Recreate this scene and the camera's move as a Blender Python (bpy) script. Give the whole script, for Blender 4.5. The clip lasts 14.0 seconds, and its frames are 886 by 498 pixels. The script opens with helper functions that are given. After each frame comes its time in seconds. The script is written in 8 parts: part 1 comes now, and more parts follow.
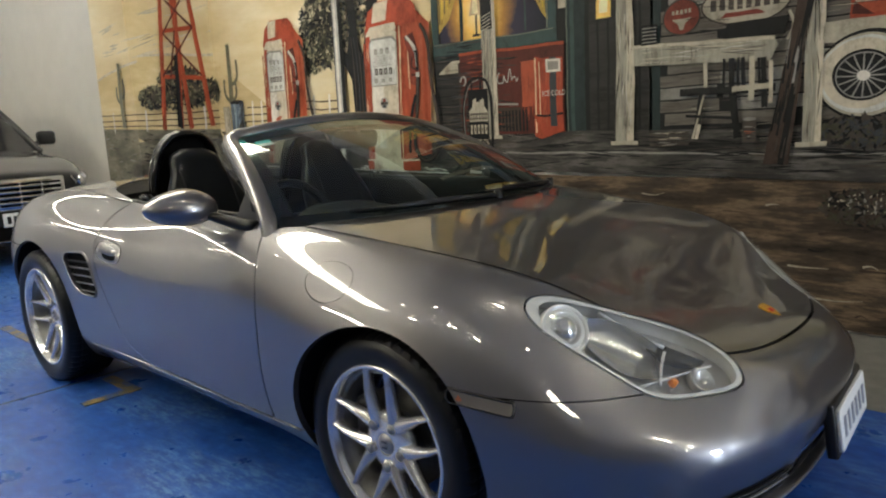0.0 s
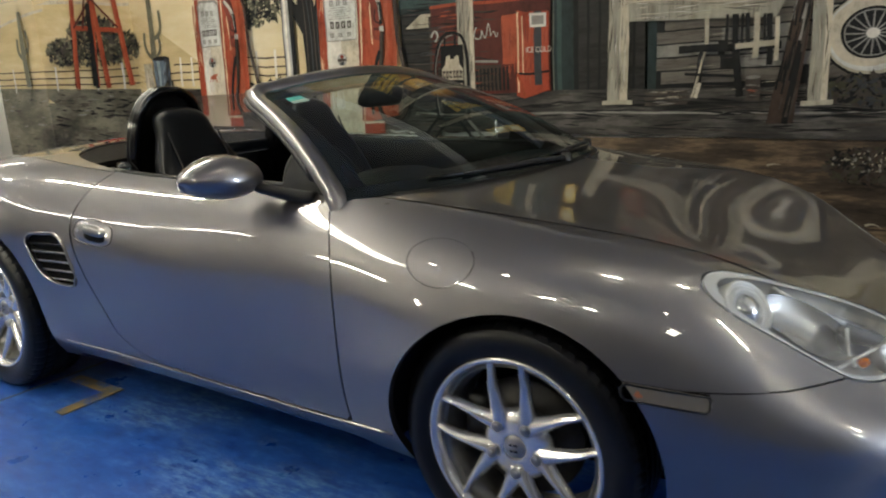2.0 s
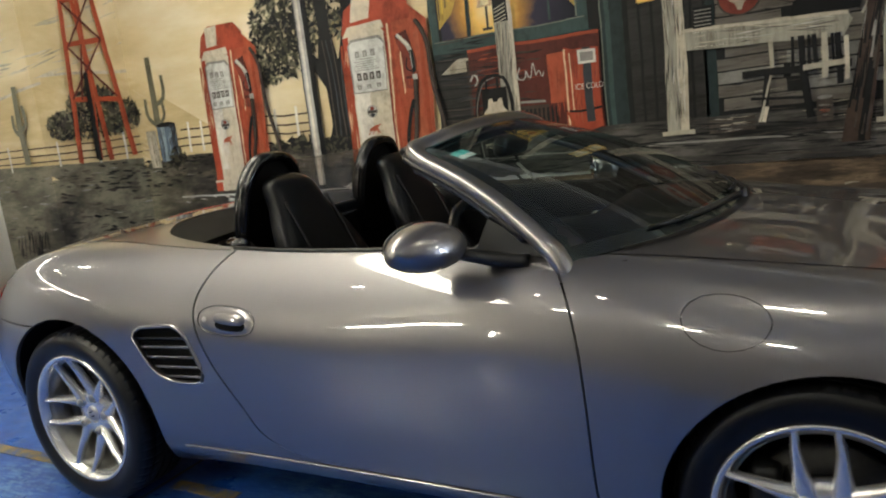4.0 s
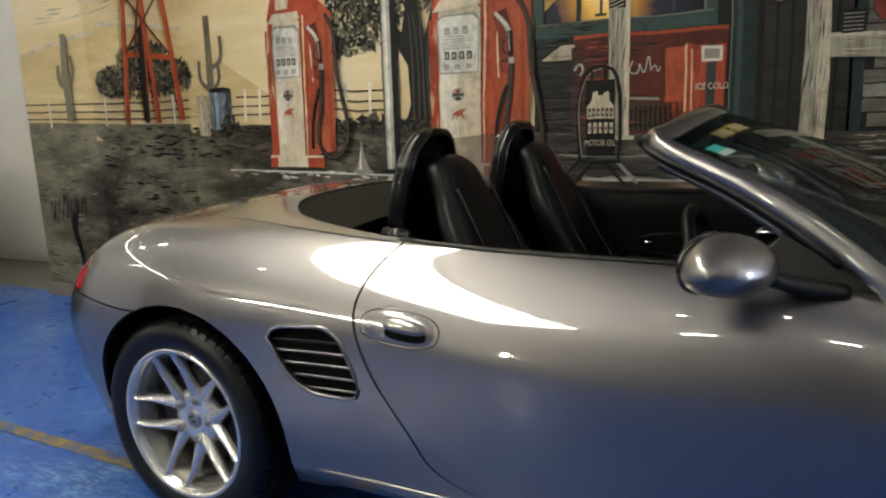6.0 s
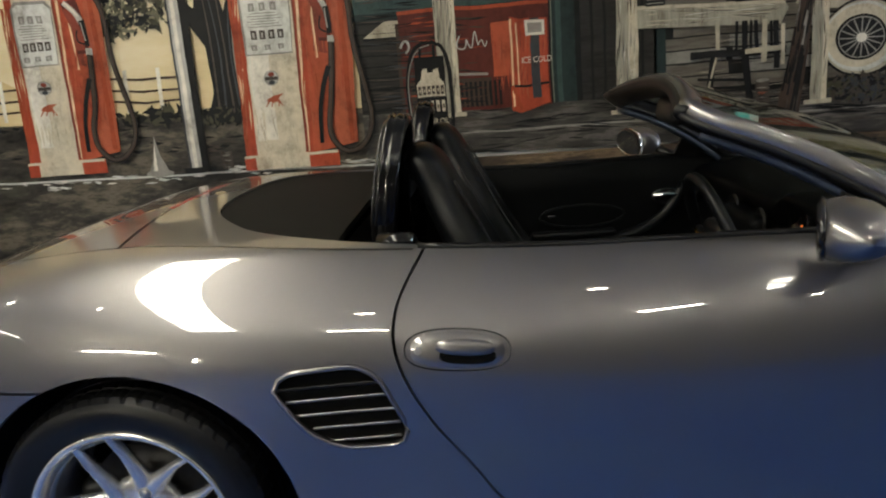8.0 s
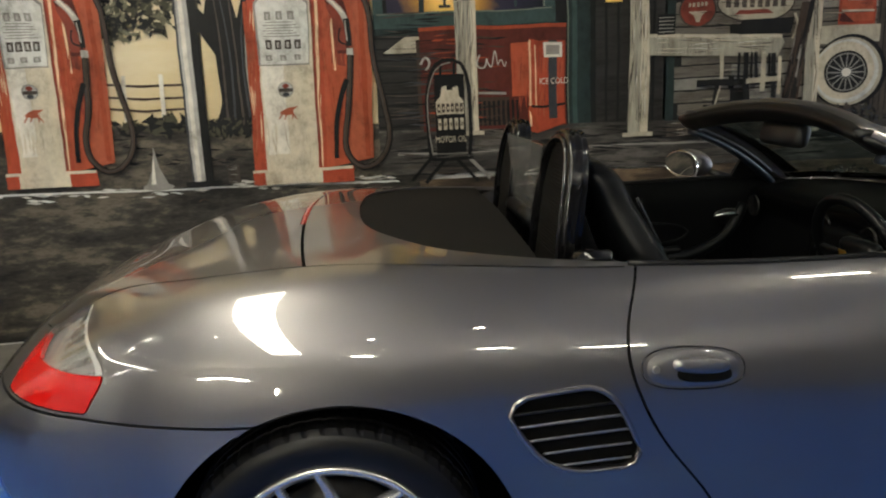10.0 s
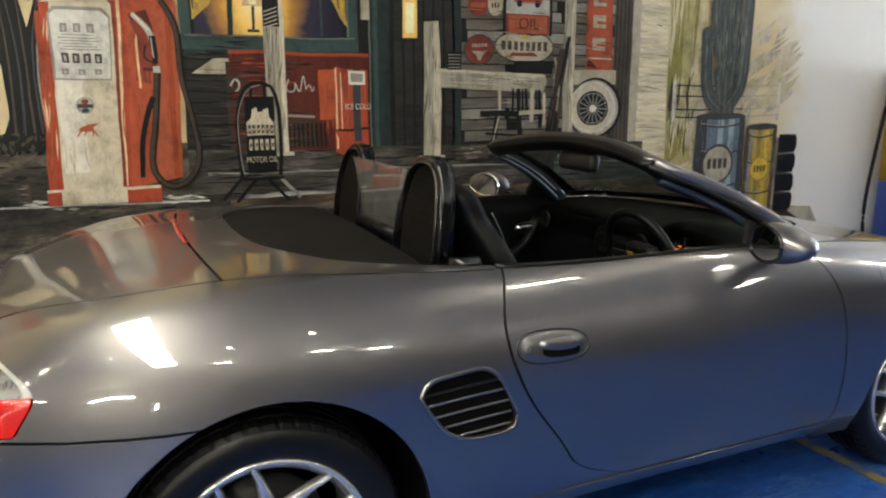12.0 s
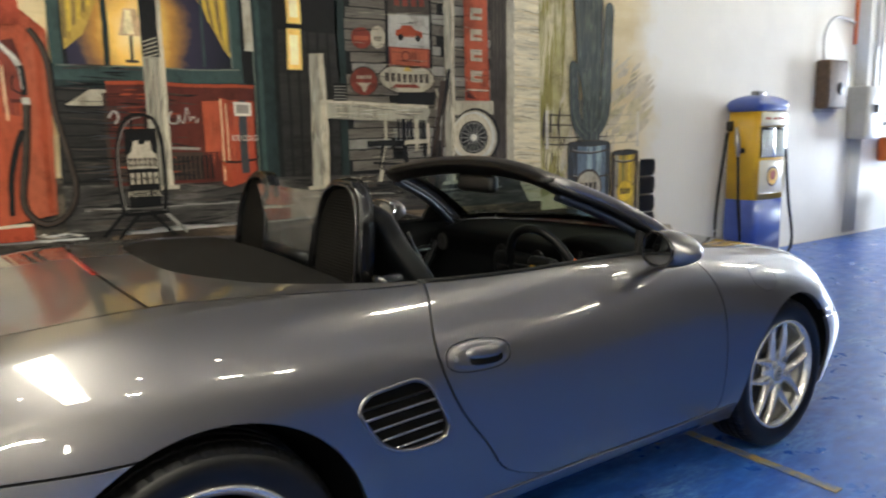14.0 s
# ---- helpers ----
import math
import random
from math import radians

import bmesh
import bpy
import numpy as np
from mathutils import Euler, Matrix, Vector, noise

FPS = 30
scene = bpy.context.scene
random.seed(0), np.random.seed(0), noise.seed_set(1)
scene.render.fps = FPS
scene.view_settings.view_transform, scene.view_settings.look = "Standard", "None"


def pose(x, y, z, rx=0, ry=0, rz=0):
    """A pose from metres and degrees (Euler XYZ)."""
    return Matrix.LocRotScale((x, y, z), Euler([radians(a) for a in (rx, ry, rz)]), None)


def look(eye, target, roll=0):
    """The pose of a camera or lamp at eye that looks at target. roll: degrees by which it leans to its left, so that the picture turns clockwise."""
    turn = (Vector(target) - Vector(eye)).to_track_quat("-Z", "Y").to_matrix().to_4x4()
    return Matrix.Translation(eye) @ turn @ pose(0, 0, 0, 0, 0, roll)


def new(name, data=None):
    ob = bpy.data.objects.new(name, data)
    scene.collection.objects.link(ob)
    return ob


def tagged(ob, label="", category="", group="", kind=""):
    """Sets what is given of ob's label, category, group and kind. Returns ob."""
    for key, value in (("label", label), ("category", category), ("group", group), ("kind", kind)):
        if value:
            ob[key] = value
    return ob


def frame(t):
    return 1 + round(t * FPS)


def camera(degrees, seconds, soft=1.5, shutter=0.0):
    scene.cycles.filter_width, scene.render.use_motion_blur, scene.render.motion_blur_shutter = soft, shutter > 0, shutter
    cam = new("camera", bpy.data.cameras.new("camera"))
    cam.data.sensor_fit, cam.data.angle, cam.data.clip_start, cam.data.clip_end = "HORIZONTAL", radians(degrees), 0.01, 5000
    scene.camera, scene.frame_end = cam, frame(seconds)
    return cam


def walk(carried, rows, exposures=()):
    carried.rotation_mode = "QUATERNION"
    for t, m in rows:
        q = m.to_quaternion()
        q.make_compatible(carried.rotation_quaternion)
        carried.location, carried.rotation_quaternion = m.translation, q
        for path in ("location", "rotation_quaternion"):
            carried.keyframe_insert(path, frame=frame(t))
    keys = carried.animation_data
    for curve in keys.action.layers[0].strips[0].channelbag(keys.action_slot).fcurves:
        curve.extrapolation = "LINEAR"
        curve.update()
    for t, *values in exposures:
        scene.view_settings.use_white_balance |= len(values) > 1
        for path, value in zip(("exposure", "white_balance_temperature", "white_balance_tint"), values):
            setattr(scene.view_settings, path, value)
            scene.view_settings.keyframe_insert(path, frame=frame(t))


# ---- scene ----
import mathutils

cam = camera(63.8, 14.0, 2.1, 0.4)
PATH = [
    (0, (2.604, -2.036, 1.195), (1.265, -0.593, 0.84), -2.9),
    (0.5, (2.45, -2.101, 1.185), (1.159, -0.621, 0.805), -2.1),
    (1, (2.281, -2.219, 1.205), (1.125, -0.645, 0.772), -4.7),
    (1.5, (2.15, -2.239, 1.2), (1.02, -0.648, 0.763), -3.2),
    (2, (1.951, -2.178, 1.19), (0.866, -0.564, 0.724), -2.7),
    (2.5, (1.795, -2.161, 1.207), (0.625, -0.587, 0.811), -3.9),
    (3, (1.629, -2.221, 1.224), (0.527, -0.587, 0.882), -3.7),
    (3.2, (1.532, -2.267, 1.228), (0.457, -0.624, 0.848), -5.3),
    (5.3, (0.82, -2.382, 1.299), (-0.021, -0.599, 0.963), -4.6),
    (5.5, (0.731, -2.385, 1.291), (-0.146, -0.618, 0.961), -3.0),
    (6, (0.504, -2.301, 1.263), (-0.421, -0.57, 0.878), -2.1),
    (6.5, (0.315, -2.238, 1.262), (-0.506, -0.462, 0.849), -2.3),
    (7, (0.114, -2.256, 1.266), (-0.475, -0.387, 0.867), -3.0),
    (7.2, (0.025, -2.292, 1.299), (-0.427, -0.391, 0.874), -3.9),
    (9.3, (-0.78, -2.206, 1.306), (-0.824, -0.27, 0.808), -3.7),
    (9.5, (-0.859, -2.271, 1.353), (-0.87, -0.333, 0.857), -3.0),
    (10, (-1.031, -2.216, 1.333), (-0.897, -0.271, 0.888), -2.6),
    (10.5, (-1.165, -2.168, 1.341), (-0.899, -0.251, 0.836), -3.0),
    (11, (-1.289, -2.186, 1.366), (-0.735, -0.315, 0.927), -2.8),
    (11.5, (-1.396, -2.271, 1.375), (-0.617, -0.476, 0.962), -0.4),
    (12, (-1.437, -2.384, 1.38), (-0.633, -0.6, 0.968), -0.2),
    (12.5, (-1.466, -2.534, 1.356), (-0.562, -0.794, 0.964), -0.0),
    (13, (-1.558, -2.602, 1.376), (-0.599, -0.889, 0.993), -0.7),
    (13.5, (-1.654, -2.557, 1.392), (-0.693, -0.837, 1.047), -1.6),
    (14, (-1.595, -2.372, 1.342), (-0.469, -0.75, 1.022), -1.0),
]
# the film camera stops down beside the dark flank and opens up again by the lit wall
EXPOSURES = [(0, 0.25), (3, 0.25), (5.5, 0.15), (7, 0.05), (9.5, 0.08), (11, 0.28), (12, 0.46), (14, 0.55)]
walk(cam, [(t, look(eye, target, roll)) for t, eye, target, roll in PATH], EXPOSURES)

# ---- world and lights ----
world = bpy.data.worlds.new("world")
scene.world = world
world.use_nodes = True
bg = world.node_tree.nodes["Background"]
sky = world.node_tree.nodes.new("ShaderNodeTexSky")
sky.sky_type, sky.sun_disc = "NISHITA", False
sky.sun_elevation, sky.sun_rotation = radians(38), radians(120)
world.node_tree.links.new(sky.outputs[0], bg.inputs[0])
bg.inputs[1].default_value = 0.12

WALL_Y = 2.0      # mural wall
X0, X1 = -9.9, 12.0
Y0 = -7.0
CEIL = 3.9


def area(name, m, sx, sy, watts, color):
    d = bpy.data.lights.new(name, "AREA")
    d.shape, d.size, d.size_y, d.energy, d.color = "RECTANGLE", sx, sy, watts, color
    ob = new(name, d)
    ob.matrix_world = m
    return ob


# ---- materials ----
def nodes_of(name):
    m = bpy.data.materials.new(name)
    m.use_nodes = True
    t = m.node_tree
    return m, t, t.nodes["Principled BSDF"]


def put(t, kind, **values):
    n = t.nodes.new(kind)
    for k, v in values.items():
        n.inputs[k.replace("_", " ")].default_value = v
    return n


def ramp(t, source, stops):
    r = t.nodes.new("ShaderNodeValToRGB")
    e = r.color_ramp.elements
    while len(e) < len(stops):
        e.new(0.5)
    for el, (p, c) in zip(e, stops):
        el.position, el.color = p, (*c, 1)
    t.links.new(source, r.inputs[0])
    return r.outputs[0]


def coords(t, stretch=(1, 1, 1)):
    c = t.nodes.new("ShaderNodeTexCoord")
    m = t.nodes.new("ShaderNodeMapping")
    m.inputs["Scale"].default_value = stretch
    t.links.new(c.outputs["Object"], m.inputs[0])
    return m.outputs[0]


def noise_of(t, scale, stretch=(1, 1, 1), detail=5.0, rough=0.6):
    n = put(t, "ShaderNodeTexNoise", Scale=scale, Detail=detail, Roughness=rough)
    t.links.new(coords(t, stretch), n.inputs["Vector"])
    return n.outputs["Fac"]


def shade(c, k):
    return tuple(min(1.0, v * k) for v in c)


def bumped(t, b, fac, strength, distance):
    n = put(t, "ShaderNodeBump", Strength=strength, Distance=distance)
    t.links.new(fac, n.inputs["Height"])
    t.links.new(n.outputs[0], b.inputs["Normal"])


def grainy(name, color, rough=0.6, metal=0.0, scale=30.0, spread=0.25, stretch=(1, 1, 1), bump=0.0, coat=0.0, mottled=0.0, spec=0.5):
    """A surface whose colour wavers at two scales, with a little relief."""
    m, t, b = nodes_of(name)
    f1 = noise_of(t, scale, stretch)
    f2 = noise_of(t, scale * 0.12, stretch)
    mix = t.nodes.new("ShaderNodeMath")
    mix.operation = "MULTIPLY_ADD"
    t.links.new(f1, mix.inputs[0])
    mix.inputs[1].default_value = 0.5
    half = t.nodes.new("ShaderNodeMath")
    half.operation = "MULTIPLY"
    t.links.new(f2, half.inputs[0])
    half.inputs[1].default_value = 0.5
    t.links.new(half.outputs[0], mix.inputs[2])
    col = ramp(t, mix.outputs[0], [(0.3, shade(color, 1 - spread)), (0.7, shade(color, 1 + spread))])
    t.links.new(col, b.inputs["Base Color"])
    b.inputs["Roughness"].default_value = rough
    b.inputs["Metallic"].default_value = metal
    b.inputs["Coat Weight"].default_value = coat
    b.inputs["Coat Roughness"].default_value = 0.03
    b.inputs["Specular IOR Level"].default_value = spec
    if mottled:
        r = ramp(t, f2, [(0.35, (rough - mottled,) * 3), (0.65, (rough + mottled,) * 3)])
        t.links.new(r, b.inputs["Roughness"])
    if bump:
        bumped(t, b, f1, bump, 0.002)
    return m


def plain(name, color, rough=0.5, metal=0.0, coat=0.0, emit=0.0, trans=0.0, ior=1.45, spec=0.5):
    m, t, b = nodes_of(name)
    b.inputs["Base Color"].default_value = (*color, 1)
    b.inputs["Roughness"].default_value = rough
    b.inputs["Metallic"].default_value = metal
    b.inputs["Coat Weight"].default_value = coat
    b.inputs["Coat Roughness"].default_value = 0.03
    b.inputs["Transmission Weight"].default_value = trans
    b.inputs["IOR"].default_value = ior
    b.inputs["Specular IOR Level"].default_value = spec
    if emit:
        b.inputs["Emission Color"].default_value = (*color, 1)
        b.inputs["Emission Strength"].default_value = emit
    return m


def car_paint(name, color, metal, rough, coat_ior):
    """Metallic lacquer under a clear coat, faintly uneven."""
    m, t, b = nodes_of(name)
    b.inputs["Base Color"].default_value = (*color, 1)
    b.inputs["Metallic"].default_value = metal
    smear = noise_of(t, 3.0, detail=2.0)
    t.links.new(ramp(t, smear, [(0.3, (rough - 0.02,) * 3), (0.7, (rough + 0.03,) * 3)]), b.inputs["Roughness"])
    b.inputs["Coat Weight"].default_value = 1.0
    b.inputs["Coat Roughness"].default_value = 0.015
    b.inputs["Coat IOR"].default_value = coat_ior
    return m


def blue_floor():
    m, t, b = nodes_of("blue_painted_concrete")
    wear = noise_of(t, 2.2, (1, 1.6, 1), 8.0, 0.68)
    fine = noise_of(t, 9.0, (1, 2.2, 1), 6.0)
    blue = ramp(t, fine, [(0.3, (0.008, 0.042, 0.23)), (0.55, (0.016, 0.085, 0.37)), (0.75, (0.06, 0.17, 0.48))])
    bare = ramp(t, wear, [(0.0, (0, 0, 0)), (0.63, (0, 0, 0)), (0.74, (1, 1, 1))])
    speck = ramp(t, noise_of(t, 7.0, (1, 1.8, 1), 8.0, 0.7), [(0.57, (0, 0, 0)), (0.66, (1, 1, 1))])
    mul = t.nodes.new("ShaderNodeMath")
    mul.operation = "MAXIMUM"
    half = t.nodes.new("ShaderNodeMath")
    half.operation = "MULTIPLY"
    t.links.new(speck, half.inputs[0])
    half.inputs[1].default_value = 0.5
    t.links.new(bare, mul.inputs[0])
    t.links.new(half.outputs[0], mul.inputs[1])
    mix = t.nodes.new("ShaderNodeMix")
    mix.data_type = "RGBA"
    damp = t.nodes.new("ShaderNodeMath")
    damp.operation = "MULTIPLY"
    damp.inputs[1].default_value = 0.45
    t.links.new(mul.outputs[0], damp.inputs[0])
    t.links.new(damp.outputs[0], mix.inputs[0])
    t.links.new(blue, mix.inputs[6])
    mix.inputs[7].default_value = (0.22, 0.26, 0.36, 1)
    # pale dragged scuffs, then ochre spots where old paint shows
    scuff = ramp(t, noise_of(t, 1.5, (1.0, 2.0, 1), 3.0, 0.5), [(0.50, (0, 0, 0)), (0.66, (1, 1, 1))])
    grain = ramp(t, noise_of(t, 26.0, (0.5, 1.6, 1), 8.0, 0.75), [(0.46, (0, 0, 0)), (0.64, (0.75, 0.75, 0.75))])
    both_ = t.nodes.new("ShaderNodeMath")
    both_.operation = "MULTIPLY"
    t.links.new(scuff, both_.inputs[0])
    t.links.new(grain, both_.inputs[1])
    pale = t.nodes.new("ShaderNodeMix")
    pale.data_type = "RGBA"
    t.links.new(both_.outputs[0], pale.inputs[0])
    t.links.new(mix.outputs[2], pale.inputs[6])
    pale.inputs[7].default_value = (0.20, 0.36, 0.55, 1)
    rust = t.nodes.new("ShaderNodeMix")
    rust.data_type = "RGBA"
    t.links.new(ramp(t, noise_of(t, 4.2, (1, 1.3, 1), 9.0, 0.62), [(0.675, (0, 0, 0)), (0.71, (0.8, 0.8, 0.8))]), rust.inputs[0])
    t.links.new(pale.outputs[2], rust.inputs[6])
    rust.inputs[7].default_value = (0.20, 0.15, 0.06, 1)
    t.links.new(rust.outputs[2], b.inputs["Base Color"])
    t.links.new(ramp(t, noise_of(t, 7.0, detail=7.0), [(0.3, (0.22,) * 3), (0.7, (0.5,) * 3)]), b.inputs["Roughness"])
    bumped(t, b, fine, 0.12, 0.002)
    return m


PAINT = car_paint("grey_metallic_paint", (0.181, 0.172, 0.174), 0.95, 0.385, 1.95)
BLACK_PAINT = car_paint("black_metallic_paint", (0.006, 0.006, 0.007), 0.2, 0.3, 1.5)
RUBBER = grainy("tyre_rubber", (0.0045, 0.0045, 0.005), 0.36, scale=30, spread=0.3, bump=0.1, spec=0.28)
BLACK_TRIM = grainy("black_trim", (0.007, 0.007, 0.0075), 0.42, scale=200, bump=0.2, spec=0.4)
GLOSS_BLACK = plain("gloss_black", (0.006, 0.006, 0.007), 0.12, coat=0.5)
DARK = plain("dark_void", (0.004, 0.004, 0.004), 0.9, spec=0.1)
LEATHER = grainy("black_leather", (0.0035, 0.004, 0.0048), 0.30, scale=260, spread=0.35, bump=0.22, spec=0.17)
HOOP = grainy("glossy_black_padding", (0.003, 0.003, 0.0034), 0.13, scale=160, spread=0.3, bump=0.06, spec=0.5)
DASH = grainy("dull_black_dashboard", (0.002, 0.0023, 0.0028), 0.5, scale=300, spread=0.3, bump=0.2, spec=0.08)
CLOTH = grainy("black_hood_cloth", (0.0055, 0.005, 0.0045), 0.75, spec=0.11, scale=500, spread=0.4, bump=0.4)
CARPET = grainy("dark_carpet", (0.005, 0.005, 0.0055), 0.95, spec=0.1, scale=400, spread=0.5, bump=0.5)
ALLOY = grainy("silver_alloy", (0.66, 0.65, 0.64), 0.25, 0.78, scale=40, spread=0.06, coat=0.6)
CHROME = plain("chrome", (0.78, 0.78, 0.78), 0.08, 1.0)
DISC = grainy("dull_brake_steel", (0.045, 0.043, 0.041), 0.45, 0.7, scale=50, spread=0.3)
STEEL = grainy("brushed_steel", (0.35, 0.34, 0.33), 0.35, 0.9, scale=60, spread=0.2)
MIRROR = plain("mirror_glass", (0.8, 0.82, 0.84), 0.02, 1.0)
RED_LENS = plain("red_lens", (0.60, 0.006, 0.004), 0.12, trans=0.15, ior=1.4, coat=0.4)
DIM_RED_LENS = plain("dark_red_lens", (0.36, 0.006, 0.005), 0.15, coat=0.6)
AMBER = plain("amber_lens", (0.85, 0.22, 0.02), 0.15, coat=1.0)
REFLECTOR = plain("lamp_reflector", (0.75, 0.74, 0.72), 0.16, 0.9)
WHITE_PLASTIC = plain("white_plastic", (0.75, 0.75, 0.73), 0.4)
BLUE_FLOOR = blue_floor()
CONCRETE = grainy("grey_concrete", (0.17, 0.16, 0.14), 0.6, scale=14, spread=0.3, bump=0.3, mottled=0.15)
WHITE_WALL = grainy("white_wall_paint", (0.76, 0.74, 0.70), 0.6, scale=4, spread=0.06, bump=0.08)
# dimness of the unlit room put into unseen walls' colour; also the floor joint
BACKDROP_AND_JOINT = grainy("backdrop_and_joint_grey", (0.095, 0.09, 0.085), 0.7, scale=4, spread=0.15)
CEILING = grainy("ceiling_paint", (0.50, 0.475, 0.425), 0.8, scale=3, spread=0.1)
YELLOW_LINE, _t, _b = nodes_of("worn_yellow_line_paint")
_t.links.new(ramp(_t, noise_of(_t, 9.0, detail=8.0, rough=0.7), [(0.40, (0.02, 0.075, 0.27)), (0.50, (0.14, 0.12, 0.08)), (0.62, (0.26, 0.18, 0.05))]), _b.inputs["Base Color"])
_b.inputs["Roughness"].default_value = 0.5
TUBE = plain("lit_tube", (1.0, 0.95, 0.76), 0.5, emit=185.0)
SLIM_TUBE = plain("lit_slim_tube", (1.0, 0.94, 0.80), 0.5, emit=42.0)
BULB = plain("lit_bulb", (1.0, 0.88, 0.72), 0.5, emit=90.0)
DAYLIGHT = plain("daylight_panel", (1.0, 0.95, 0.77), 0.5, emit=17.5)


# ---- mesh helpers ----
def mk(name, vf, material, parent=None, label="", smooth=True, m=None):
    v, f = vf
    me = bpy.data.meshes.new(name)
    me.from_pydata([tuple(p) for p in v], [], [tuple(q) for q in f])
    if smooth:
        me.polygons.foreach_set("use_smooth", [True] * len(me.polygons))
    if isinstance(material, (list, tuple)):
        for x in material:
            me.materials.append(x)
    else:
        me.materials.append(material)
    me.update()
    ob = new(name, me)
    if m is not None:
        ob.matrix_basis = m
    if parent is not None:
        ob.parent = parent
    if label:
        tagged(ob, label)
    return ob


def empty(name, m, label, category, group="", kind=""):
    ob = new(name)
    ob.matrix_basis = m
    ob.empty_display_size = 0.1
    return tagged(ob, label, category, group, kind)


def join(*shapes):
    v, f = [], []
    for a, b in shapes:
        n = len(v)
        v += [tuple(p) for p in a]
        f += [tuple(i + n for i in q) for q in b]
    return v, f


def xf(m, vf):
    return [tuple(m @ Vector(p)) for p in vf[0]], vf[1]


def flip(vf):
    """The mirror image across the plane y = 0."""
    return [(p[0], -p[1], p[2]) for p in vf[0]], [tuple(reversed(q)) for q in vf[1]]


def from_bm(bm):
    bm.verts.index_update()
    out = [tuple(v.co) for v in bm.verts], [tuple(v.index for v in f.verts) for f in bm.faces]
    bm.free()
    return out


def rbox(sx, sy, sz, r=0.01, at=(0, 0, 0), seg=2):
    bm = bmesh.new()
    bmesh.ops.create_cube(bm, size=1, matrix=Matrix.Diagonal((sx, sy, sz, 1)))
    if r:
        bmesh.ops.bevel(bm, geom=list(bm.edges), offset=r, segments=seg, profile=0.5, affect="EDGES")
    bmesh.ops.translate(bm, verts=bm.verts, vec=at)
    return from_bm(bm)


def sweep(path, radius, n=10, closed=False, squash=1.0, caps=True):
    """A tube along a path; radius is a number or a function of the share of the way."""
    pts = [Vector(p) for p in path]
    k = len(pts)
    v, f = [], []
    up = Vector((0, 0, 1))
    for i, p in enumerate(pts):
        a = pts[(i - 1) % k] if closed or i else p
        b = pts[(i + 1) % k] if closed or i < k - 1 else p
        d = (b - a).normalized()
        side = d.cross(up)
        if side.length < 0.05:
            side = d.cross(Vector((0, 1, 0)))
        side.normalize()
        top = side.cross(d).normalized()
        r = radius(i / max(1, k - 1)) if callable(radius) else radius
        for j in range(n):
            a2 = 2 * math.pi * j / n
            v.append(tuple(p + side * math.cos(a2) * r + top * math.sin(a2) * r * squash))
    rows = k if closed else k - 1
    for i in range(rows):
        for j in range(n):
            a0, a1 = i * n + j, i * n + (j + 1) % n
            b0, b1 = ((i + 1) % k) * n + j, ((i + 1) % k) * n + (j + 1) % n
            f.append((a0, b0, b1, a1))
    if caps and not closed:
        f.append(tuple(range(n)))
        f.append(tuple(reversed(range((k - 1) * n, k * n))))
    return v, f


def lathe(profile, n=48, m=None, closed=False):
    """Turns (radius, along) round the y axis."""
    v, f = [], []
    k = len(profile)
    for i in range(n):
        a = 2 * math.pi * i / n
        for r, h in profile:
            v.append((r * math.cos(a), h, r * math.sin(a)))
    for i in range(n):
        for j in range(k if closed else k - 1):
            a0, a1 = i * k + j, i * k + (j + 1) % k
            b0, b1 = ((i + 1) % n) * k + j, ((i + 1) % n) * k + (j + 1) % k
            f.append((a0, a1, b1, b0))
    return xf(m, (v, f)) if m is not None else (v, f)


def loft(rows, close=False, cap=False):
    k, v, f = len(rows[0]), [], []
    for r in rows:
        v += [tuple(p) for p in r]
    for i in range(len(rows) - 1):
        for j in range(k if close else k - 1):
            a, b = i * k + j, i * k + (j + 1) % k
            f.append((a, b, b + k, a + k))
    if cap:
        f.append(tuple(reversed(range(k))))
        f.append(tuple(range((len(rows) - 1) * k, len(rows) * k)))
    return v, f


def prism(outline, depth):
    """A flat outline in x and z, given a depth along y."""
    n = len(outline)
    v = [(x, 0, z) for x, z in outline] + [(x, depth, z) for x, z in outline]
    f = [tuple(range(n)), tuple(reversed(range(n, 2 * n)))]
    f += [(i, i + n, (i + 1) % n + n, (i + 1) % n) for i in range(n)]
    return v, f


def spline(ts, ps):
    """A smooth cubic through the points ps at the parameters ts."""
    ts, ps = np.array(ts, float), np.array(ps, float)
    if ps.ndim == 1:
        ps = ps[:, None]
    n, h = len(ts), np.diff(ts)
    a, r = np.eye(n), np.zeros_like(ps)
    for i in range(1, n - 1):
        a[i, i - 1], a[i, i], a[i, i + 1] = h[i - 1], 2 * (h[i - 1] + h[i]), h[i]
        r[i] = 6 * ((ps[i + 1] - ps[i]) / h[i] - (ps[i] - ps[i - 1]) / h[i - 1])
    m = np.linalg.solve(a, r)

    def at(t):
        t = np.atleast_1d(np.array(t, float))
        i = np.clip(np.searchsorted(ts, t) - 1, 0, n - 2)
        u, w, k = (t - ts[i])[:, None], (ts[i + 1] - t)[:, None], h[i][:, None]
        return (m[i] * w ** 3 + m[i + 1] * u ** 3) / (6 * k) + (ps[i] / k - m[i] * k / 6) * w + (ps[i + 1] / k - m[i + 1] * k / 6) * u
    return at


def smooth_path(points, n):
    p = np.array(points, float)
    t = np.concatenate([[0], np.cumsum(np.linalg.norm(np.diff(p, axis=0), axis=1))])
    return [tuple(q) for q in spline(t, p)(np.linspace(0, t[-1], n))]

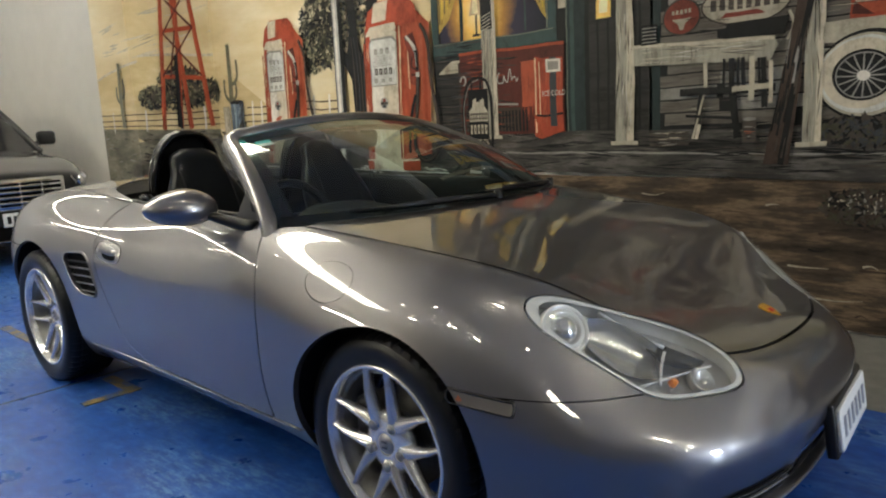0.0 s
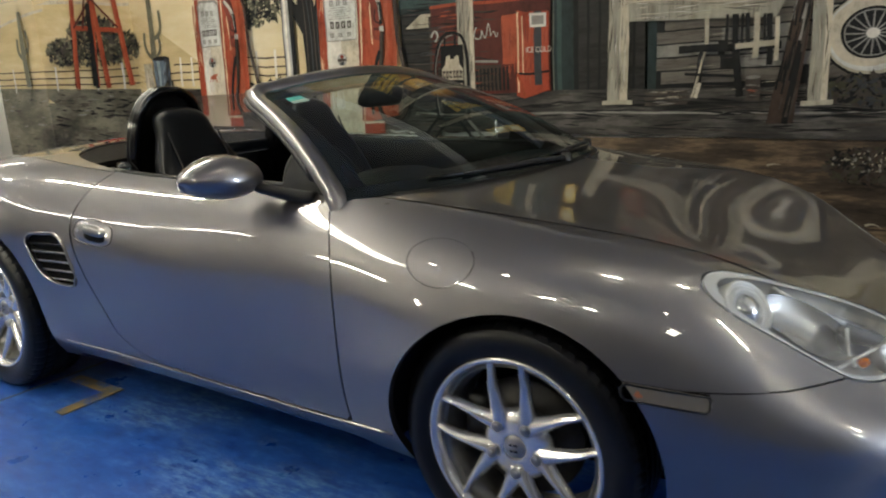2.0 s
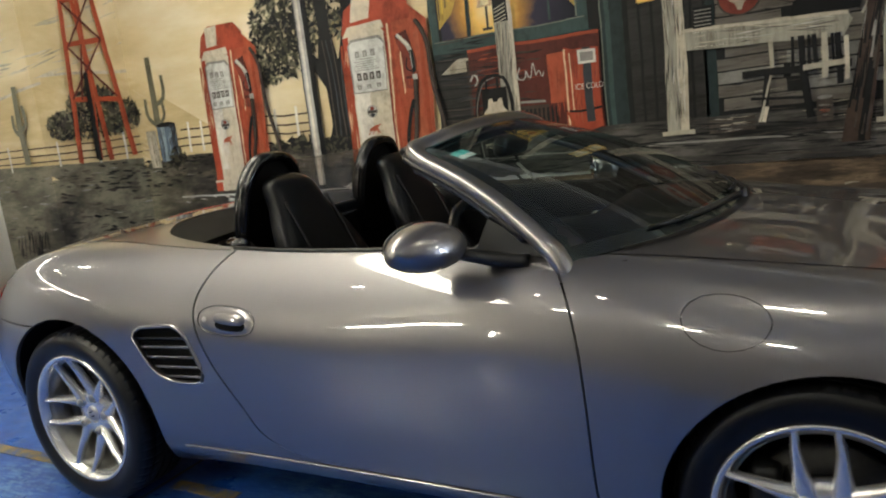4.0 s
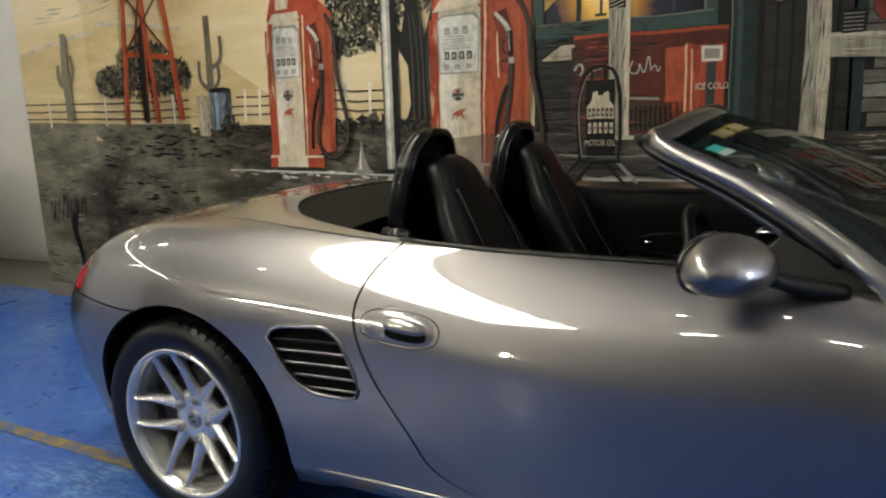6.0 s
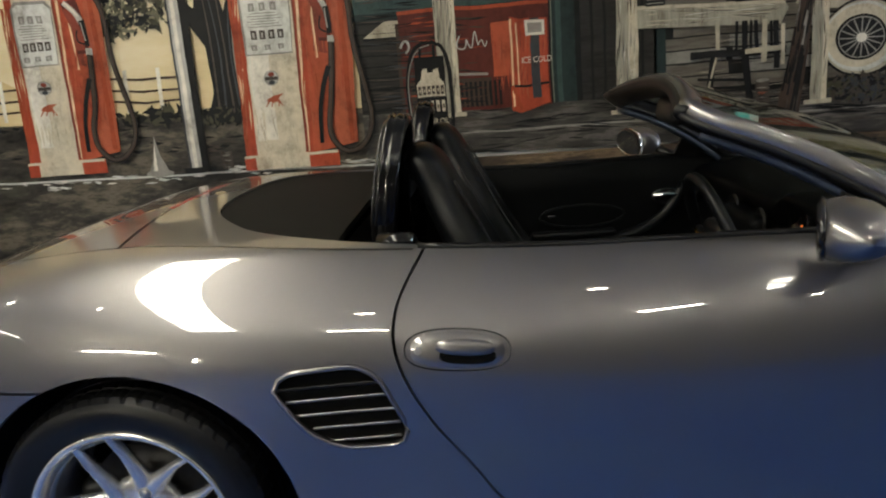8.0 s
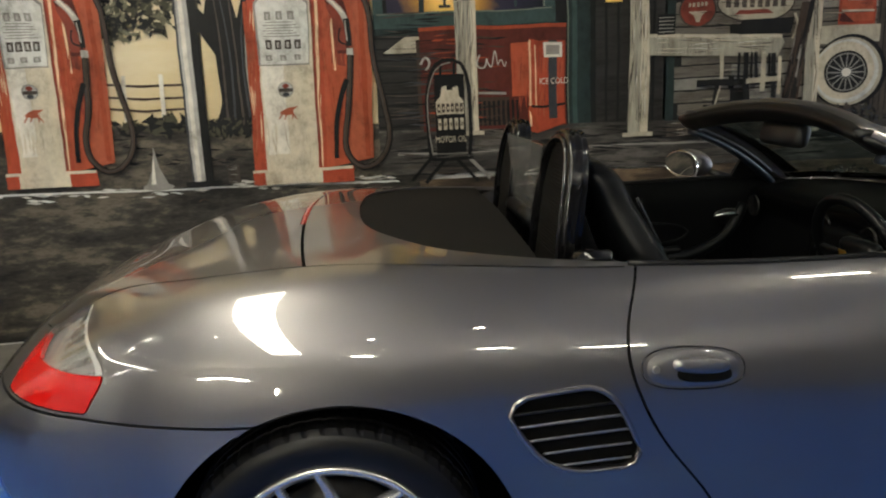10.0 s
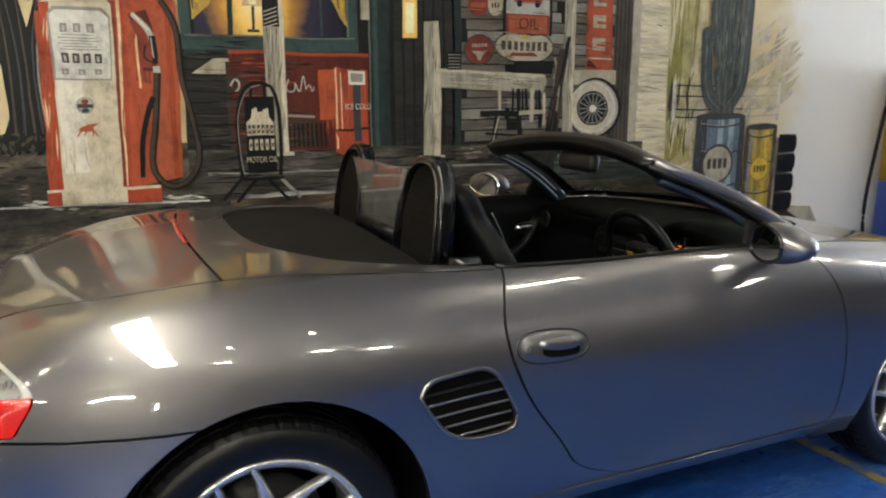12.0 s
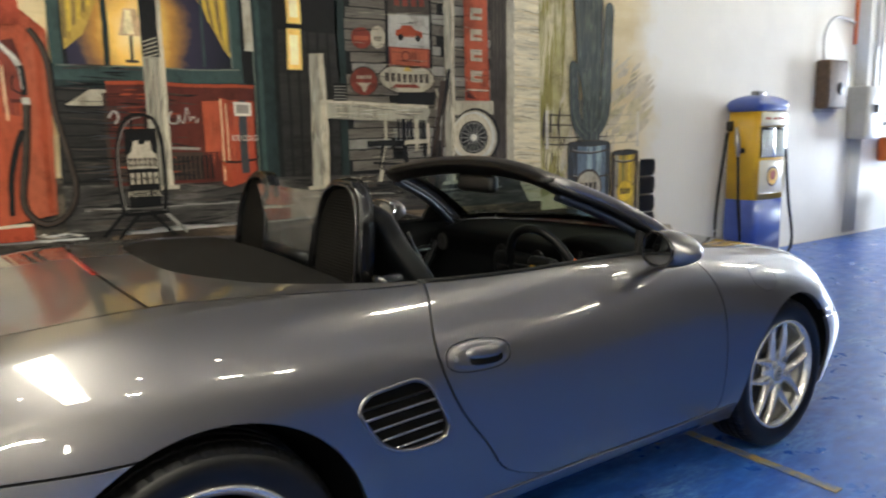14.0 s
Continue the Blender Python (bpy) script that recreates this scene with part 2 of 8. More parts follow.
# ---- the room ----
def slab(name, x0, x1, y0, y1, z0, z1, material, label, category):
    ob = mk(name, rbox(x1 - x0, y1 - y0, z1 - z0, 0), material, None, "", False)
    ob.matrix_basis = pose((x0 + x1) / 2, (y0 + y1) / 2, (z0 + z1) / 2)
    return tagged(ob, label, category, kind="structure")


slab("floor", X0 - 0.3, X1 + 6, Y0 - 0.3, WALL_Y + 0.3, -0.2, 0.0, CONCRETE, "bare grey concrete floor slab along the walls", "floor")
slab("floor_paint", X0, X1 + 5.9, Y0, 0.98, 0.0, 0.004, BLUE_FLOOR, "worn glossy blue paint on the concrete floor", "floor")
slab("floor_paint", 3.2, X1 + 5.9, 0.98, WALL_Y - 0.01, 0.0, 0.004, BLUE_FLOOR, "worn glossy blue paint on the concrete floor", "floor")
slab("wall_north", 0.0, X1 + 6, WALL_Y + 0.01, WALL_Y + 0.25, 0.0, CEIL, WHITE_WALL, "white painted masonry wall that carries the mural", "wall")
LEAN = 0.052                       # the western stretch of the mural wall runs a little towards the room
PIER_X0, PIER_X1, PIER_Y = -4.60, -3.88, 0.95


def west_wall():
    """The leaning stretch of the north wall, west of the middle."""
    a, b = X0 - 0.2, 0.0
    base = [(a, WALL_Y + 0.01 + LEAN * a), (b, WALL_Y + 0.01), (b, WALL_Y + 0.25), (a, WALL_Y + 0.25)]
    v = [(x, y, z) for z in (0.0, CEIL) for x, y in base]
    ob = mk("wall_northwest", (v, [(3, 2, 1, 0), (4, 5, 6, 7)] + [(i, (i + 1) % 4, (i + 1) % 4 + 4, i + 4) for i in range(4)]), WHITE_WALL, None, "", False)
    tagged(ob, "white painted masonry wall that carries the mural", "wall", kind="structure")


west_wall()
slab("wall_pier", PIER_X0, PIER_X1 - 0.005, PIER_Y + 0.005, 1.72, 0.0, CEIL, WHITE_WALL, "painted masonry pier that stands out from the mural wall", "wall")
slab("baseboard", PIER_X0 - 0.01, PIER_X1 + 0.03, PIER_Y - 0.04, PIER_Y + 0.004, 0.0, 0.09, CONCRETE, "grey concrete kerb along the foot of the pier", "kerb")
slab("wall_west", X0 - 0.2, X0, Y0, WALL_Y + 0.01, 0.0, CEIL, WHITE_WALL, "plain white painted end wall", "wall")
# unseen wall, made dark so that the car's flank mirrors a dim room
slab("wall_south", X0 - 0.2, X1, Y0 - 0.2, Y0, 0.0, CEIL, BACKDROP_AND_JOINT, "unseen wall, coloured dark for the unlit side of the room", "wall")
slab("ceiling", X0 - 0.2, X1 + 0.3, Y0 - 0.2, WALL_Y + 0.25, CEIL, CEIL + 0.2, CEILING, "pale flat ceiling over the showroom", "ceiling")
# the street end: a tall roller-door opening with unseen walls beside and above it;
# the dark one beside it is added to keep pale bounce off the car's flank
slab("wall_east", X1, X1 + 0.25, Y0, -0.6, 0.0, CEIL, BACKDROP_AND_JOINT, "unseen wall added beside the open entrance, dark to dim reflections", "wall")
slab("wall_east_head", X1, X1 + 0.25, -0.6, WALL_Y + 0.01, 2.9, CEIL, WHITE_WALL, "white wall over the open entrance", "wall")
area("entrance_daylight", look((X1 + 0.1, 0.65, 1.5), (0, 0.65, 1.4)), 1.0, 1.7, 320, (0.72, 0.84, 1.0))


def ceiling_tube(x, y, turn=0.0, length=1.5, glow=None):
    m = pose(x, y, CEIL, 0, 0, turn)
    t = empty("fluorescent_light", m, "white steel batten with one lit fluorescent tube", "ceiling light", "ceiling tubes")
    mk("batten", rbox(length + 0.06, 0.09, 0.06, 0.008, (0, 0, -0.03)), WHITE_PLASTIC, t)
    mk("tube", sweep([(-length / 2, 0, -0.085), (length / 2, 0, -0.085)], 0.016, 10), glow or TUBE, t)
    for s in (-1, 1):
        mk("holder", rbox(0.025, 0.05, 0.06, 0.004, (s * length / 2, 0, -0.075)), WHITE_PLASTIC, t)
    return t


# the long tubes past x = 5 are unseen extras that brighten the white wall
for tx, ty in [(1.6, -1.0), (2.9, -0.25), (0.7, -4.35), (1.7, -4.7), (-0.9, -5.0), (5.2, -0.9), (-4.65, -1.3), (-5.7, -1.6), (7.6, -0.6), (9.4, -1.4)]:
    ceiling_tube(tx, ty, 0.0, 0.36 if tx < 5 else 1.2)
# slim continuous rows over the far bay
for ty in (0.6, -0.85, -2.3, -3.75, -5.2):
    ceiling_tube(-7.4, ty, 90.0, 1.42, SLIM_TUBE)
for tx in (-8.2, -9.2):
    ceiling_tube(tx, -4.3, 0.0, 0.95, SLIM_TUBE)


def skylight(x, y, sx, sy):
    t = empty("skylight", pose(x, y, CEIL), "bright translucent roof light with glazing bars", "skylight", "roof lights", "structure")
    mk("glazing", rbox(sx, sy, 0.02, 0, (0, 0, -0.012)), DAYLIGHT, t, "", False)
    n = int(sy / 0.9)
    for i in range(n + 1):
        mk("glazing_bar", rbox(sx, 0.06, 0.05, 0, (0, sy * (i / n - 0.5), -0.045)), BLACK_TRIM, t, "", False)
    for s in (-1, 1):
        mk("glazing_bar", rbox(0.05, sy, 0.05, 0, (s * sx / 2, 0, -0.045)), WHITE_PLASTIC, t, "", False)
    return t


skylight(-2.115, -2.05, 0.64, 5.7)
skylight(4.2, -4.2, 0.40, 0.9)


def mirrored_strip(points):
    """A glowing strip added on the rear wall for a bright line mirrored in the car."""
    ob = mk("mirrored_glow", sweep(points, 0.03, 8), TUBE)
    tagged(ob, "slim glowing strip added on the unseen rear wall", "wall light", "wall tubes")


mirrored_strip([(-2.75, Y0 + 0.04, 1.5), (-2.75, Y0 + 0.04, 1.85)])
mirrored_strip([(-3.5, Y0 + 0.04, 2.6), (-4.3, Y0 + 0.04, 2.85), (-5.3, Y0 + 0.04, 2.9)])


def spot(x, y):
    t = empty("ceiling_spot", pose(x, y, CEIL), "small round lit ceiling lamp", "ceiling light", "ceiling spots")
    mk("rim", lathe([(0.05, 0), (0.07, 0), (0.07, -0.05), (0.05, -0.05)], 20, pose(0, 0, 0, 90)), WHITE_PLASTIC, t)
    mk("bulb", lathe([(0.0, -0.045), (0.03, -0.045), (0.045, -0.03), (0.045, 0)], 20, pose(0, 0, 0, 90)), BULB, t)


for sx, sy in [(-3.0, -2.6), (0.2, -2.6), (3.4, -2.6), (-0.8, -3.3)]:
    spot(sx, sy)


# floor markings: worn bay lines and a corner bracket
def marking(x0, x1, y0, y1):
    ob = mk("bay_line", rbox(x1 - x0, y1 - y0, 0.003, 0), YELLOW_LINE, None, "", False)
    ob.matrix_basis = pose((x0 + x1) / 2, (y0 + y1) / 2, 0.0065)
    tagged(ob, "worn yellow bay line painted on the blue floor", "floor marking", "bay lines", "structure")





marking(-2.6, -1.12, -0.72, -0.66)
marking(-1.0, -0.68, -0.72, -0.66)
marking(-0.74, -0.68, -0.92, -0.72)
marking(0.98, 1.03, -1.18, -0.45)

# a saw-cut joint across the slab
ob = mk("floor_joint", rbox(0.012, 8.0, 0.002, 0), BACKDROP_AND_JOINT, None, "", False)
ob.matrix_basis = pose(-1.05, -3.0, 0.0055)
tagged(ob, "thin dark joint sawn across the blue floor", "floor joint", kind="structure")

# ---- the mural ----
def stroke_paint(name, color, spread=0.22, scale=9.0, stretch=(1, 1, 1), rough=0.5):
    """Hand-laid wall paint: broad blotches, dragged bristle marks and a little grime."""
    m, t, b = nodes_of(name)
    blot = noise_of(t, scale * 0.35, stretch, 6.0, 0.65)
    drag = noise_of(t, scale * 2.2, stretch, 9.0, 0.75)
    mix = t.nodes.new("ShaderNodeMath")
    mix.operation = "MULTIPLY_ADD"
    t.links.new(blot, mix.inputs[0])
    mix.inputs[1].default_value = 0.55
    half = t.nodes.new("ShaderNodeMath")
    half.operation = "MULTIPLY"
    t.links.new(drag, half.inputs[0])
    half.inputs[1].default_value = 0.45
    t.links.new(half.outputs[0], mix.inputs[2])
    warm = (color[0] * (1 - spread * 1.25), color[1] * (1 - spread * 1.3), color[2] * (1 - spread * 1.35))
    col = ramp(t, mix.outputs[0], [(0.37, warm), (0.5, color), (0.62, shade(color, 1 + spread * 0.7))])
    t.links.new(col, b.inputs["Base Color"])
    b.inputs["Roughness"].default_value = rough
    b.inputs["Specular IOR Level"].default_value = 0.22
    bumped(t, b, drag, 0.06, 0.002)
    return m


def sky_paint():
    m, t, b = nodes_of("painted_evening_sky")
    cloud = noise_of(t, 1.1, (0.55, 1, 1.8), 7.0, 0.6)
    col = ramp(t, cloud, [(0.3, (0.50, 0.38, 0.19)), (0.5, (0.66, 0.54, 0.32)), (0.72, (0.80, 0.72, 0.55))])
    sep = t.nodes.new("ShaderNodeSeparateXYZ")
    t.links.new(coords(t), sep.inputs[0])
    edge = t.nodes.new("ShaderNodeMath")
    edge.operation = "MULTIPLY_ADD"
    t.links.new(noise_of(t, 2.5, detail=6.0), edge.inputs[0])
    edge.inputs[1].default_value = 0.9
    t.links.new(sep.outputs["X"], edge.inputs[2])
    near = t.nodes.new("ShaderNodeMapRange")
    near.inputs["From Min"].default_value, near.inputs["From Max"].default_value = 3.95, 4.35
    t.links.new(edge.outputs[0], near.inputs["Value"])
    mix = t.nodes.new("ShaderNodeMix")
    mix.data_type = "RGBA"
    t.links.new(near.outputs[0], mix.inputs[0])
    t.links.new(col, mix.inputs[6])
    mix.inputs[7].default_value = (0.76, 0.74, 0.70, 1)
    t.links.new(mix.outputs[2], b.inputs["Base Color"])
    b.inputs["Roughness"].default_value = 0.5
    return m


def ground_paint(name, dark, mid, light, scale=2.4, shift=0.0):
    m, t, b = nodes_of(name)
    streak = noise_of(t, scale, (0.45, 1, 2.4), 9.0, 0.68)
    col = ramp(t, streak, [(0.36 + shift, dark), (0.5 + shift, mid), (0.60 + shift, light), (0.66 + shift, mid)])
    t.links.new(col, b.inputs["Base Color"])
    b.inputs["Roughness"].default_value = 0.5
    b.inputs["Specular IOR Level"].default_value = 0.22
    return m


def yard_paint():
    """Pale worn ground that runs over into the dark yard."""
    m, t, b = nodes_of("painted_yard")
    streak = noise_of(t, 4.0, (0.6, 1, 1.8), 10.0, 0.72)
    blot = noise_of(t, 1.3, (0.8, 1, 1.0), 6.0, 0.6)
    dark = ramp(t, streak, [(0.38, (0.014, 0.013, 0.012)), (0.50, (0.045, 0.040, 0.034)), (0.60, (0.14, 0.12, 0.09)), (0.68, (0.04, 0.036, 0.03))])
    pale = ramp(t, streak, [(0.34, (0.06, 0.055, 0.04)), (0.48, (0.13, 0.12, 0.085)), (0.60, (0.22, 0.20, 0.145)), (0.70, (0.15, 0.135, 0.09))])
    sep = t.nodes.new("ShaderNodeSeparateXYZ")
    t.links.new(coords(t), sep.inputs[0])
    edge = t.nodes.new("ShaderNodeMath")
    edge.operation = "MULTIPLY_ADD"
    t.links.new(blot, edge.inputs[0])
    edge.inputs[1].default_value = 3.2
    t.links.new(sep.outputs["X"], edge.inputs[2])
    near = t.nodes.new("ShaderNodeMapRange")
    near.inputs["From Min"].default_value, near.inputs["From Max"].default_value = -2.65, -1.9
    t.links.new(edge.outputs[0], near.inputs["Value"])
    mix = t.nodes.new("ShaderNodeMix")
    mix.data_type = "RGBA"
    t.links.new(near.outputs[0], mix.inputs[0])
    t.links.new(pale, mix.inputs[6])
    t.links.new(dark, mix.inputs[7])
    t.links.new(mix.outputs[2], b.inputs["Base Color"])
    b.inputs["Roughness"].default_value = 0.5
    b.inputs["Specular IOR Level"].default_value = 0.22
    return m


def glow_paint():
    """A lamp-lit room behind painted panes, yellow round the lamp and dark blue away from it."""
    m, t, b = nodes_of("painted_window_glow")
    far = t.nodes.new("ShaderNodeVectorMath")
    far.operation = "DISTANCE"
    t.links.new(coords(t, (1, 0, 0.75)), far.inputs[0])
    far.inputs[1].default_value = (-0.64, 0, 1.93 * 0.75)
    wob = t.nodes.new("ShaderNodeMath")
    wob.operation = "MULTIPLY_ADD"
    t.links.new(noise_of(t, 8.0), wob.inputs[0])
    wob.inputs[1].default_value = 0.12
    t.links.new(far.outputs["Value"], wob.inputs[2])
    col = ramp(t, wob.outputs[0], [(0.08, (0.92, 0.80, 0.48)), (0.19, (0.88, 0.55, 0.14)), (0.27, (0.45, 0.22, 0.05)), (0.36, (0.03, 0.026, 0.05)), (0.6, (0.008, 0.009, 0.016))])
    t.links.new(col, b.inputs["Base Color"])
    b.inputs["Roughness"].default_value = 0.5
    b.inputs["Specular IOR Level"].default_value = 0.22
    return m


def wood_paint(name, color):
    return stroke_paint(name, color, 0.45, 7.0, (0.6, 1, 5))


SKY = sky_paint()
HILL = ground_paint("painted_hills", (0.50, 0.38, 0.19), (0.60, 0.47, 0.25), (0.68, 0.56, 0.34), 1.6)
YARD = yard_paint()
DIRT = ground_paint("painted_brown_dirt", (0.020, 0.015, 0.011), (0.070, 0.050, 0.035), (0.19, 0.135, 0.085), 4.5)
STEP = ground_paint("painted_porch_edge", (0.018, 0.017, 0.016), (0.048, 0.044, 0.040), (0.12, 0.11, 0.10), 4.0)
COLOURS = {
    "red": (0.34, 0.056, 0.026), "orange": (0.38, 0.077, 0.035), "dark_red": (0.085, 0.018, 0.013), "rust": (0.30, 0.055, 0.022),
    "cream": (0.53, 0.47, 0.365), "white": (0.62, 0.585, 0.52), "grey": (0.24, 0.23, 0.21), "dark": (0.008, 0.008, 0.0085),
    "black": (0.004, 0.004, 0.0045), "teal": (0.035, 0.062, 0.060), "deep_teal": (0.016, 0.028, 0.028), "leaf": (0.055, 0.052, 0.032), "cactus": (0.16, 0.15, 0.10),
    "blue_grey": (0.12, 0.16, 0.21), "pale_blue": (0.28, 0.36, 0.40), "yellow": (0.66, 0.45, 0.05), "glow": (0.90, 0.58, 0.16),
    "lamp": (0.92, 0.80, 0.50), "brown": (0.05, 0.032, 0.024), "purple": (0.035, 0.03, 0.075), "olive": (0.24, 0.21, 0.06), "peach": (0.70, 0.48, 0.30),
    "slate": (0.040, 0.044, 0.050), "umber": (0.060, 0.048, 0.040), "sage": (0.13, 0.15, 0.12), "pale_sage": (0.26, 0.29, 0.25), "dim_red": (0.20, 0.040, 0.025), "clay": (0.36, 0.09, 0.045), "pale_grey": (0.38, 0.37, 0.345), "ochre": (0.42, 0.28, 0.06), "stone": (0.40, 0.36, 0.28), "khaki": (0.36, 0.32, 0.15), "pale_khaki": (0.54, 0.48, 0.31), "silver": (0.55, 0.55, 0.52), "thorn": (0.075, 0.090, 0.085),
}
PAINTS = {k: stroke_paint("painted_" + k, c, 0.38, 11.0, (1, 1, 0.7)) for k, c in COLOURS.items()}
PAINTS.update(window_glow=glow_paint(), sky=SKY, hill=HILL, yard=YARD, dirt=DIRT, step=STEP,
              board=wood_paint("painted_grey_board", (0.135, 0.120, 0.102)), dark_board=wood_paint("painted_dark_board", (0.022, 0.021, 0.020)),
              post=stroke_paint("painted_weathered_post", (0.31, 0.29, 0.235), 0.55, 6.0, (4, 1, 0.5)),
              siding=wood_paint("painted_cream_siding", (0.68, 0.61, 0.45)))

MURAL = empty("mural", pose(0, WALL_Y, 0), "painted desert petrol station mural across the wall", "mural")


SIGHT = Vector((0.504, -2.301, 1.263))   # the spot for which the painter drew the picture across the corners
BREAKS = (-5.296, -4.112, 0.0)           # where the flat drawing meets the pier's two edges and the bend of the wall


def on_wall(x, z, off):
    """A point of the flat drawing, carried on to the wall or round the pier, raised by off; the mural's own coordinates."""
    if x >= 0:
        return x, off, z
    dx, dy = x - SIGHT.x, WALL_Y - SIGHT.y
    wall = (WALL_Y + LEAN * SIGHT.x - SIGHT.y) / (dy - LEAN * dx)
    flank, front = (PIER_X1 - SIGHT.x) / dx, (PIER_Y - SIGHT.y) / dy
    s = min(wall, max(flank, front))
    p = SIGHT + Vector((dx, dy, z - SIGHT.z)) * s
    if s == flank:
        p.x -= off
    else:
        p.y += off
    return p.x, p.y - WALL_Y, max(0.012, p.z)


def halves(pts, cut):
    """A polygon of (x, z) cut in two at x = cut."""
    out = []
    for sign in (-1, 1):
        part = []
        for i, a in enumerate(pts):
            b = pts[(i + 1) % len(pts)]
            da, db = sign * (a[0] - cut), sign * (b[0] - cut)
            if da >= 0:
                part.append(a)
            if da * db < 0:
                k = da / (da - db)
                part.append((cut, a[1] + (b[1] - a[1]) * k))
        if len(part) > 2:
            out.append(part)
    return out


class Picture:
    """One painted subject: flat patches of paint, the later over the earlier."""

    def __init__(self, name, level, label=""):
        self.name, self.y, self.label = name, -0.002 - 0.0035 * level, label
        self.v, self.f, self.m, self.mats = [], [], [], []

    def patch(self, color, pts):
        if color not in self.mats:
            self.mats.append(color)
        area2 = sum(pts[i][0] * pts[(i + 1) % len(pts)][1] - pts[(i + 1) % len(pts)][0] * pts[i][1] for i in range(len(pts)))
        if area2 < 0:
            pts = pts[::-1]
        n = len(self.v)
        self.v += [(x, self.y, z) for x, z in pts]
        self.f.append(tuple(range(n, n + len(pts))))
        self.m.append(self.mats.index(color))
        self.y -= 0.00022
        return self

    def rect(self, color, x0, z0, x1, z1, lean=0.0):
        return self.patch(color, [(x0, z0), (x1, z0), (x1 + lean, z1), (x0 + lean, z1)])

    def disc(self, color, x, z, rx, rz=None, n=28, a0=0.0, a1=360.0):
        rz = rz or rx
        return self.patch(color, [(x + rx * math.cos(radians(a0 + (a1 - a0) * i / n)), z + rz * math.sin(radians(a0 + (a1 - a0) * i / n))) for i in range(n + (a1 - a0 < 360))])

    def stroke(self, color, pts, w, w2=None, n=0):
        if n:
            pts = smooth_path([(x, 0, z) for x, z in pts], n)
            pts = [(p[0], p[2]) for p in pts]
        w2 = w if w2 is None else w2
        left, right = [], []
        for i, p in enumerate(pts):
            a, b = Vector(pts[max(0, i - 1)]), Vector(pts[min(len(pts) - 1, i + 1)])
            d = (b - a).normalized()
            h = (w + (w2 - w) * i / (len(pts) - 1)) / 2
            left.append((p[0] - d.y * h, p[1] + d.x * h))
            right.append((p[0] + d.y * h, p[1] - d.x * h))
        for i in range(len(pts) - 1):
            self.patch(color, [left[i], left[i + 1], right[i + 1], right[i]])
            self.y += 0.00022
        self.y -= 0.00022
        return self

    def dabs(self, colors, x, z, rx, rz, count, size, seed):
        """Many small dabs of the brush for leaves."""
        rnd = random.Random(seed)
        for i in range(count):
            a, r = rnd.uniform(0, 2 * math.pi), rnd.random() ** 0.6
            px, pz = x + math.cos(a) * r * rx, z + math.sin(a) * r * rz
            s, turn = size * rnd.uniform(0.5, 1.3), rnd.uniform(0, 3.14)
            c, d = math.cos(turn) * s, math.sin(turn) * s
            self.patch(colors[i % len(colors)], [(px - c, pz - d), (px + d * 0.4, pz - c * 0.4), (px + c, pz + d), (px - d * 0.4, pz + c * 0.4)])
            self.y += 0.00021
        return self

    def brush(self, colors, x0, z0, x1, z1, count, length, width, turn, seed):
        """Loose strokes of a worn brush inside a rectangle, along a direction in degrees."""
        rnd = random.Random(seed)
        for i in range(count):
            a = radians(turn + rnd.uniform(-6, 6))
            n = length * rnd.uniform(0.4, 1.2)
            dx, dz = math.cos(a) * n / 2, math.sin(a) * n / 2
            w = width * rnd.uniform(0.3, 1.0) / 2
            px, pz = rnd.uniform(x0 + abs(dx), max(x0 + abs(dx), x1 - abs(dx))), rnd.uniform(z0 + abs(dz), max(z0 + abs(dz), z1 - abs(dz)))
            nx, nz = -math.sin(a) * w, math.cos(a) * w
            self.patch(rnd.choice(colors), [(px - dx, pz - dz), (px - dx * 0.3 + nx, pz - dz * 0.3 + nz), (px + dx, pz + dz), (px + dx * 0.2 - nx, pz + dz * 0.2 - nz)])
            self.y += 0.00021
        return self

    def done(self):
        """Lay the patches down with the slight wander of a hand-held brush along every edge."""
        v, f, which = [], [], []
        for face, color in zip(self.f, self.m):
            off = self.v[face[0]][1]
            pieces = [[(self.v[a][0], self.v[a][2]) for a in face]]
            for cut in BREAKS:
                parted = []
                for piece in pieces:
                    xs = [p[0] for p in piece]
                    parted += halves(piece, cut) if min(xs) < cut < max(xs) else [piece]
                pieces = parted
            for piece in pieces:
                out = []
                middle = sum(p[0] for p in piece) / len(piece)
                for i, p in enumerate(piece):
                    q = piece[(i + 1) % len(piece)]
                    cuts = max(1, min(120, int(math.hypot(q[0] - p[0], q[1] - p[1]) / 0.045)))
                    for k in range(cuts):
                        x, z = p[0] + (q[0] - p[0]) * k / cuts, p[1] + (q[1] - p[1]) * k / cuts
                        wide = mathutils.noise.noise_vector(Vector((x * 4.5, 0.0, z * 4.5)))
                        fine = mathutils.noise.noise_vector(Vector((x * 19.0, 5.0, z * 19.0)))
                        x2, z2 = x + wide.x * 0.006 + fine.x * 0.0028, z + wide.z * 0.006 + fine.z * 0.0028
                        for cut in BREAKS:
                            if (middle - cut) * (x2 - cut) <= 0 or abs(x - cut) < 1e-6:
                                x2 = cut + (1e-5 if middle > cut else -1e-5)
                        out.append(len(v))
                        v.append(on_wall(x2, z2, off))
                f.append(tuple(out))
                which.append(color)
        self.m = which
        self.v, self.f = v, f
        ob = mk(self.name, (self.v, self.f), [PAINTS[c] for c in self.mats], MURAL, self.label, False)
        ob.data.polygons.foreach_set("material_index", self.m)
        return ob


def next_piece(p, name, label=""):
    """Close one painted piece and begin the next just above it."""
    p.done()
    q = Picture(name, 0, label)
    q.y = p.y - 0.0003
    return q


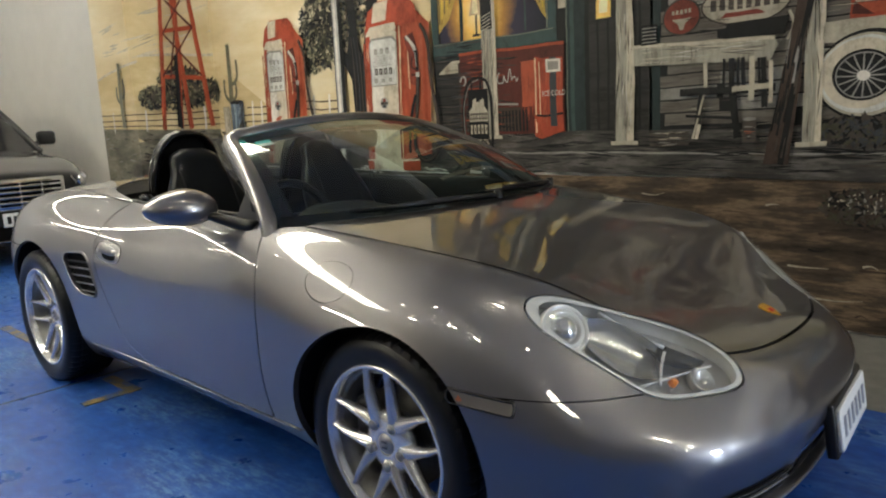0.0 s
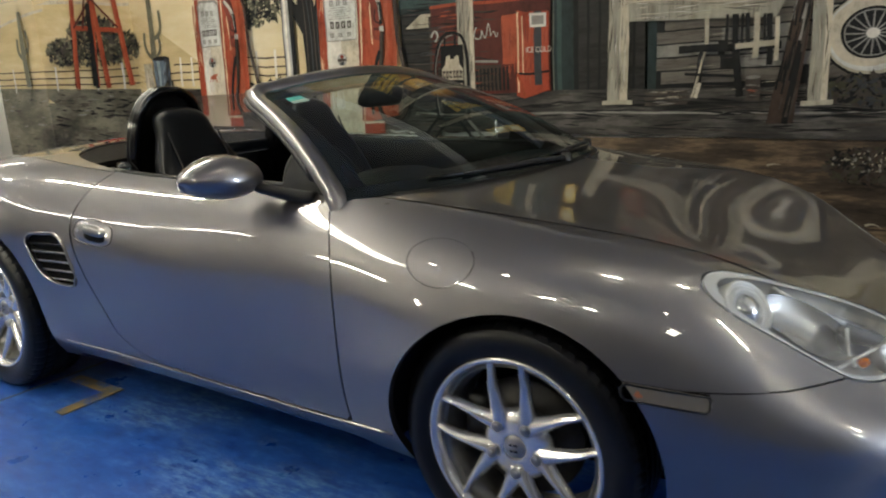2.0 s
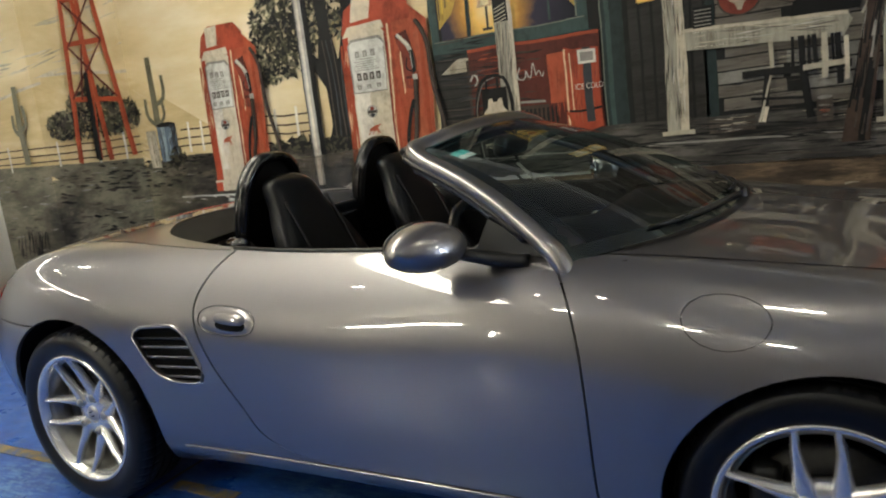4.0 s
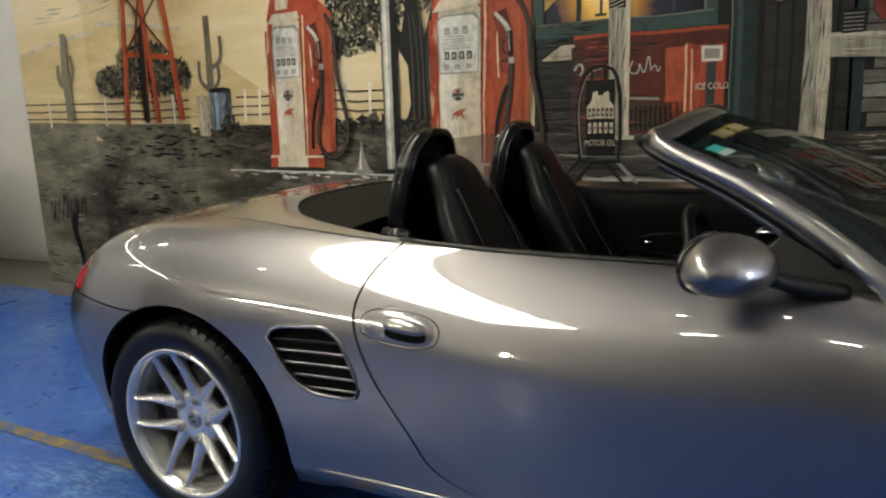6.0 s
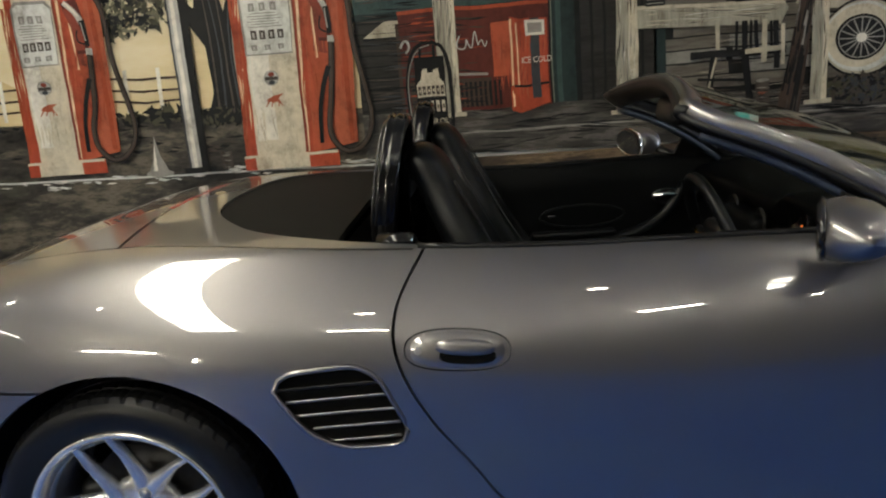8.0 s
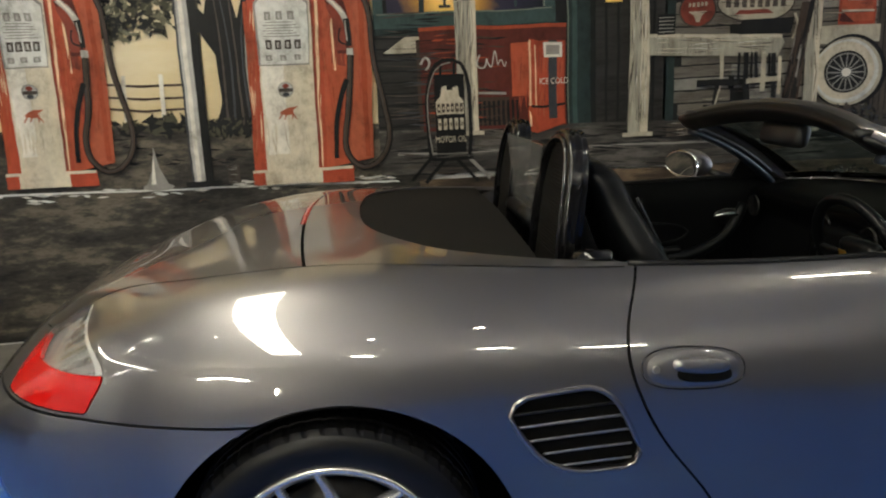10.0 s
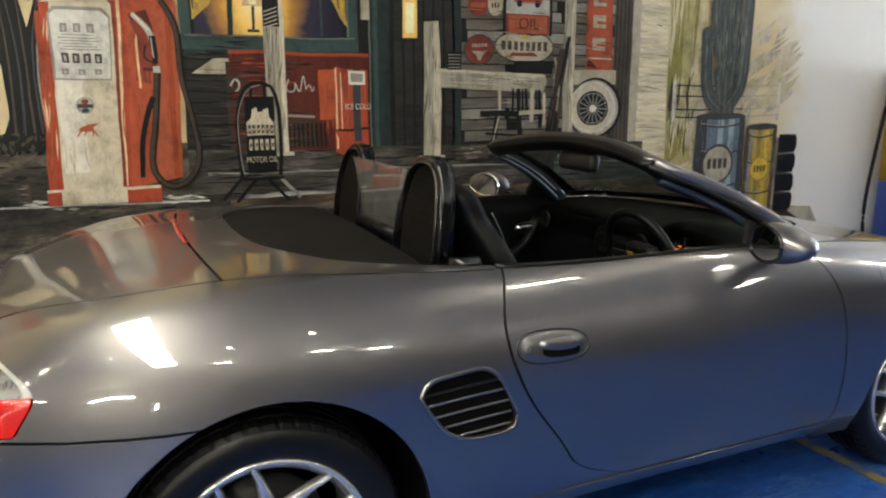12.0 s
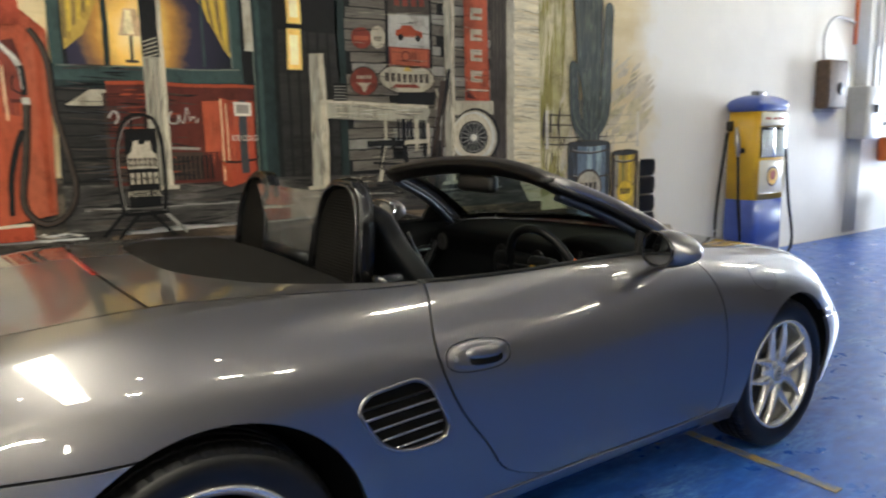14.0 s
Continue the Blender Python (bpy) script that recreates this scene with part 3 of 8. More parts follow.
def lettering(words, x, z, height, material, level=9, squeeze=1.0):
    c = bpy.data.curves.new("lettering", "FONT")
    c.body, c.size, c.align_x, c.align_y = words, height * 1.38, "CENTER", "CENTER"
    tmp = new("lettering", c)
    me = bpy.data.meshes.new_from_object(tmp.evaluated_get(bpy.context.evaluated_depsgraph_get()))
    bpy.data.objects.remove(tmp)
    me.materials.clear()
    me.materials.append(material)
    ob = new("lettering", me)
    ob.parent = MURAL
    ob.matrix_basis = pose(*on_wall(x, z, -0.002 - 0.0035 * level), 90, 0, math.degrees(LEAN) if x < 0 else 0) @ Matrix.Diagonal((squeeze, 1, 1, 1))
    return ob


ML = -6.25   # left edge of the drawing
p = Picture("painted_sky", 0)
p.patch("sky", [(ML, 1.1), (4.6, 1.1), (4.6, 3.5), (-3.9, 3.5), (-4.2, 4.7), (ML, 4.7)])
p.rect("sky", 2.2, 0.25, 4.6, 1.101)
p.patch("hill", [(ML, 1.1), (2.2, 1.1), (2.2, 1.9), (-1.9, 2.02), (-2.7, 2.06), (-3.17, 2.03), (-3.6, 1.99), (-4.11, 1.972), (-4.6, 2.03), (-5.16, 2.08), (-5.165, 2.02), (-5.6, 1.98), (ML, 1.88)])
p.stroke("cream", [(ML, 1.89), (-5.6, 1.99), (-5.18, 2.03)], 0.025, 0.03, 12)
p.stroke("cream", [(-5.15, 2.09), (-4.6, 2.04), (-4.12, 1.98), (-3.6, 2.0), (-3.17, 2.04), (-2.7, 2.07)], 0.025, 0.03, 26)
p.brush(["stone", "cream", "cream"], ML, 2.05, -2.7, 2.6, 50, 0.5, 0.03, 4, 58)
p.done()

p = Picture("painted_ground", 1)
p.patch("yard", [(ML, -0.45), (-4.12, -0.45), (-4.0, -0.05), (-0.8, 0.0), (-0.8, 1.14), (-2.6, 1.16), (-3.63, 1.21), (-4.9, 1.235), (ML, 1.28)])
p.patch("dirt", [(-3.6, 0.012), (3.3, 0.012), (3.6, 0.42), (2.4, 0.80), (-0.9, 0.80), (-1.8, 0.78), (-3.8, 0.70)])
p.patch("stone", [(-3.72, 0.80), (-1.0, 0.775), (-1.0, 0.80), (-3.7, 0.845)])
p.patch("yard", [(-3.75, 0.70), (-1.0, 0.62), (-1.0, 0.775), (-3.72, 0.795)])
p.brush(["white", "pale_grey", "stone", "grey"], -3.7, 0.79, -1.0, 0.85, 70, 0.12, 0.022, -1, 54)
p.brush(["dark", "umber", "black"], -3.7, 0.70, -1.0, 0.80, 110, 0.16, 0.018, 0, 55)
rnd = random.Random(77)
for i in range(150):
    sx, sz = rnd.uniform(-3.4, 2.9), rnd.uniform(0.05, 0.76)
    n = rnd.uniform(0.05, 0.28)
    p.stroke(rnd.choice(("umber", "dark", "brown", "stone", "umber", "brown")), [(sx, sz), (sx + n * 0.5, sz + rnd.uniform(-0.012, 0.016)), (sx + n, sz + rnd.uniform(-0.01, 0.01))], rnd.uniform(0.004, 0.016), 0.002, 5)
    p.y += 0.0002
p.brush(["umber", "grey", "umber", "leaf"], ML, -0.30, -3.4, 1.18, 190, 0.16, 0.026, 3, 56)
p.brush(["dark", "umber"], -5.29, 0.2, -3.9, 1.0, 60, 0.2, 0.035, 0, 59)
p.stroke("silver", [(-3.7, 0.846), (-2.4, 0.825), (-1.0, 0.803)], 0.012, 0.010, 12)
p.brush(["white", "pale_grey", "silver"], -3.72, 0.785, -1.0, 0.85, 50, 0.09, 0.02, -1, 49)
p.brush(["dark", "black", "umber"], -5.28, 0.95, -1.2, 1.20, 200, 0.15, 0.026, 1, 57)
p.stroke("black", [(-5.72, -0.30), (-5.70, 0.10), (-5.75, 0.30), (-5.70, 0.42)], 0.03, 0.09, 10)
p.brush(["dark", "umber"], -6.1, 0.30, -5.5, 0.62, 40, 0.2, 0.03, 80, 50)
p.done()

p = Picture("painted_fence", 2)
for x0, x1 in ((ML, -3.2), (-2.65, -2.2)):
    for dz in (1.41, 1.34, 1.275):
        p.stroke("brown", [(x0, dz + 0.02 + 0.015 * (x0 < -5)), ((x0 + x1) / 2, dz), (x1, dz)], 0.013)
for px in (-5.9, -5.15, -4.62, -4.30, -3.49, -3.34, -2.85, -2.54, -2.33):
    p.stroke("white", [(px, 1.22), (px + 0.01, 1.47)], 0.024)
p.rect("yard", -2.75, 1.13, -1.8, 1.20)
p.dabs(["dark", "leaf"], -2.3, 1.19, 0.45, 0.04, 60, 0.05, 3)
p.done()

p = Picture("painted_bush", 3)
p.stroke("dark", [(-4.62, 1.24), (-4.63, 1.5)], 0.05, 0.04)
for bx, bz, rx, rz in ((-4.62, 1.62, 0.52, 0.17), (-4.98, 1.60, 0.26, 0.13), (-4.30, 1.61, 0.28, 0.14), (-4.62, 1.80, 0.30, 0.10)):
    p.dabs(["leaf", "dark", "leaf", "umber", "cactus"], bx, bz, rx, rz, 330, 0.036, 5 + int(bx * 100))
p.done()

p = Picture("painted_water_tower", 8)
for a, b in (((-4.740, 2.835), (-4.890, 1.235)), ((-4.620, 2.835), (-4.500, 1.235)), ((-4.400, 2.835), (-4.220, 1.255)), ((-4.540, 2.835), (-4.640, 1.255))):
    p.stroke("rust", [a, b], 0.050, 0.062)
    p.stroke("clay", [(a[0] - 0.012, a[1]), (b[0] - 0.012, b[1])], 0.012, 0.014)
for a, b in (((-4.840, 1.825), (-4.260, 1.755)), ((-4.770, 2.305), (-4.350, 2.285)), ((-4.750, 2.685), (-4.380, 2.685))):
    p.stroke("rust", [a, b], 0.045)
for a, b in (((-4.830, 1.825), (-4.360, 2.285)), ((-4.300, 1.785), (-4.770, 2.285)), ((-4.760, 2.285), (-4.390, 2.685)), ((-4.360, 2.285), (-4.750, 2.685)), ((-4.720, 1.805), (-4.600, 2.285))):
    p.stroke("dark_red", [a, b], 0.022)
p.stroke("dark", [(-4.620, 2.035), (-4.660, 1.255)], 0.05, 0.07)
p.done()

p = Picture("painted_cactus", 5)
p.stroke("cactus", [(-5.580, 1.275), (-5.590, 1.615), (-5.560, 2.045)], 0.10, 0.07, 8)
p.stroke("cactus", [(-5.590, 1.565), (-5.680, 1.635), (-5.670, 1.775)], 0.05, 0.04, 6)
p.stroke("cactus", [(-5.580, 1.615), (-5.490, 1.675), (-5.490, 1.855)], 0.05, 0.04, 6)
p.done()

p = Picture("painted_cactus", 5)
p.stroke("cactus", [(-3.825, 1.465), (-3.815, 1.765), (-3.815, 2.045)], 0.075, 0.06, 8)
p.stroke("cactus", [(-3.815, 1.645), (-3.715, 1.685), (-3.685, 1.885)], 0.04, 0.035, 6)
p.stroke("cactus", [(-3.835, 1.485), (-3.915, 1.545), (-3.925, 1.705)], 0.04, 0.035, 6)
p.stroke("cactus", [(-3.805, 1.485), (-3.735, 1.535), (-3.730, 1.665)], 0.035, 0.03, 6)
p.done()

p = Picture("painted_barrel", 6)
p.rect("stone", -3.985, 1.12, -3.865, 1.44)
p.rect("cream", -3.955, 1.12, -3.905, 1.44)
p.brush(["cream", "umber", "stone"], -3.985, 1.12, -3.865, 1.44, 30, 0.12, 0.012, 90, 51)
p.done()

p = Picture("painted_barrel", 6)
p.rect("blue_grey", -3.845, 1.165, -3.615, 1.475)
p.rect("pale_blue", -3.795, 1.165, -3.755, 1.475)
p.disc("dark", -3.73, 1.475, 0.115, 0.02)
p.rect("slate", -3.685, 1.165, -3.615, 1.475)
p.brush(["pale_blue", "slate", "umber", "blue_grey"], -3.845, 1.165, -3.615, 1.465, 50, 0.10, 0.012, 90, 52)
p.dabs(["leaf", "dark"], -3.66, 1.18, 0.12, 0.08, 50, 0.04, 9)
p.done()

p = Picture("painted_tree", 3)
p.dabs(["leaf", "dark", "cactus", "dark"], -2.45, 1.86, 0.38, 0.20, 420, 0.036, 11)
p.dabs(["leaf", "dark", "cactus", "dark"], -2.15, 2.1, 0.5, 0.25, 480, 0.040, 12)
p.dabs(["leaf", "dark"], -2.62, 1.72, 0.14, 0.08, 90, 0.03, 13)
p.patch("dark", [(-2.10, 1.12), (-1.72, 1.12), (-1.79, 1.22), (-1.81, 1.45), (-1.76, 1.68), (-1.66, 1.85), (-1.64, 2.3), (-1.76, 2.3), (-1.80, 1.95), (-1.86, 1.75),
                 (-1.90, 1.95), (-1.90, 2.6), (-2.02, 2.6), (-2.0, 1.95), (-2.04, 1.78), (-2.18, 1.92), (-2.24, 1.90), (-2.10, 1.72), (-2.0, 1.56), (-1.99, 1.30), (-2.03, 1.20)])
for x0, x1, x2, c in ((-1.97, -1.965, -1.98, "umber"), (-1.93, -1.92, -1.95, "slate"), (-1.88, -1.885, -1.90, "umber"), (-1.84, -1.85, -1.80, "slate"), (-1.82, -1.83, -1.76, "grey")):
    p.stroke(c, [(x0, 1.15), (x1, 1.4), (x1, 1.6), (x2, 1.9)], 0.014, 0.006, 10)
    p.y += 0.0002
p.dabs(["leaf", "dark", "dark"], -1.95, 1.16, 0.30, 0.05, 160, 0.03, 14)
p.done()

p = Picture("painted_pole", 7)
p.patch("dark", [(-2.145, 0.86), (-2.085, 0.86), (-2.065, 2.9), (-2.125, 2.9)])
p.patch("pale_grey", [(-2.205, 0.86), (-2.135, 0.86), (-2.115, 2.9), (-2.185, 2.9)])
p.patch("white", [(-2.185, 0.86), (-2.16, 0.86), (-2.14, 2.9), (-2.165, 2.9)])
p.patch("slate", [(-2.212, 0.86), (-2.20, 0.86), (-2.18, 2.9), (-2.192, 2.9)])
p.rect("dark", -2.25, 0.83, -2.04, 0.865)
p.done()

p = Picture("painted_funnel", 7)
p.disc("grey", -2.41, 0.845, 0.09, 0.022)
p.patch("grey", [(-2.48, 0.85), (-2.345, 0.85), (-2.388, 0.95), (-2.408, 1.075), (-2.425, 0.95)])
p.patch("white", [(-2.45, 0.86), (-2.42, 0.86), (-2.412, 1.03)])
p.done()
p = Picture("painted_can", 7)
p.rect("umber", -2.00, 0.84, -1.93, 0.95)
p.brush(["dark", "brown", "grey"], -2.0, 0.84, -1.93, 0.95, 14, 0.06, 0.008, 0, 53)
p.done()


def painted_pump(x, w, h, s, z0, level, seed):
    """A tall red and white pump seen a little from its right; x is the left edge of its face."""
    p = Picture("painted_petrol_pump", level, "red and cream old petrol pump in paint")
    side = x + w
    p.patch("orange", [(side, z0), (side + s, z0 + 0.05), (side + s + 0.03, z0 + h - 0.12), (side + s * 0.6, z0 + h + 0.02), (side, z0 + h)])
    p.patch("clay", [(side + s * 0.55, z0 + 0.04), (side + s, z0 + 0.05), (side + s + 0.03, z0 + h - 0.14), (side + s * 0.75, z0 + h - 0.2), (side + s * 0.68, z0 + 0.5)])
    p.patch("dim_red", [(side + s * 0.36, z0 + h * 0.52), (side + s * 0.60, z0 + h * 0.50), (side + s * 0.62, z0 + h - 0.26), (side + s * 0.38, z0 + h - 0.26)])
    p.patch("red", [(x - 0.06, z0), (x + w + 0.05, z0), (x + w + 0.09, z0 + h - 0.10), (x + w - 0.02, z0 + h), (x + 0.08, z0 + h + 0.01), (x - 0.01, z0 + h - 0.12)])
    p.patch("cream", [(x + 0.012, z0), (x + w, z0), (x + w + 0.03, z0 + h - 0.16), (x + w - 0.06, z0 + h - 0.05), (x + 0.07, z0 + h - 0.05), (x + 0.035, z0 + h - 0.16)])
    p.patch("white", [(x + 0.03, z0 + 0.1), (x + w * 0.5, z0 + 0.1), (x + w * 0.5, z0 + h * 0.52), (x + 0.035, z0 + h * 0.52)])
    # dial window with its rows of figures as plain bars
    d0, d1 = z0 + h * 0.52, z0 + h * 0.815
    p.patch("grey", [(x + 0.022, d0), (x + w - 0.005, d0), (x + w + 0.015, d1), (x + w - 0.02, d1 + 0.04), (x + 0.05, d1 + 0.04), (x + 0.02, d1)])
    p.patch("silver", [(x + 0.034, d0 + 0.008), (x + w - 0.010, d0 + 0.008), (x + w + 0.006, d1 - 0.01), (x + w - 0.03, d1 + 0.022), (x + 0.062, d1 + 0.022), (x + 0.033, d1)])
    for row, (zz, hh, n, x0, x1) in enumerate(((0.80, 0.045, 3, 0.30, 0.72), (0.34, 0.050, 4, 0.28, 0.80), (0.13, 0.030, 3, 0.26, 0.78))):
        for i in range(n):
            xx = x + w * (x0 + (x1 - x0) * i / (n - 1))
            mid = d0 + (d1 - d0) * zz
            p.rect("grey" if row != 1 else "umber", xx - 0.018, mid - hh / 2, xx + 0.018, mid + hh / 2)
            p.rect("pale_grey", xx - 0.008, mid - hh / 3, xx + 0.006, mid + hh / 4)
            p.y += 0.0003
    for i in range(6):
        zz = d0 + (d1 - d0) * (0.47 + 0.045 * i)
        p.stroke("grey", [(x + w * (0.2 + 0.06 * (i % 2)), zz), (x + w * (0.85 - 0.05 * (i % 3)), zz)], 0.005)
        p.y += 0.0002
    # emblem: a striped shield and a winged shape
    ex, ez, fz = x + w * 0.52, z0 + h * 0.405, z0 + h * 0.29
    p.disc("grey", ex, ez, 0.046, 0.044, 18)
    p.disc("pale_grey", ex, ez, 0.040, 0.038, 18)
    p.rect("umber", ex - 0.040, ez - 0.014, ex + 0.040, ez + 0.006)
    p.disc("dim_red", ex, ez + 0.02, 0.020, 0.014, 10)
    p.disc("slate", ex, ez - 0.026, 0.020, 0.012, 10)
    p.patch("clay", [(ex - 0.05, fz), (ex - 0.01, fz - 0.012), (ex + 0.035, fz - 0.008), (ex + 0.03, fz + 0.012), (ex + 0.062, fz + 0.034), (ex + 0.005, fz + 0.030), (ex - 0.03, fz + 0.016)])
    for lx, rx in ((-0.03, -0.055), (-0.005, -0.02), (0.025, 0.05), (0.03, 0.025)):
        p.stroke("clay", [(ex + lx, fz), (ex + rx, fz - 0.035)], 0.010, 0.005)
    # plinth
    p.rect("red", x - 0.07, z0 - 0.075, side + s * 0.62, z0 + 0.012)
    p.rect("cream", x - 0.0, z0 - 0.075, x + w + 0.02, z0 + 0.005)
    p.rect("cream", x - 0.07, z0 - 0.002, side + s * 0.6, z0 + 0.014)
    # edges catching light
    p.stroke("peach", [(side + 0.02, z0 + 0.02), (side + 0.06, z0 + h - 0.1)], 0.016)
    p.stroke("peach", [(side + s * 0.4, z0 + h - 0.25), (side + s * 0.42, z0 + 0.55)], 0.012)
    # nozzle and hose
    nx, nz = side + s * 0.55, z0 + h * 0.60
    p.brush(["clay", "red", "red", "rust", "orange"], side + 0.03, z0 + 0.08, side + s * 0.9, z0 + h - 0.16, 60, 0.22, 0.012, 88, seed + 60)
    # shading along the rounded corners and the nozzle's recess
    p.stroke("dim_red", [(x + w + 0.012, z0 + 0.02), (x + w + 0.022, z0 + h * 0.5), (x + w + 0.03, z0 + h - 0.16)], 0.018, 0.012, 8)
    p.stroke("rust", [(side + s * 0.90, z0 + 0.06), (side + s * 0.93, z0 + h - 0.16)], 0.030)
    p.stroke("rust", [(x - 0.040, z0 + 0.06), (x - 0.025, z0 + h - 0.2)], 0.018)
    p.stroke("dark_red", [(nx - 0.03, nz + 0.27), (nx + 0.005, nz + 0.14), (nx + 0.01, nz - 0.04)], 0.10, 0.07, 8)
    p.stroke("dim_red", [(nx - 0.04, nz + 0.23), (nx + 0.0, nz + 0.1), (nx, nz - 0.02)], 0.07, 0.05, 6)
    p.stroke("pale_grey", [(nx - 0.06, nz + 0.26), (nx + 0.02, nz + 0.17), (nx + 0.04, nz + 0.12)], 0.026, 0.034, 7)
    p.stroke("white", [(nx - 0.055, nz + 0.262), (nx + 0.02, nz + 0.178)], 0.008)
    p.stroke("dark", [(nx + 0.035, nz + 0.15), (nx + 0.045, nz + 0.07), (nx + 0.045, nz + 0.0)], 0.036, 0.026, 6)
    p.stroke("pale_grey", [(nx + 0.030, nz + 0.14), (nx + 0.038, nz + 0.03)], 0.006)
    p.stroke("dark", [(nx + 0.0, nz + 0.10), (nx - 0.005, nz + 0.03), (nx + 0.03, nz + 0.01)], 0.009, 0.009, 8)
    p.rect("pale_grey", nx + 0.028, nz - 0.05, nx + 0.066, nz - 0.012)
    hose = [(nx + 0.047, nz - 0.05), (nx + 0.035, z0 + h * 0.42), (nx + 0.01, z0 + 0.30), (nx + 0.0, z0 + 0.08), (nx + 0.08, z0 + 0.0), (nx + 0.20, z0 + 0.05),
            (nx + 0.24, z0 + 0.30), (nx + 0.18, z0 + 0.60), (nx + 0.14, z0 + 0.95), (nx + 0.10, z0 + h - 0.12)]
    p.brush(["stone", "cream", "cream"], x + 0.03, z0 + 0.06, x + w - 0.02, z0 + h * 0.27, 22, 0.14, 0.016, 90, seed + 62)
    p.brush(["clay", "peach", "orange"], x - 0.04, z0 + 0.1, x + 0.02, z0 + h - 0.2, 30, 0.2, 0.010, 88, seed + 64)
    p.stroke("black", hose, 0.038, 0.034, 46)
    p.stroke("brown", [(a - 0.003, b + 0.002) for a, b in hose], 0.024, 0.020, 46)
    p.stroke("umber", [(a - 0.007, b + 0.004) for a, b in hose], 0.010, 0.010, 46)
    p.stroke("dark", [(nx + 0.02, z0 + h * 0.44), (nx - 0.05, z0 + 0.30), (nx - 0.07, z0 + 0.06)], 0.030, 0.026, 12)
    # domed top
    p.patch("red", [(x - 0.01, z0 + h - 0.13), (x + w + s * 0.75, z0 + h - 0.1), (x + w + s * 0.72, z0 + h + 0.02), (x + w + s * 0.5, z0 + h + 0.09), (x + w * 0.5, z0 + h + 0.10), (x + 0.04, z0 + h + 0.03)])
    p.patch("cream", [(x + 0.08, z0 + h - 0.06), (x + w * 0.75, z0 + h - 0.05), (x + w * 0.85, z0 + h + 0.095), (x + w * 0.35, z0 + h + 0.09)])
    p.patch("cream", [(x - 0.005, z0 + h - 0.155), (x + w + 0.035, z0 + h - 0.13), (x + w + 0.02, z0 + h - 0.075), (x + 0.05, z0 + h - 0.085)])
    p.done()


painted_pump(-3.175, 0.265, 1.125, 0.28, 0.948, 8, 1)
painted_pump(-1.785, 0.315, 1.14, 0.33, 0.895, 8, 2)

p = Picture("painted_store_wall", 2)
p.rect("dark", -1.10, 0.95, 2.1, 3.5)
rnd = random.Random(21)
for i in range(11):
    z = 1.06 + 0.062 * i
    p.rect("dark_board", -1.10, z, -0.45, z + 0.052)
    p.y += 0.0002
for i in range(34):
    z = 1.03 + 0.0725 * i
    for x0, x1 in ((0.66, 1.06), (1.06, 1.47), (1.47, 1.93)):
        a, b = x0 + rnd.uniform(-0.06, 0.06), x1 + rnd.uniform(-0.06, 0.06)
        if z > 1.03:
            p.rect("board" if rnd.random() < 0.8 else "grey", max(0.66, a), z, min(1.93, b) - 0.008, z + 0.064)
            p.y += 0.0002
p.rect("dark_board", 0.0, 2.3, 0.66, 3.5)
p.rect("umber", 1.90, 1.0, 2.08, 3.5)
for i in range(5):
    p.stroke("dark", [(1.92 + 0.035 * i, 1.0), (1.915 + 0.035 * i, 3.4)], 0.005, 0.012)
p.rect("stone", 2.06, 1.0, 2.16, 3.5)
for i in range(34):
    z = 0.80 + 0.082 * i
    p.patch("siding", [(2.14, z), (2.44, z - 0.02), (2.41, z + 0.054), (2.13, z + 0.076)])
    p.y += 0.0002
p.patch("pale_khaki", [(2.43, 0.7), (2.80, 0.7), (2.74, 3.5), (2.36, 3.5)])
p.patch("khaki", [(2.43, 0.8), (2.68, 0.9), (2.62, 3.5), (2.36, 3.5)])
p.patch("olive", [(2.43, 0.85), (2.55, 0.95), (2.53, 3.5), (2.38, 3.5)])
p.brush(["khaki", "olive", "pale_khaki", "umber"], 2.43, 0.9, 2.72, 1.6, 70, 0.30, 0.05, 88, 71)
p.brush(["khaki", "olive", "pale_khaki"], 2.40, 1.6, 2.70, 3.2, 110, 0.45, 0.05, 89, 72)
p.brush(["pale_khaki", "cream", "stone"], 2.62, 0.8, 3.30, 1.7, 130, 0.30, 0.07, 70, 73)
p.brush(["pale_khaki", "cream", "cream"], 3.05, 1.20, 3.85, 2.0, 60, 0.34, 0.09, 35, 74)
p.brush(["umber", "dark", "stone", "brown"], 2.14, 0.80, 2.44, 3.2, 40, 0.20, 0.006, -4, 75)
p.patch("step", [(-1.1, 0.93), (2.2, 0.93), (2.2, 1.06), (-1.1, 1.10)])
p.patch("step", [(-1.1, 0.84), (2.3, 0.78), (2.2, 0.93), (-1.1, 0.95)])
p.stroke("grey", [(-1.0, 0.955), (0.4, 0.945), (2.0, 0.925)], 0.012)
p.brush(["dark", "umber", "black", "dark"], -1.1, 0.82, 2.2, 1.08, 190, 0.28, 0.014, 0, 76)
p.brush(["black", "umber", "stone", "dark"], 0.66, 1.0, 1.93, 3.2, 260, 0.20, 0.006, 0, 77)
p.brush(["black", "slate", "umber"], -1.1, 1.05, -0.45, 1.75, 90, 0.24, 0.012, 0, 78)
p.done()

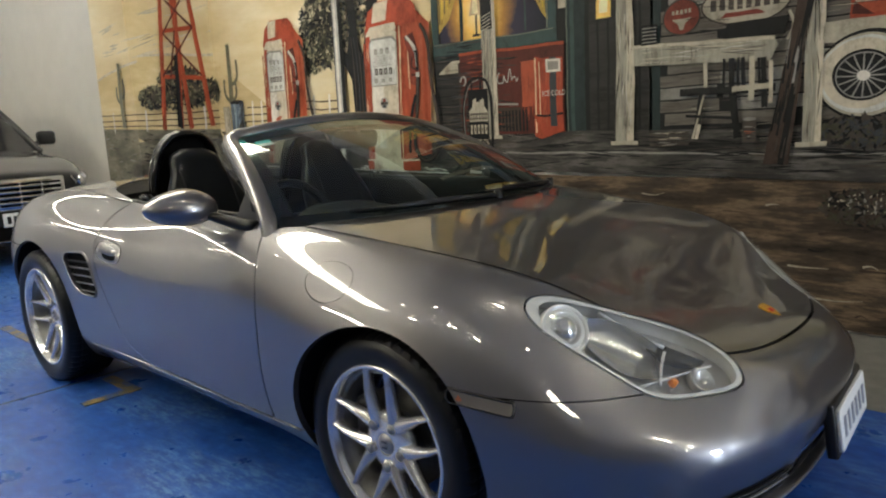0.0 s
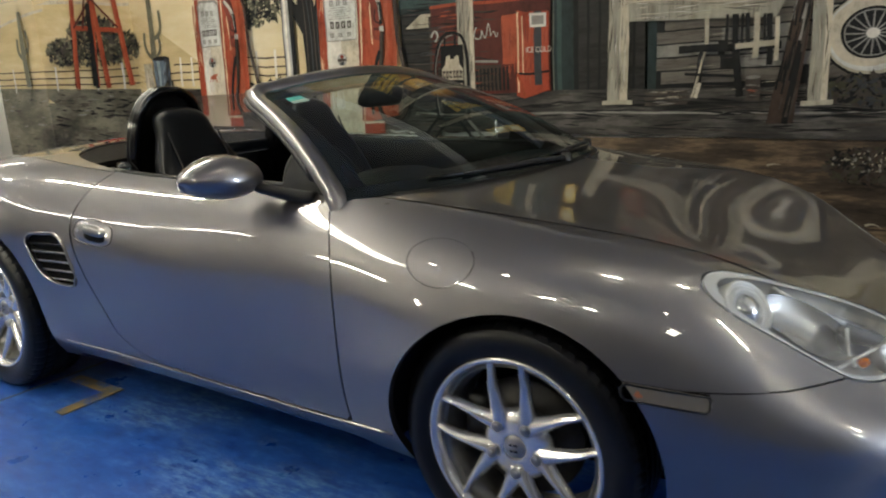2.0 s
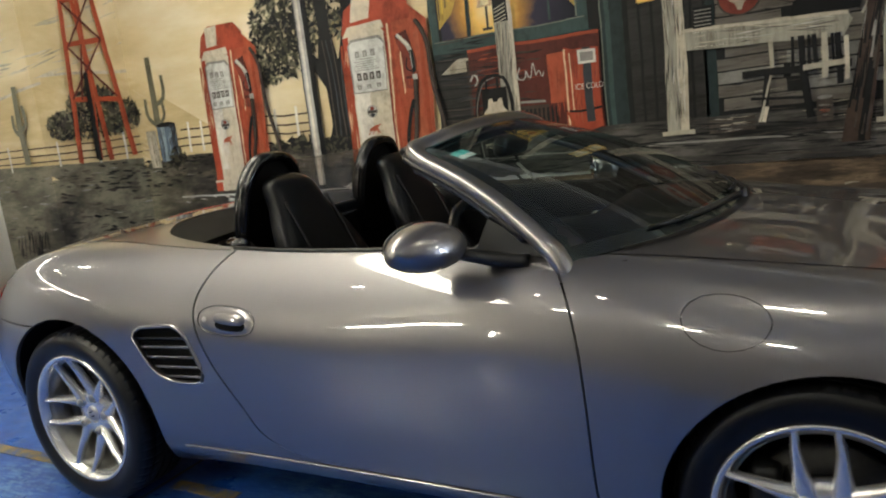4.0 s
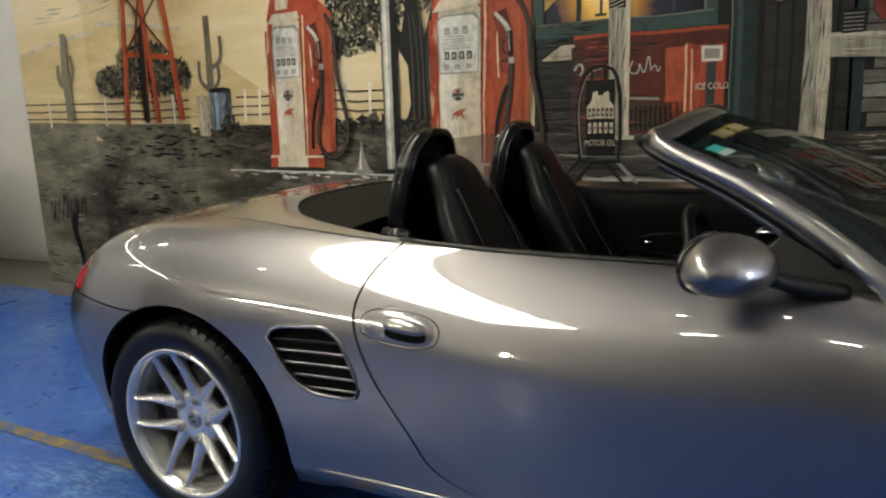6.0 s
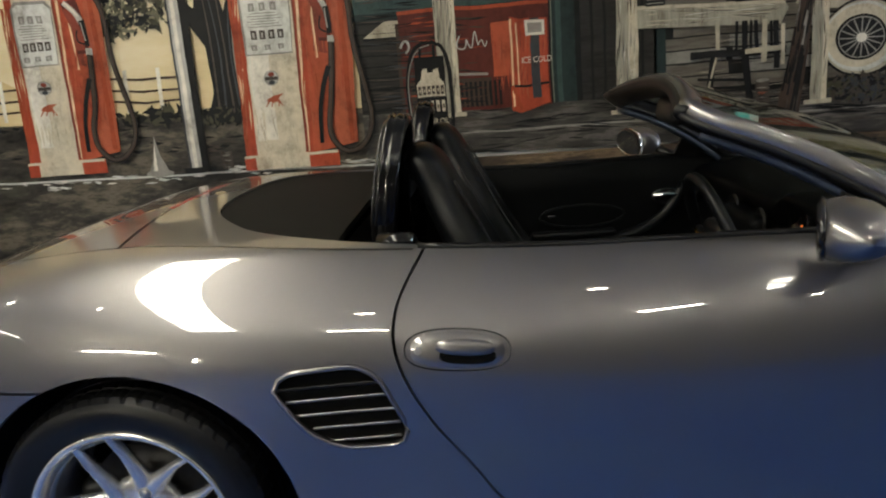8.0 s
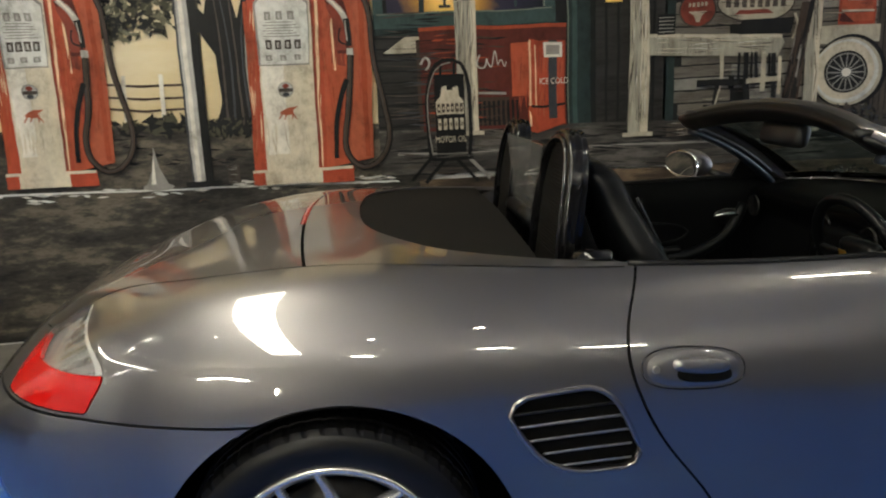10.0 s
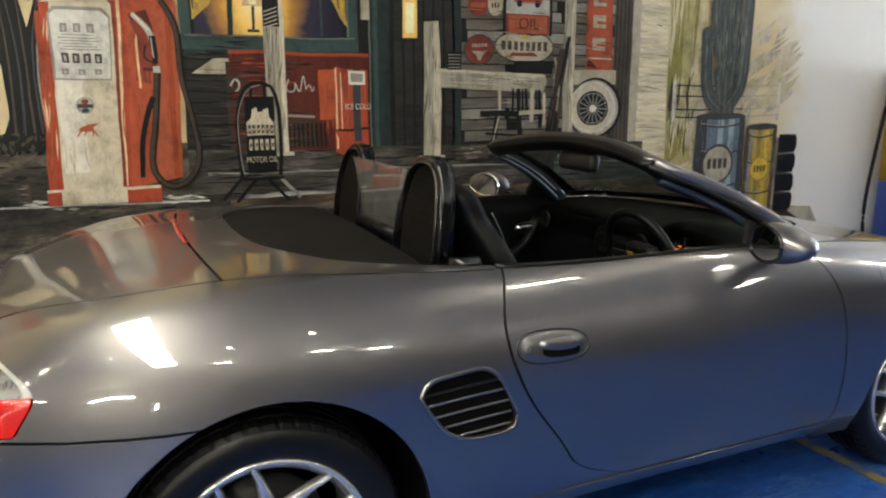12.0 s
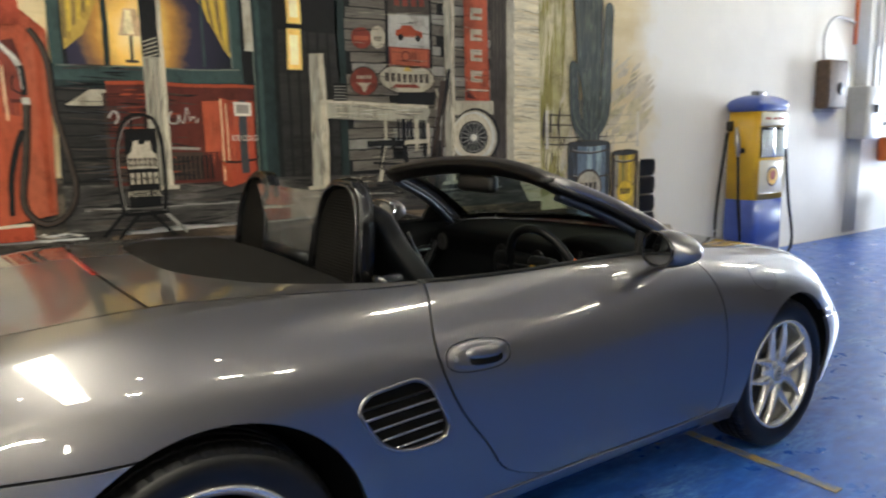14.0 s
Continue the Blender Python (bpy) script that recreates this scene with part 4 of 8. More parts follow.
p = Picture("painted_window", 3)
p.rect("teal", -1.10, 1.66, -0.04, 2.75)
p.rect("dark", -1.04, 1.74, -0.10, 2.70)
p.rect("window_glow", -1.02, 1.745, -0.11, 2.70)
p = next_piece(p, "painted_curtain")
p.patch("ochre", [(-1.03, 2.7), (-0.78, 2.7), (-0.84, 2.1), (-0.93, 1.90), (-1.03, 1.82)])
for i in range(7):
    p.stroke("yellow" if i % 2 else "umber", [(-1.01 + 0.034 * i, 2.68), (-1.02 + 0.026 * i, 1.88 + 0.035 * i)], 0.014, 0.008)
    p.y += 0.0002
p = next_piece(p, "painted_lamp")
p.patch("peach", [(-0.75, 1.91), (-0.61, 1.91), (-0.64, 2.06), (-0.71, 2.06)])
p.patch("lamp", [(-0.725, 1.92), (-0.66, 1.92), (-0.67, 2.05), (-0.70, 2.05)])
p.stroke("umber", [(-0.68, 1.91), (-0.68, 1.77)], 0.016)
p.stroke("umber", [(-0.715, 1.77), (-0.645, 1.77)], 0.016)
p = next_piece(p, "painted_glazing_bar")
p.rect("deep_teal", -0.83, 1.74, -0.80, 2.7)
p = next_piece(p, "painted_curtain")
p.patch("ochre", [(-0.36, 2.25), (-0.10, 2.35), (-0.10, 1.80), (-0.15, 1.86), (-0.24, 2.04)])
for i in range(7):
    p.stroke("yellow" if i % 2 else "umber", [(-0.33 + 0.036 * i, 2.27), (-0.25 + 0.023 * i, 2.05 - 0.034 * i)], 0.012, 0.008)
    p.y += 0.0002
p = next_piece(p, "painted_glazing_bar")
p.rect("teal", -0.28, 1.76, -0.265, 2.7)
p = next_piece(p, "painted_window_frame")
p.rect("teal", -1.08, 2.19, -0.08, 2.225)
p.rect("teal", -1.10, 1.66, -0.04, 1.745)
p.stroke("sage", [(-1.08, 1.742), (-0.06, 1.742)], 0.008)
p.stroke("sage", [(-0.105, 1.75), (-0.105, 2.7)], 0.010)
p.rect("deep_teal", -1.10, 1.63, -0.02, 1.665)
p.done()

p = Picture("painted_bench", 5)
p.patch("stone", [(-1.05, 1.53), (-0.92, 1.62), (-0.60, 1.61), (-0.60, 1.525)])
p.rect("dark", -1.05, 1.512, -0.60, 1.53)
p.rect("brown", -0.86, 1.10, -0.82, 1.6)
p.rect("black", -0.60, 1.10, -0.57, 1.5)
p.done()

p = Picture("painted_drink_chest", 6, "dark red cold drink chest in paint")
p.rect("dark_red", -0.84, 1.08, 0.02, 1.645)
p.rect("brown", -0.80, 1.10, -0.32, 1.26)
for i in range(11):
    p.rect("dark", -0.56 + 0.028 * i, 1.10, -0.545 + 0.028 * i, 1.24)
p.brush(["brown", "dark", "rust", "dark_red"], -0.84, 1.10, -0.32, 1.62, 90, 0.18, 0.016, 0, 83)
p.stroke("rust", [(-0.84, 1.655), (0.02, 1.645)], 0.02)
p.stroke("grey", [(-0.55, 1.285), (-0.34, 1.28)], 0.014)
# pale flourish in place of the maker's name
p.stroke("pale_grey", [(-0.49, 1.50), (-0.50, 1.43), (-0.46, 1.43), (-0.45, 1.48), (-0.43, 1.43), (-0.40, 1.52), (-0.385, 1.44)], 0.008, 0.006, 26)
p.stroke("pale_grey", [(-0.385, 1.44), (-0.36, 1.47), (-0.345, 1.43), (-0.33, 1.46)], 0.007, 0.005, 14)
p.stroke("pale_grey", [(-0.84, 1.46), (-0.81, 1.50), (-0.79, 1.46), (-0.81, 1.43)], 0.014, 0.012, 10)
p.rect("orange", -0.305, 1.26, -0.20, 1.56)
p.patch("red", [(-0.21, 1.06), (-0.16, 1.04), (0.01, 1.09), (0.01, 1.56), (-0.14, 1.56), (-0.20, 1.58)])
p.brush(["clay", "red", "dim_red", "orange"], -0.30, 1.10, 0.0, 1.55, 60, 0.16, 0.012, 88, 84)
p.stroke("dark", [(-0.21, 1.20), (-0.12, 1.19), (0.01, 1.20)], 0.014)
p.stroke("peach", [(-0.195, 1.57), (-0.195, 1.08)], 0.012)
p.stroke("peach", [(-0.165, 1.54), (-0.16, 1.2)], 0.008)
p.rect("slate", -0.085, 1.12, -0.035, 1.56)
p.rect("white", -0.115, 1.47, -0.005, 1.55)
p.rect("grey", -0.10, 1.485, -0.02, 1.535)
p.stroke("rust", [(-0.20, 1.20), (-0.15, 1.06)], 0.018)
p.done()
lettering("ICE COLD", -0.055, 1.335, 0.035, PAINTS["white"], 9, 0.8)

p = Picture("painted_oil_stand", 9, "black wire stand with a cream oil can sign in paint")
for pts in ([(-0.80, 0.92), (-0.79, 1.38), (-0.75, 1.46), (-0.67, 1.48), (-0.60, 1.45), (-0.57, 1.36), (-0.57, 0.92)],):
    p.stroke("black", pts, 0.022, 0.022, 24)
p.stroke("grey", [(-0.79, 0.95), (-0.78, 1.38), (-0.74, 1.445), (-0.67, 1.465)], 0.006, 0.006, 12)
p.rect("black", -0.765, 0.955, -0.59, 1.40)
p.patch("cream", [(-0.757, 1.165), (-0.597, 1.165), (-0.597, 1.245), (-0.622, 1.275), (-0.628, 1.33), (-0.655, 1.335), (-0.658, 1.31), (-0.69, 1.31), (-0.694, 1.335), (-0.722, 1.33), (-0.73, 1.275), (-0.757, 1.245)])
p.rect("dark", -0.757, 1.165, -0.597, 1.172)
for z, h, n in ((1.208, 0.050, 6), (1.118, 0.062, 5)):
    for i in range(n):
        xx = -0.742 + 0.130 * i / (n - 1)
        p.rect("umber" if z > 1.2 else "cream", xx - 0.0095, z - h / 2, xx + 0.0095, z + h / 2)
        p.rect("cream" if z > 1.2 else "black", xx - 0.003, z - h / 5, xx + 0.005, z + h / 7)
p.stroke("black", [(-0.80, 0.93), (-0.92, 0.80)], 0.02)
p.stroke("black", [(-0.72, 0.92), (-0.84, 0.78)], 0.02)
p.stroke("black", [(-0.65, 0.92), (-0.52, 0.78)], 0.02)
p.stroke("grey", [(-0.58, 0.93), (-0.45, 0.79)], 0.02)
p.stroke("black", [(-0.82, 0.92), (-0.55, 0.92)], 0.02)
p.rect("black", -0.735, 1.325, -0.72, 1.45)
p.rect("black", -0.655, 1.325, -0.64, 1.46)
p.done()
lettering("MOTOR OIL", -0.678, 1.03, 0.036, PAINTS["cream"], 11, 0.68)

p = Picture("painted_door_jamb", 3)
p.rect("deep_teal", 0.03, 1.06, 0.17, 3.0)
p.rect("teal", 0.06, 1.06, 0.09, 3.0)
p.stroke("sage", [(0.035, 1.08), (0.035, 3.0)], 0.008)
p.done()
p = Picture("painted_doorway", 3)
p.rect("dark", 0.17, 1.05, 0.62, 3.0)
for i in range(6):
    p = next_piece(p, "painted_door_plank")
    p.rect("dark_board", 0.20 + 0.07 * i, 1.05, 0.255 + 0.07 * i, 2.0)
p.done()
p = Picture("painted_door_jamb", 3)
p.rect("deep_teal", 0.60, 1.06, 0.67, 3.0)
p.done()

p = Picture("painted_door_light", 5)
p.rect("glow", 0.26, 2.04, 0.36, 2.35)
p.rect("glow", 0.255, 1.76, 0.355, 2.01)
p.rect("lamp", 0.275, 1.79, 0.335, 1.97)
p.rect("lamp", 0.28, 2.08, 0.34, 2.32)
p.rect("stone", -0.02, 1.86, 0.035, 3.0)
p.done()

p = Picture("painted_round_sign", 5)
p.disc("umber", 0.80, 1.70, 0.115, 0.10)
p.disc("dim_red", 0.80, 1.70, 0.105, 0.092)
p.patch("stone", [(0.74, 1.69), (0.86, 1.69), (0.825, 1.665), (0.81, 1.63), (0.79, 1.63), (0.775, 1.665)])
for i in range(5):
    p.rect("stone", 0.742 + 0.025 * i, 1.715, 0.758 + 0.025 * i, 1.738)
p.done()

p = Picture("painted_oval_sign", 5)
p.disc("umber", 1.15, 1.725, 0.235, 0.112)
p.disc("stone", 1.15, 1.725, 0.225, 0.102)
p.patch("dim_red", [(1.02, 1.66), (1.26, 1.665), (1.22, 1.69), (1.05, 1.685)])
p.patch("ochre", [(1.11, 1.78), (1.19, 1.78), (1.15, 1.82)])
for i in range(8):
    xx = 0.985 + 0.047 * i
    p.rect("umber", xx - 0.016, 1.70, xx + 0.014, 1.76)
p.done()

p = Picture("painted_oil_sign", 5)
p.rect("pale_grey", 1.00, 1.93, 1.34, 2.16)
p.rect("dim_red", 1.0, 1.805, 1.34, 1.94)
p.rect("clay", 1.02, 1.82, 1.32, 1.93)
p.patch("rust", [(1.06, 2.01), (1.28, 2.01), (1.28, 2.05), (1.22, 2.06), (1.19, 2.09), (1.11, 2.09), (1.09, 2.06), (1.06, 2.05)])
p.disc("dark", 1.10, 2.005, 0.022)
p.disc("dark", 1.24, 2.005, 0.022)
p.rect("umber", 1.0, 2.17, 1.34, 2.5)
for i in range(4):
    p.rect("dim_red", 1.05 + 0.07 * i, 2.22, 1.09 + 0.07 * i, 2.27)
p.rect("dark", 0.975, 1.8, 1.0, 2.4)
p.rect("dark", 1.34, 1.8, 1.36, 2.4)
p.done()

p = Picture("painted_round_sign", 5)
p.disc("dim_red", 0.79, 1.985, 0.075, 0.07)
p.rect("clay", 0.735, 1.97, 0.845, 2.0)
p.done()

p = Picture("painted_round_sign", 5)
p.disc("stone", 0.92, 1.995, 0.06, 0.075)
for i in range(3):
    p.rect("dark", 0.89 + 0.022 * i, 1.97, 0.902 + 0.022 * i, 2.0)
p.done()

p = Picture("painted_tall_sign", 5)
p.patch("red", [(1.655, 1.58), (1.885, 1.58), (1.86, 2.45), (1.64, 2.45)])
p.patch("orange", [(1.67, 1.60), (1.87, 1.60), (1.85, 2.43), (1.655, 2.43)])
for i in range(5):
    zz = 1.72 + 0.15 * i
    p.rect("stone", 1.705, zz, 1.815, zz + 0.085)
    p.rect("clay", 1.735, zz + 0.025, 1.815, zz + 0.045)
p.stroke("cream", [(1.67, 1.66), (1.87, 1.66)], 0.012)
p.patch("dark_red", [(1.66, 1.60), (1.76, 1.59), (1.67, 1.66)])
p.done()
lettering("OIL", 1.17, 1.875, 0.075, PAINTS["dark_red"], 8)

p = Picture("painted_tyre_sign", 6, "white-walled spoked wheel in paint")
p.rect("stone", 1.50, 1.48, 1.92, 1.58)
p.disc("black", 1.745, 1.31, 0.235, 0.215, 40)
p.disc("stone", 1.735, 1.31, 0.215, 0.198, 40)
p.disc("silver", 1.728, 1.313, 0.20, 0.185, 40)
p.disc("cream", 1.72, 1.318, 0.182, 0.168, 40)
p.disc("black", 1.725, 1.31, 0.135, 0.125, 36)
p.disc("grey", 1.725, 1.31, 0.122, 0.113, 36)
p.disc("dark", 1.725, 1.31, 0.116, 0.106, 36)
for i in range(16):
    a = i * math.pi / 8
    p.stroke("grey", [(1.725, 1.31), (1.725 + 0.115 * math.cos(a), 1.31 + 0.106 * math.sin(a))], 0.007)
    p.y += 0.0002
p.disc("white", 1.725, 1.31, 0.028, 0.026, 16)
p.dabs(["dark", "slate", "leaf", "umber"], 1.75, 1.04, 0.22, 0.08, 330, 0.024, 31)
p.done()

p = Picture("painted_post", 8)
for x0, x1, z0, z1 in ((-0.63, -0.51, 1.06, 3.2), (1.46, 1.55, 0.98, 3.2)):
    if x0 > 0:
        p.done()
        p = Picture("painted_post", 8)
    p.rect("post", x0, z0, x1, z1)
    p.rect("cream", x1 - 0.03, z0, x1, z1)
    p.brush(["umber", "cream", "stone", "dark", "grey"], x0, z0, x1, z1, 90, 0.22, 0.007, 90, int(x0 * 100) + 300)
    p.rect("stone", x0 - 0.03, z0 - 0.012, x1 + 0.03, z0 + 0.012)
p.done()
p = Picture("painted_bracket", 9)
p.rect("dark", -0.63, 1.80, -0.535, 2.5)
for i in range(5):
    p.stroke("stone", [(-0.625, 1.79 + 0.022 * i), (-0.545, 1.82 + 0.022 * i)], 0.006)
p.done()

p = Picture("painted_gate_post", 8)
p.patch("post", [(0.39, 1.01), (0.47, 1.01), (0.47, 1.87), (0.40, 1.86)])
p.patch("cream", [(0.465, 1.01), (0.51, 1.01), (0.52, 1.4), (0.50, 1.87), (0.465, 1.87)])
p.brush(["umber", "cream", "dark", "grey", "white"], 0.395, 1.02, 0.51, 1.86, 60, 0.2, 0.007, 90, 81)
p.rect("stone", 0.36, 0.99, 0.54, 1.015)
p.done()

p = Picture("painted_rail", 8)
p.patch("post", [(0.51, 1.455), (1.29, 1.42), (1.33, 1.50), (1.31, 1.535), (0.50, 1.565)])
p.brush(["umber", "cream", "dark", "stone", "white"], 0.52, 1.46, 1.29, 1.55, 60, 0.2, 0.007, -2, 82)
p.stroke("cream", [(0.50, 1.565), (1.31, 1.535)], 0.018)
p.rect("dark", 0.56, 1.565, 0.66, 1.68)
for i in range(5):
    p.stroke("grey", [(0.565, 1.58 + 0.02 * i), (0.655, 1.58 + 0.02 * i)], 0.006)
p.patch("black", [(1.04, 1.55), (1.36, 1.55), (1.38, 1.64), (1.06, 1.63)])
p.stroke("stone", [(1.37, 1.52), (1.40, 1.58), (1.38, 1.66)], 0.014, 0.014, 6)
p.done()

p = Picture("painted_chair", 9)
p.rect("dark", 0.80, 1.26, 1.32, 1.30)
for a, b, c, w in (((0.93, 1.28), (0.90, 1.02), "dark", 0.035), ((1.10, 1.28), (1.13, 1.02), "dark", 0.04), ((0.92, 1.10), (0.90, 1.02), "cream", 0.02), ((0.945, 1.45), (0.95, 1.30), "stone", 0.022),
                   ((1.05, 1.45), (1.055, 1.30), "dark", 0.016), ((1.125, 1.45), (1.13, 1.30), "dark", 0.016), ((1.235, 1.44), (1.24, 1.30), "dark", 0.016), ((0.88, 1.02), (0.945, 1.26), "stone", 0.012), ((1.09, 1.45), (1.10, 1.28), "dark", 0.03), ((1.15, 1.45), (1.16, 1.30), "dark", 0.022), ((1.20, 1.45), (1.20, 1.22), "stone", 0.028), ((1.26, 1.44), (1.27, 1.18), "dark", 0.03),
                   ((1.10, 1.285), (1.30, 1.29), "stone", 0.028), ((1.30, 1.42), (1.30, 1.20), "cream", 0.02), ((0.84, 1.15), (1.12, 1.13), "dark", 0.016)):
    p = next_piece(p, "painted_chair_slat")
    p.stroke(c, [a, b], w)
p = next_piece(p, "painted_can")
p.rect("umber", 1.16, 1.0, 1.235, 1.12)
p.brush(["brown", "dark", "clay", "grey"], 1.16, 1.0, 1.235, 1.12, 16, 0.07, 0.010, 0, 88)
p.disc("grey", 1.1975, 1.12, 0.037, 0.010, 16)
p = next_piece(p, "painted_crate")
for k in range(3):
    p.rect("umber", 0.62, 0.985 + 0.03 * k, 0.86, 1.005 + 0.03 * k)
    p.brush(["dark", "stone", "grey"], 0.62, 0.985 + 0.03 * k, 0.86, 1.005 + 0.03 * k, 8, 0.08, 0.006, 0, 89 + k)
p.done()

p = Picture("painted_leaning_timber", 9)
p.patch("brown", [(1.27, 0.88), (1.40, 0.88), (1.46, 1.5), (1.50, 1.72), (1.42, 1.72), (1.38, 1.5)])
p.stroke("dark", [(1.36, 0.88), (1.44, 1.5), (1.50, 1.8)], 0.03)
for k in range(26):
    f = random.Random(400 + k)
    u0, a = f.uniform(0.0, 0.75), f.uniform(-0.05, 0.05)
    u1 = u0 + f.uniform(0.08, 0.25)
    at = lambda u: (1.335 + 0.12 * u + a, 0.90 + 0.80 * u)
    p.stroke(f.choice(("umber", "dark", "umber", "grey", "black")), [at(u0), at(u1)], 0.012, 0.003)
    p.y += 0.0002
p.done()

p = Picture("painted_shrub", 3)
p.dabs(["dark", "leaf", "umber", "brown"], 1.75, 0.66, 0.20, 0.09, 420, 0.024, 41)
p.dabs(["grey", "umber", "stone"], 1.75, 0.68, 0.16, 0.06, 60, 0.012, 42)
p.dabs(["cactus", "grey"], 1.2, 0.905, 0.12, 0.02, 30, 0.02, 43)
p.done()

p = Picture("painted_desert_corner", 6)
p.patch("stone", [(2.5, 0.36), (4.2, 0.30), (4.1, 0.44), (2.5, 0.60)])
p.patch("brown", [(3.3, 0.36), (3.95, 0.35), (3.8, 0.43), (3.3, 0.44)])
for z in (1.48, 1.40, 1.30, 1.24):
    p.stroke("dark", [(2.45, z), (2.75, z - 0.01), (3.2, z - 0.005)], 0.012, 0.008)
    p.stroke("stone", [(3.2, z - 0.005), (3.62, z)], 0.008, 0.004)
for x in (2.48, 3.59):
    p.stroke("white", [(x, 1.2), (x, 1.51)], 0.03)
p.done()

p = Picture("painted_tall_cactus", 7, "grey-green ribbed cactus in paint")


def ribbed(pts, w, w2, ribs, n=16):
    """One cactus limb: a dark edge, a pale body and its ribs."""
    p.stroke("slate", pts, w, w2, n)
    p.disc("slate", pts[-1][0], pts[-1][1], w2 / 2, w2 * 0.6, 16)
    p.stroke("thorn", pts, w * 0.86, w2 * 0.84, n)
    p.disc("thorn", pts[-1][0], pts[-1][1], w2 * 0.42, w2 * 0.5, 16)
    for i in range(ribs):
        k = (i + 0.5) / ribs - 0.5
        p.stroke("sage" if i % 3 == 1 else "slate", [(x + k * (w + (w2 - w) * j / (len(pts) - 1)) * 0.9, z) for j, (x, z) in enumerate(pts)], 0.010, 0.008, n)
        p.y += 0.0002


ribbed([(3.00, 1.20), (2.99, 1.40), (2.99, 2.0), (2.98, 2.95)], 0.20, 0.26, 9)
ribbed([(2.95, 1.30), (2.83, 1.40), (2.79, 1.55), (2.775, 1.86)], 0.13, 0.10, 4)
ribbed([(3.04, 1.34), (3.13, 1.46), (3.165, 1.7), (3.19, 2.35)], 0.14, 0.11, 4)
ribbed([(2.95, 1.60), (2.88, 1.86), (2.85, 2.1), (2.82, 2.45)], 0.12, 0.11, 4)
p.brush(["thorn", "slate", "sage", "thorn"], 2.86, 1.24, 3.10, 2.9, 150, 0.22, 0.016, 90, 85)
p.brush(["pale_sage", "sage", "thorn"], 2.75, 1.5, 3.2, 2.3, 70, 0.14, 0.010, 90, 86)
p.done()


def painted_barrel(x0, x1, z0, z1, tones, bands, badge):
    """A ribbed drum; tones run from its left edge to its right."""
    p = Picture("painted_barrel", 8, "weathered ribbed oil drum in paint")
    w, n = x1 - x0, len(tones)
    for i, c in enumerate(tones):
        p.patch(c, [(x0 + w * i / n, z0 - 0.03 * math.sin(math.pi * i / n)), (x0 + w * (i + 1) / n, z0 - 0.03 * math.sin(math.pi * (i + 1) / n)), (x0 + w * (i + 1) / n, z1), (x0 + w * i / n, z1)])
        p.y += 0.0002
    rnd = random.Random(int(x0 * 100))
    for i in range(60):
        px, pz = rnd.uniform(x0 + 0.02, x1 - 0.02), rnd.uniform(z0, z1 - 0.05)
        p.stroke(rnd.choice(tones + ["umber", "stone"]), [(px, pz), (px + rnd.uniform(-0.005, 0.005), pz + rnd.uniform(0.02, 0.12))], rnd.uniform(0.003, 0.010), 0.002)
        p.y += 0.0002
    p.disc("umber", (x0 + x1) / 2, z1, w / 2, 0.028, 24)
    p.disc("slate", (x0 + x1) / 2, z1 - 0.002, w * 0.46, 0.019, 24)
    for k in bands:
        z = z0 + (z1 - z0) * k
        arc = [(x0 + w * i / 8, z - 0.03 * math.sin(math.pi * i / 8)) for i in range(9)]
        p.stroke("umber", arc, 0.014)
        p.stroke("pale_grey", [(a, b + 0.011) for a, b in arc[1:7]], 0.005)
    bx, bz, r, ring, face = badge
    p.disc(ring, bx, bz, r, r * 0.95, 28)
    p.disc(face, bx, bz, r * 0.88, r * 0.83, 28)
    for i in range(4):
        p.rect("umber", bx - r * 0.62 + r * 0.33 * i, bz - r * 0.22, bx - r * 0.40 + r * 0.33 * i, bz + r * 0.26)
        p.y += 0.0002
    p.done()


painted_barrel(2.71, 3.23, 0.45, 1.24, ["slate", "slate", "blue_grey", "blue_grey", "pale_blue", "blue_grey", "pale_blue", "blue_grey", "slate"], (0.32, 0.66, 0.93), (2.96, 0.86, 0.17, "umber", "stone"))
painted_barrel(3.25, 3.60, 0.42, 1.15, ["umber", "grey", "ochre", "olive", "ochre", "yellow", "ochre", "umber"], (0.28, 0.62, 0.92), (3.43, 0.80, 0.11, "ochre", "yellow"))
for i in range(4):
    p = Picture("painted_tyre", 8)
    z = 0.50 + 0.165 * i
    p.patch("dark", [(3.63, z - 0.07), (3.82, z - 0.07), (3.845, z - 0.02), (3.845, z + 0.05), (3.82, z + 0.085), (3.63, z + 0.085)])
    p.stroke("umber", [(3.64, z + 0.08), (3.82, z + 0.08)], 0.008)
    for k in range(5):
        p.stroke("black", [(3.66 + 0.035 * k, z - 0.05), (3.66 + 0.035 * k, z + 0.06)], 0.007)
    p.done()

# ---- the sports car: body surface ----
# Long lines from the tail's middle round the flank to the nose's middle, as (x, y, z) at thirteen stations.
SILL = [(-2.05, 0, .26), (-2.01, .43, .26), (-1.87, .65, .26), (-1.62, .80, .25), (-1.20, .86, .22), (-.60, .755, .185), (0, .75, .185),
        (.65, .76, .185), (1.20, .82, .20), (1.60, .79, .20), (1.87, .64, .19), (2.01, .36, .18), (2.05, 0, .18)]
LOWER = [(-2.14, 0, .42), (-2.095, .42, .42), (-1.925, .675, .42), (-1.65, .83, .42), (-1.20, .89, .40), (-.60, .842, .30), (0, .838, .30),
        (.65, .85, .31), (1.20, .865, .38), (1.61, .82, .37), (1.925, .675, .36), (2.08, .40, .35), (2.12, 0, .35)]
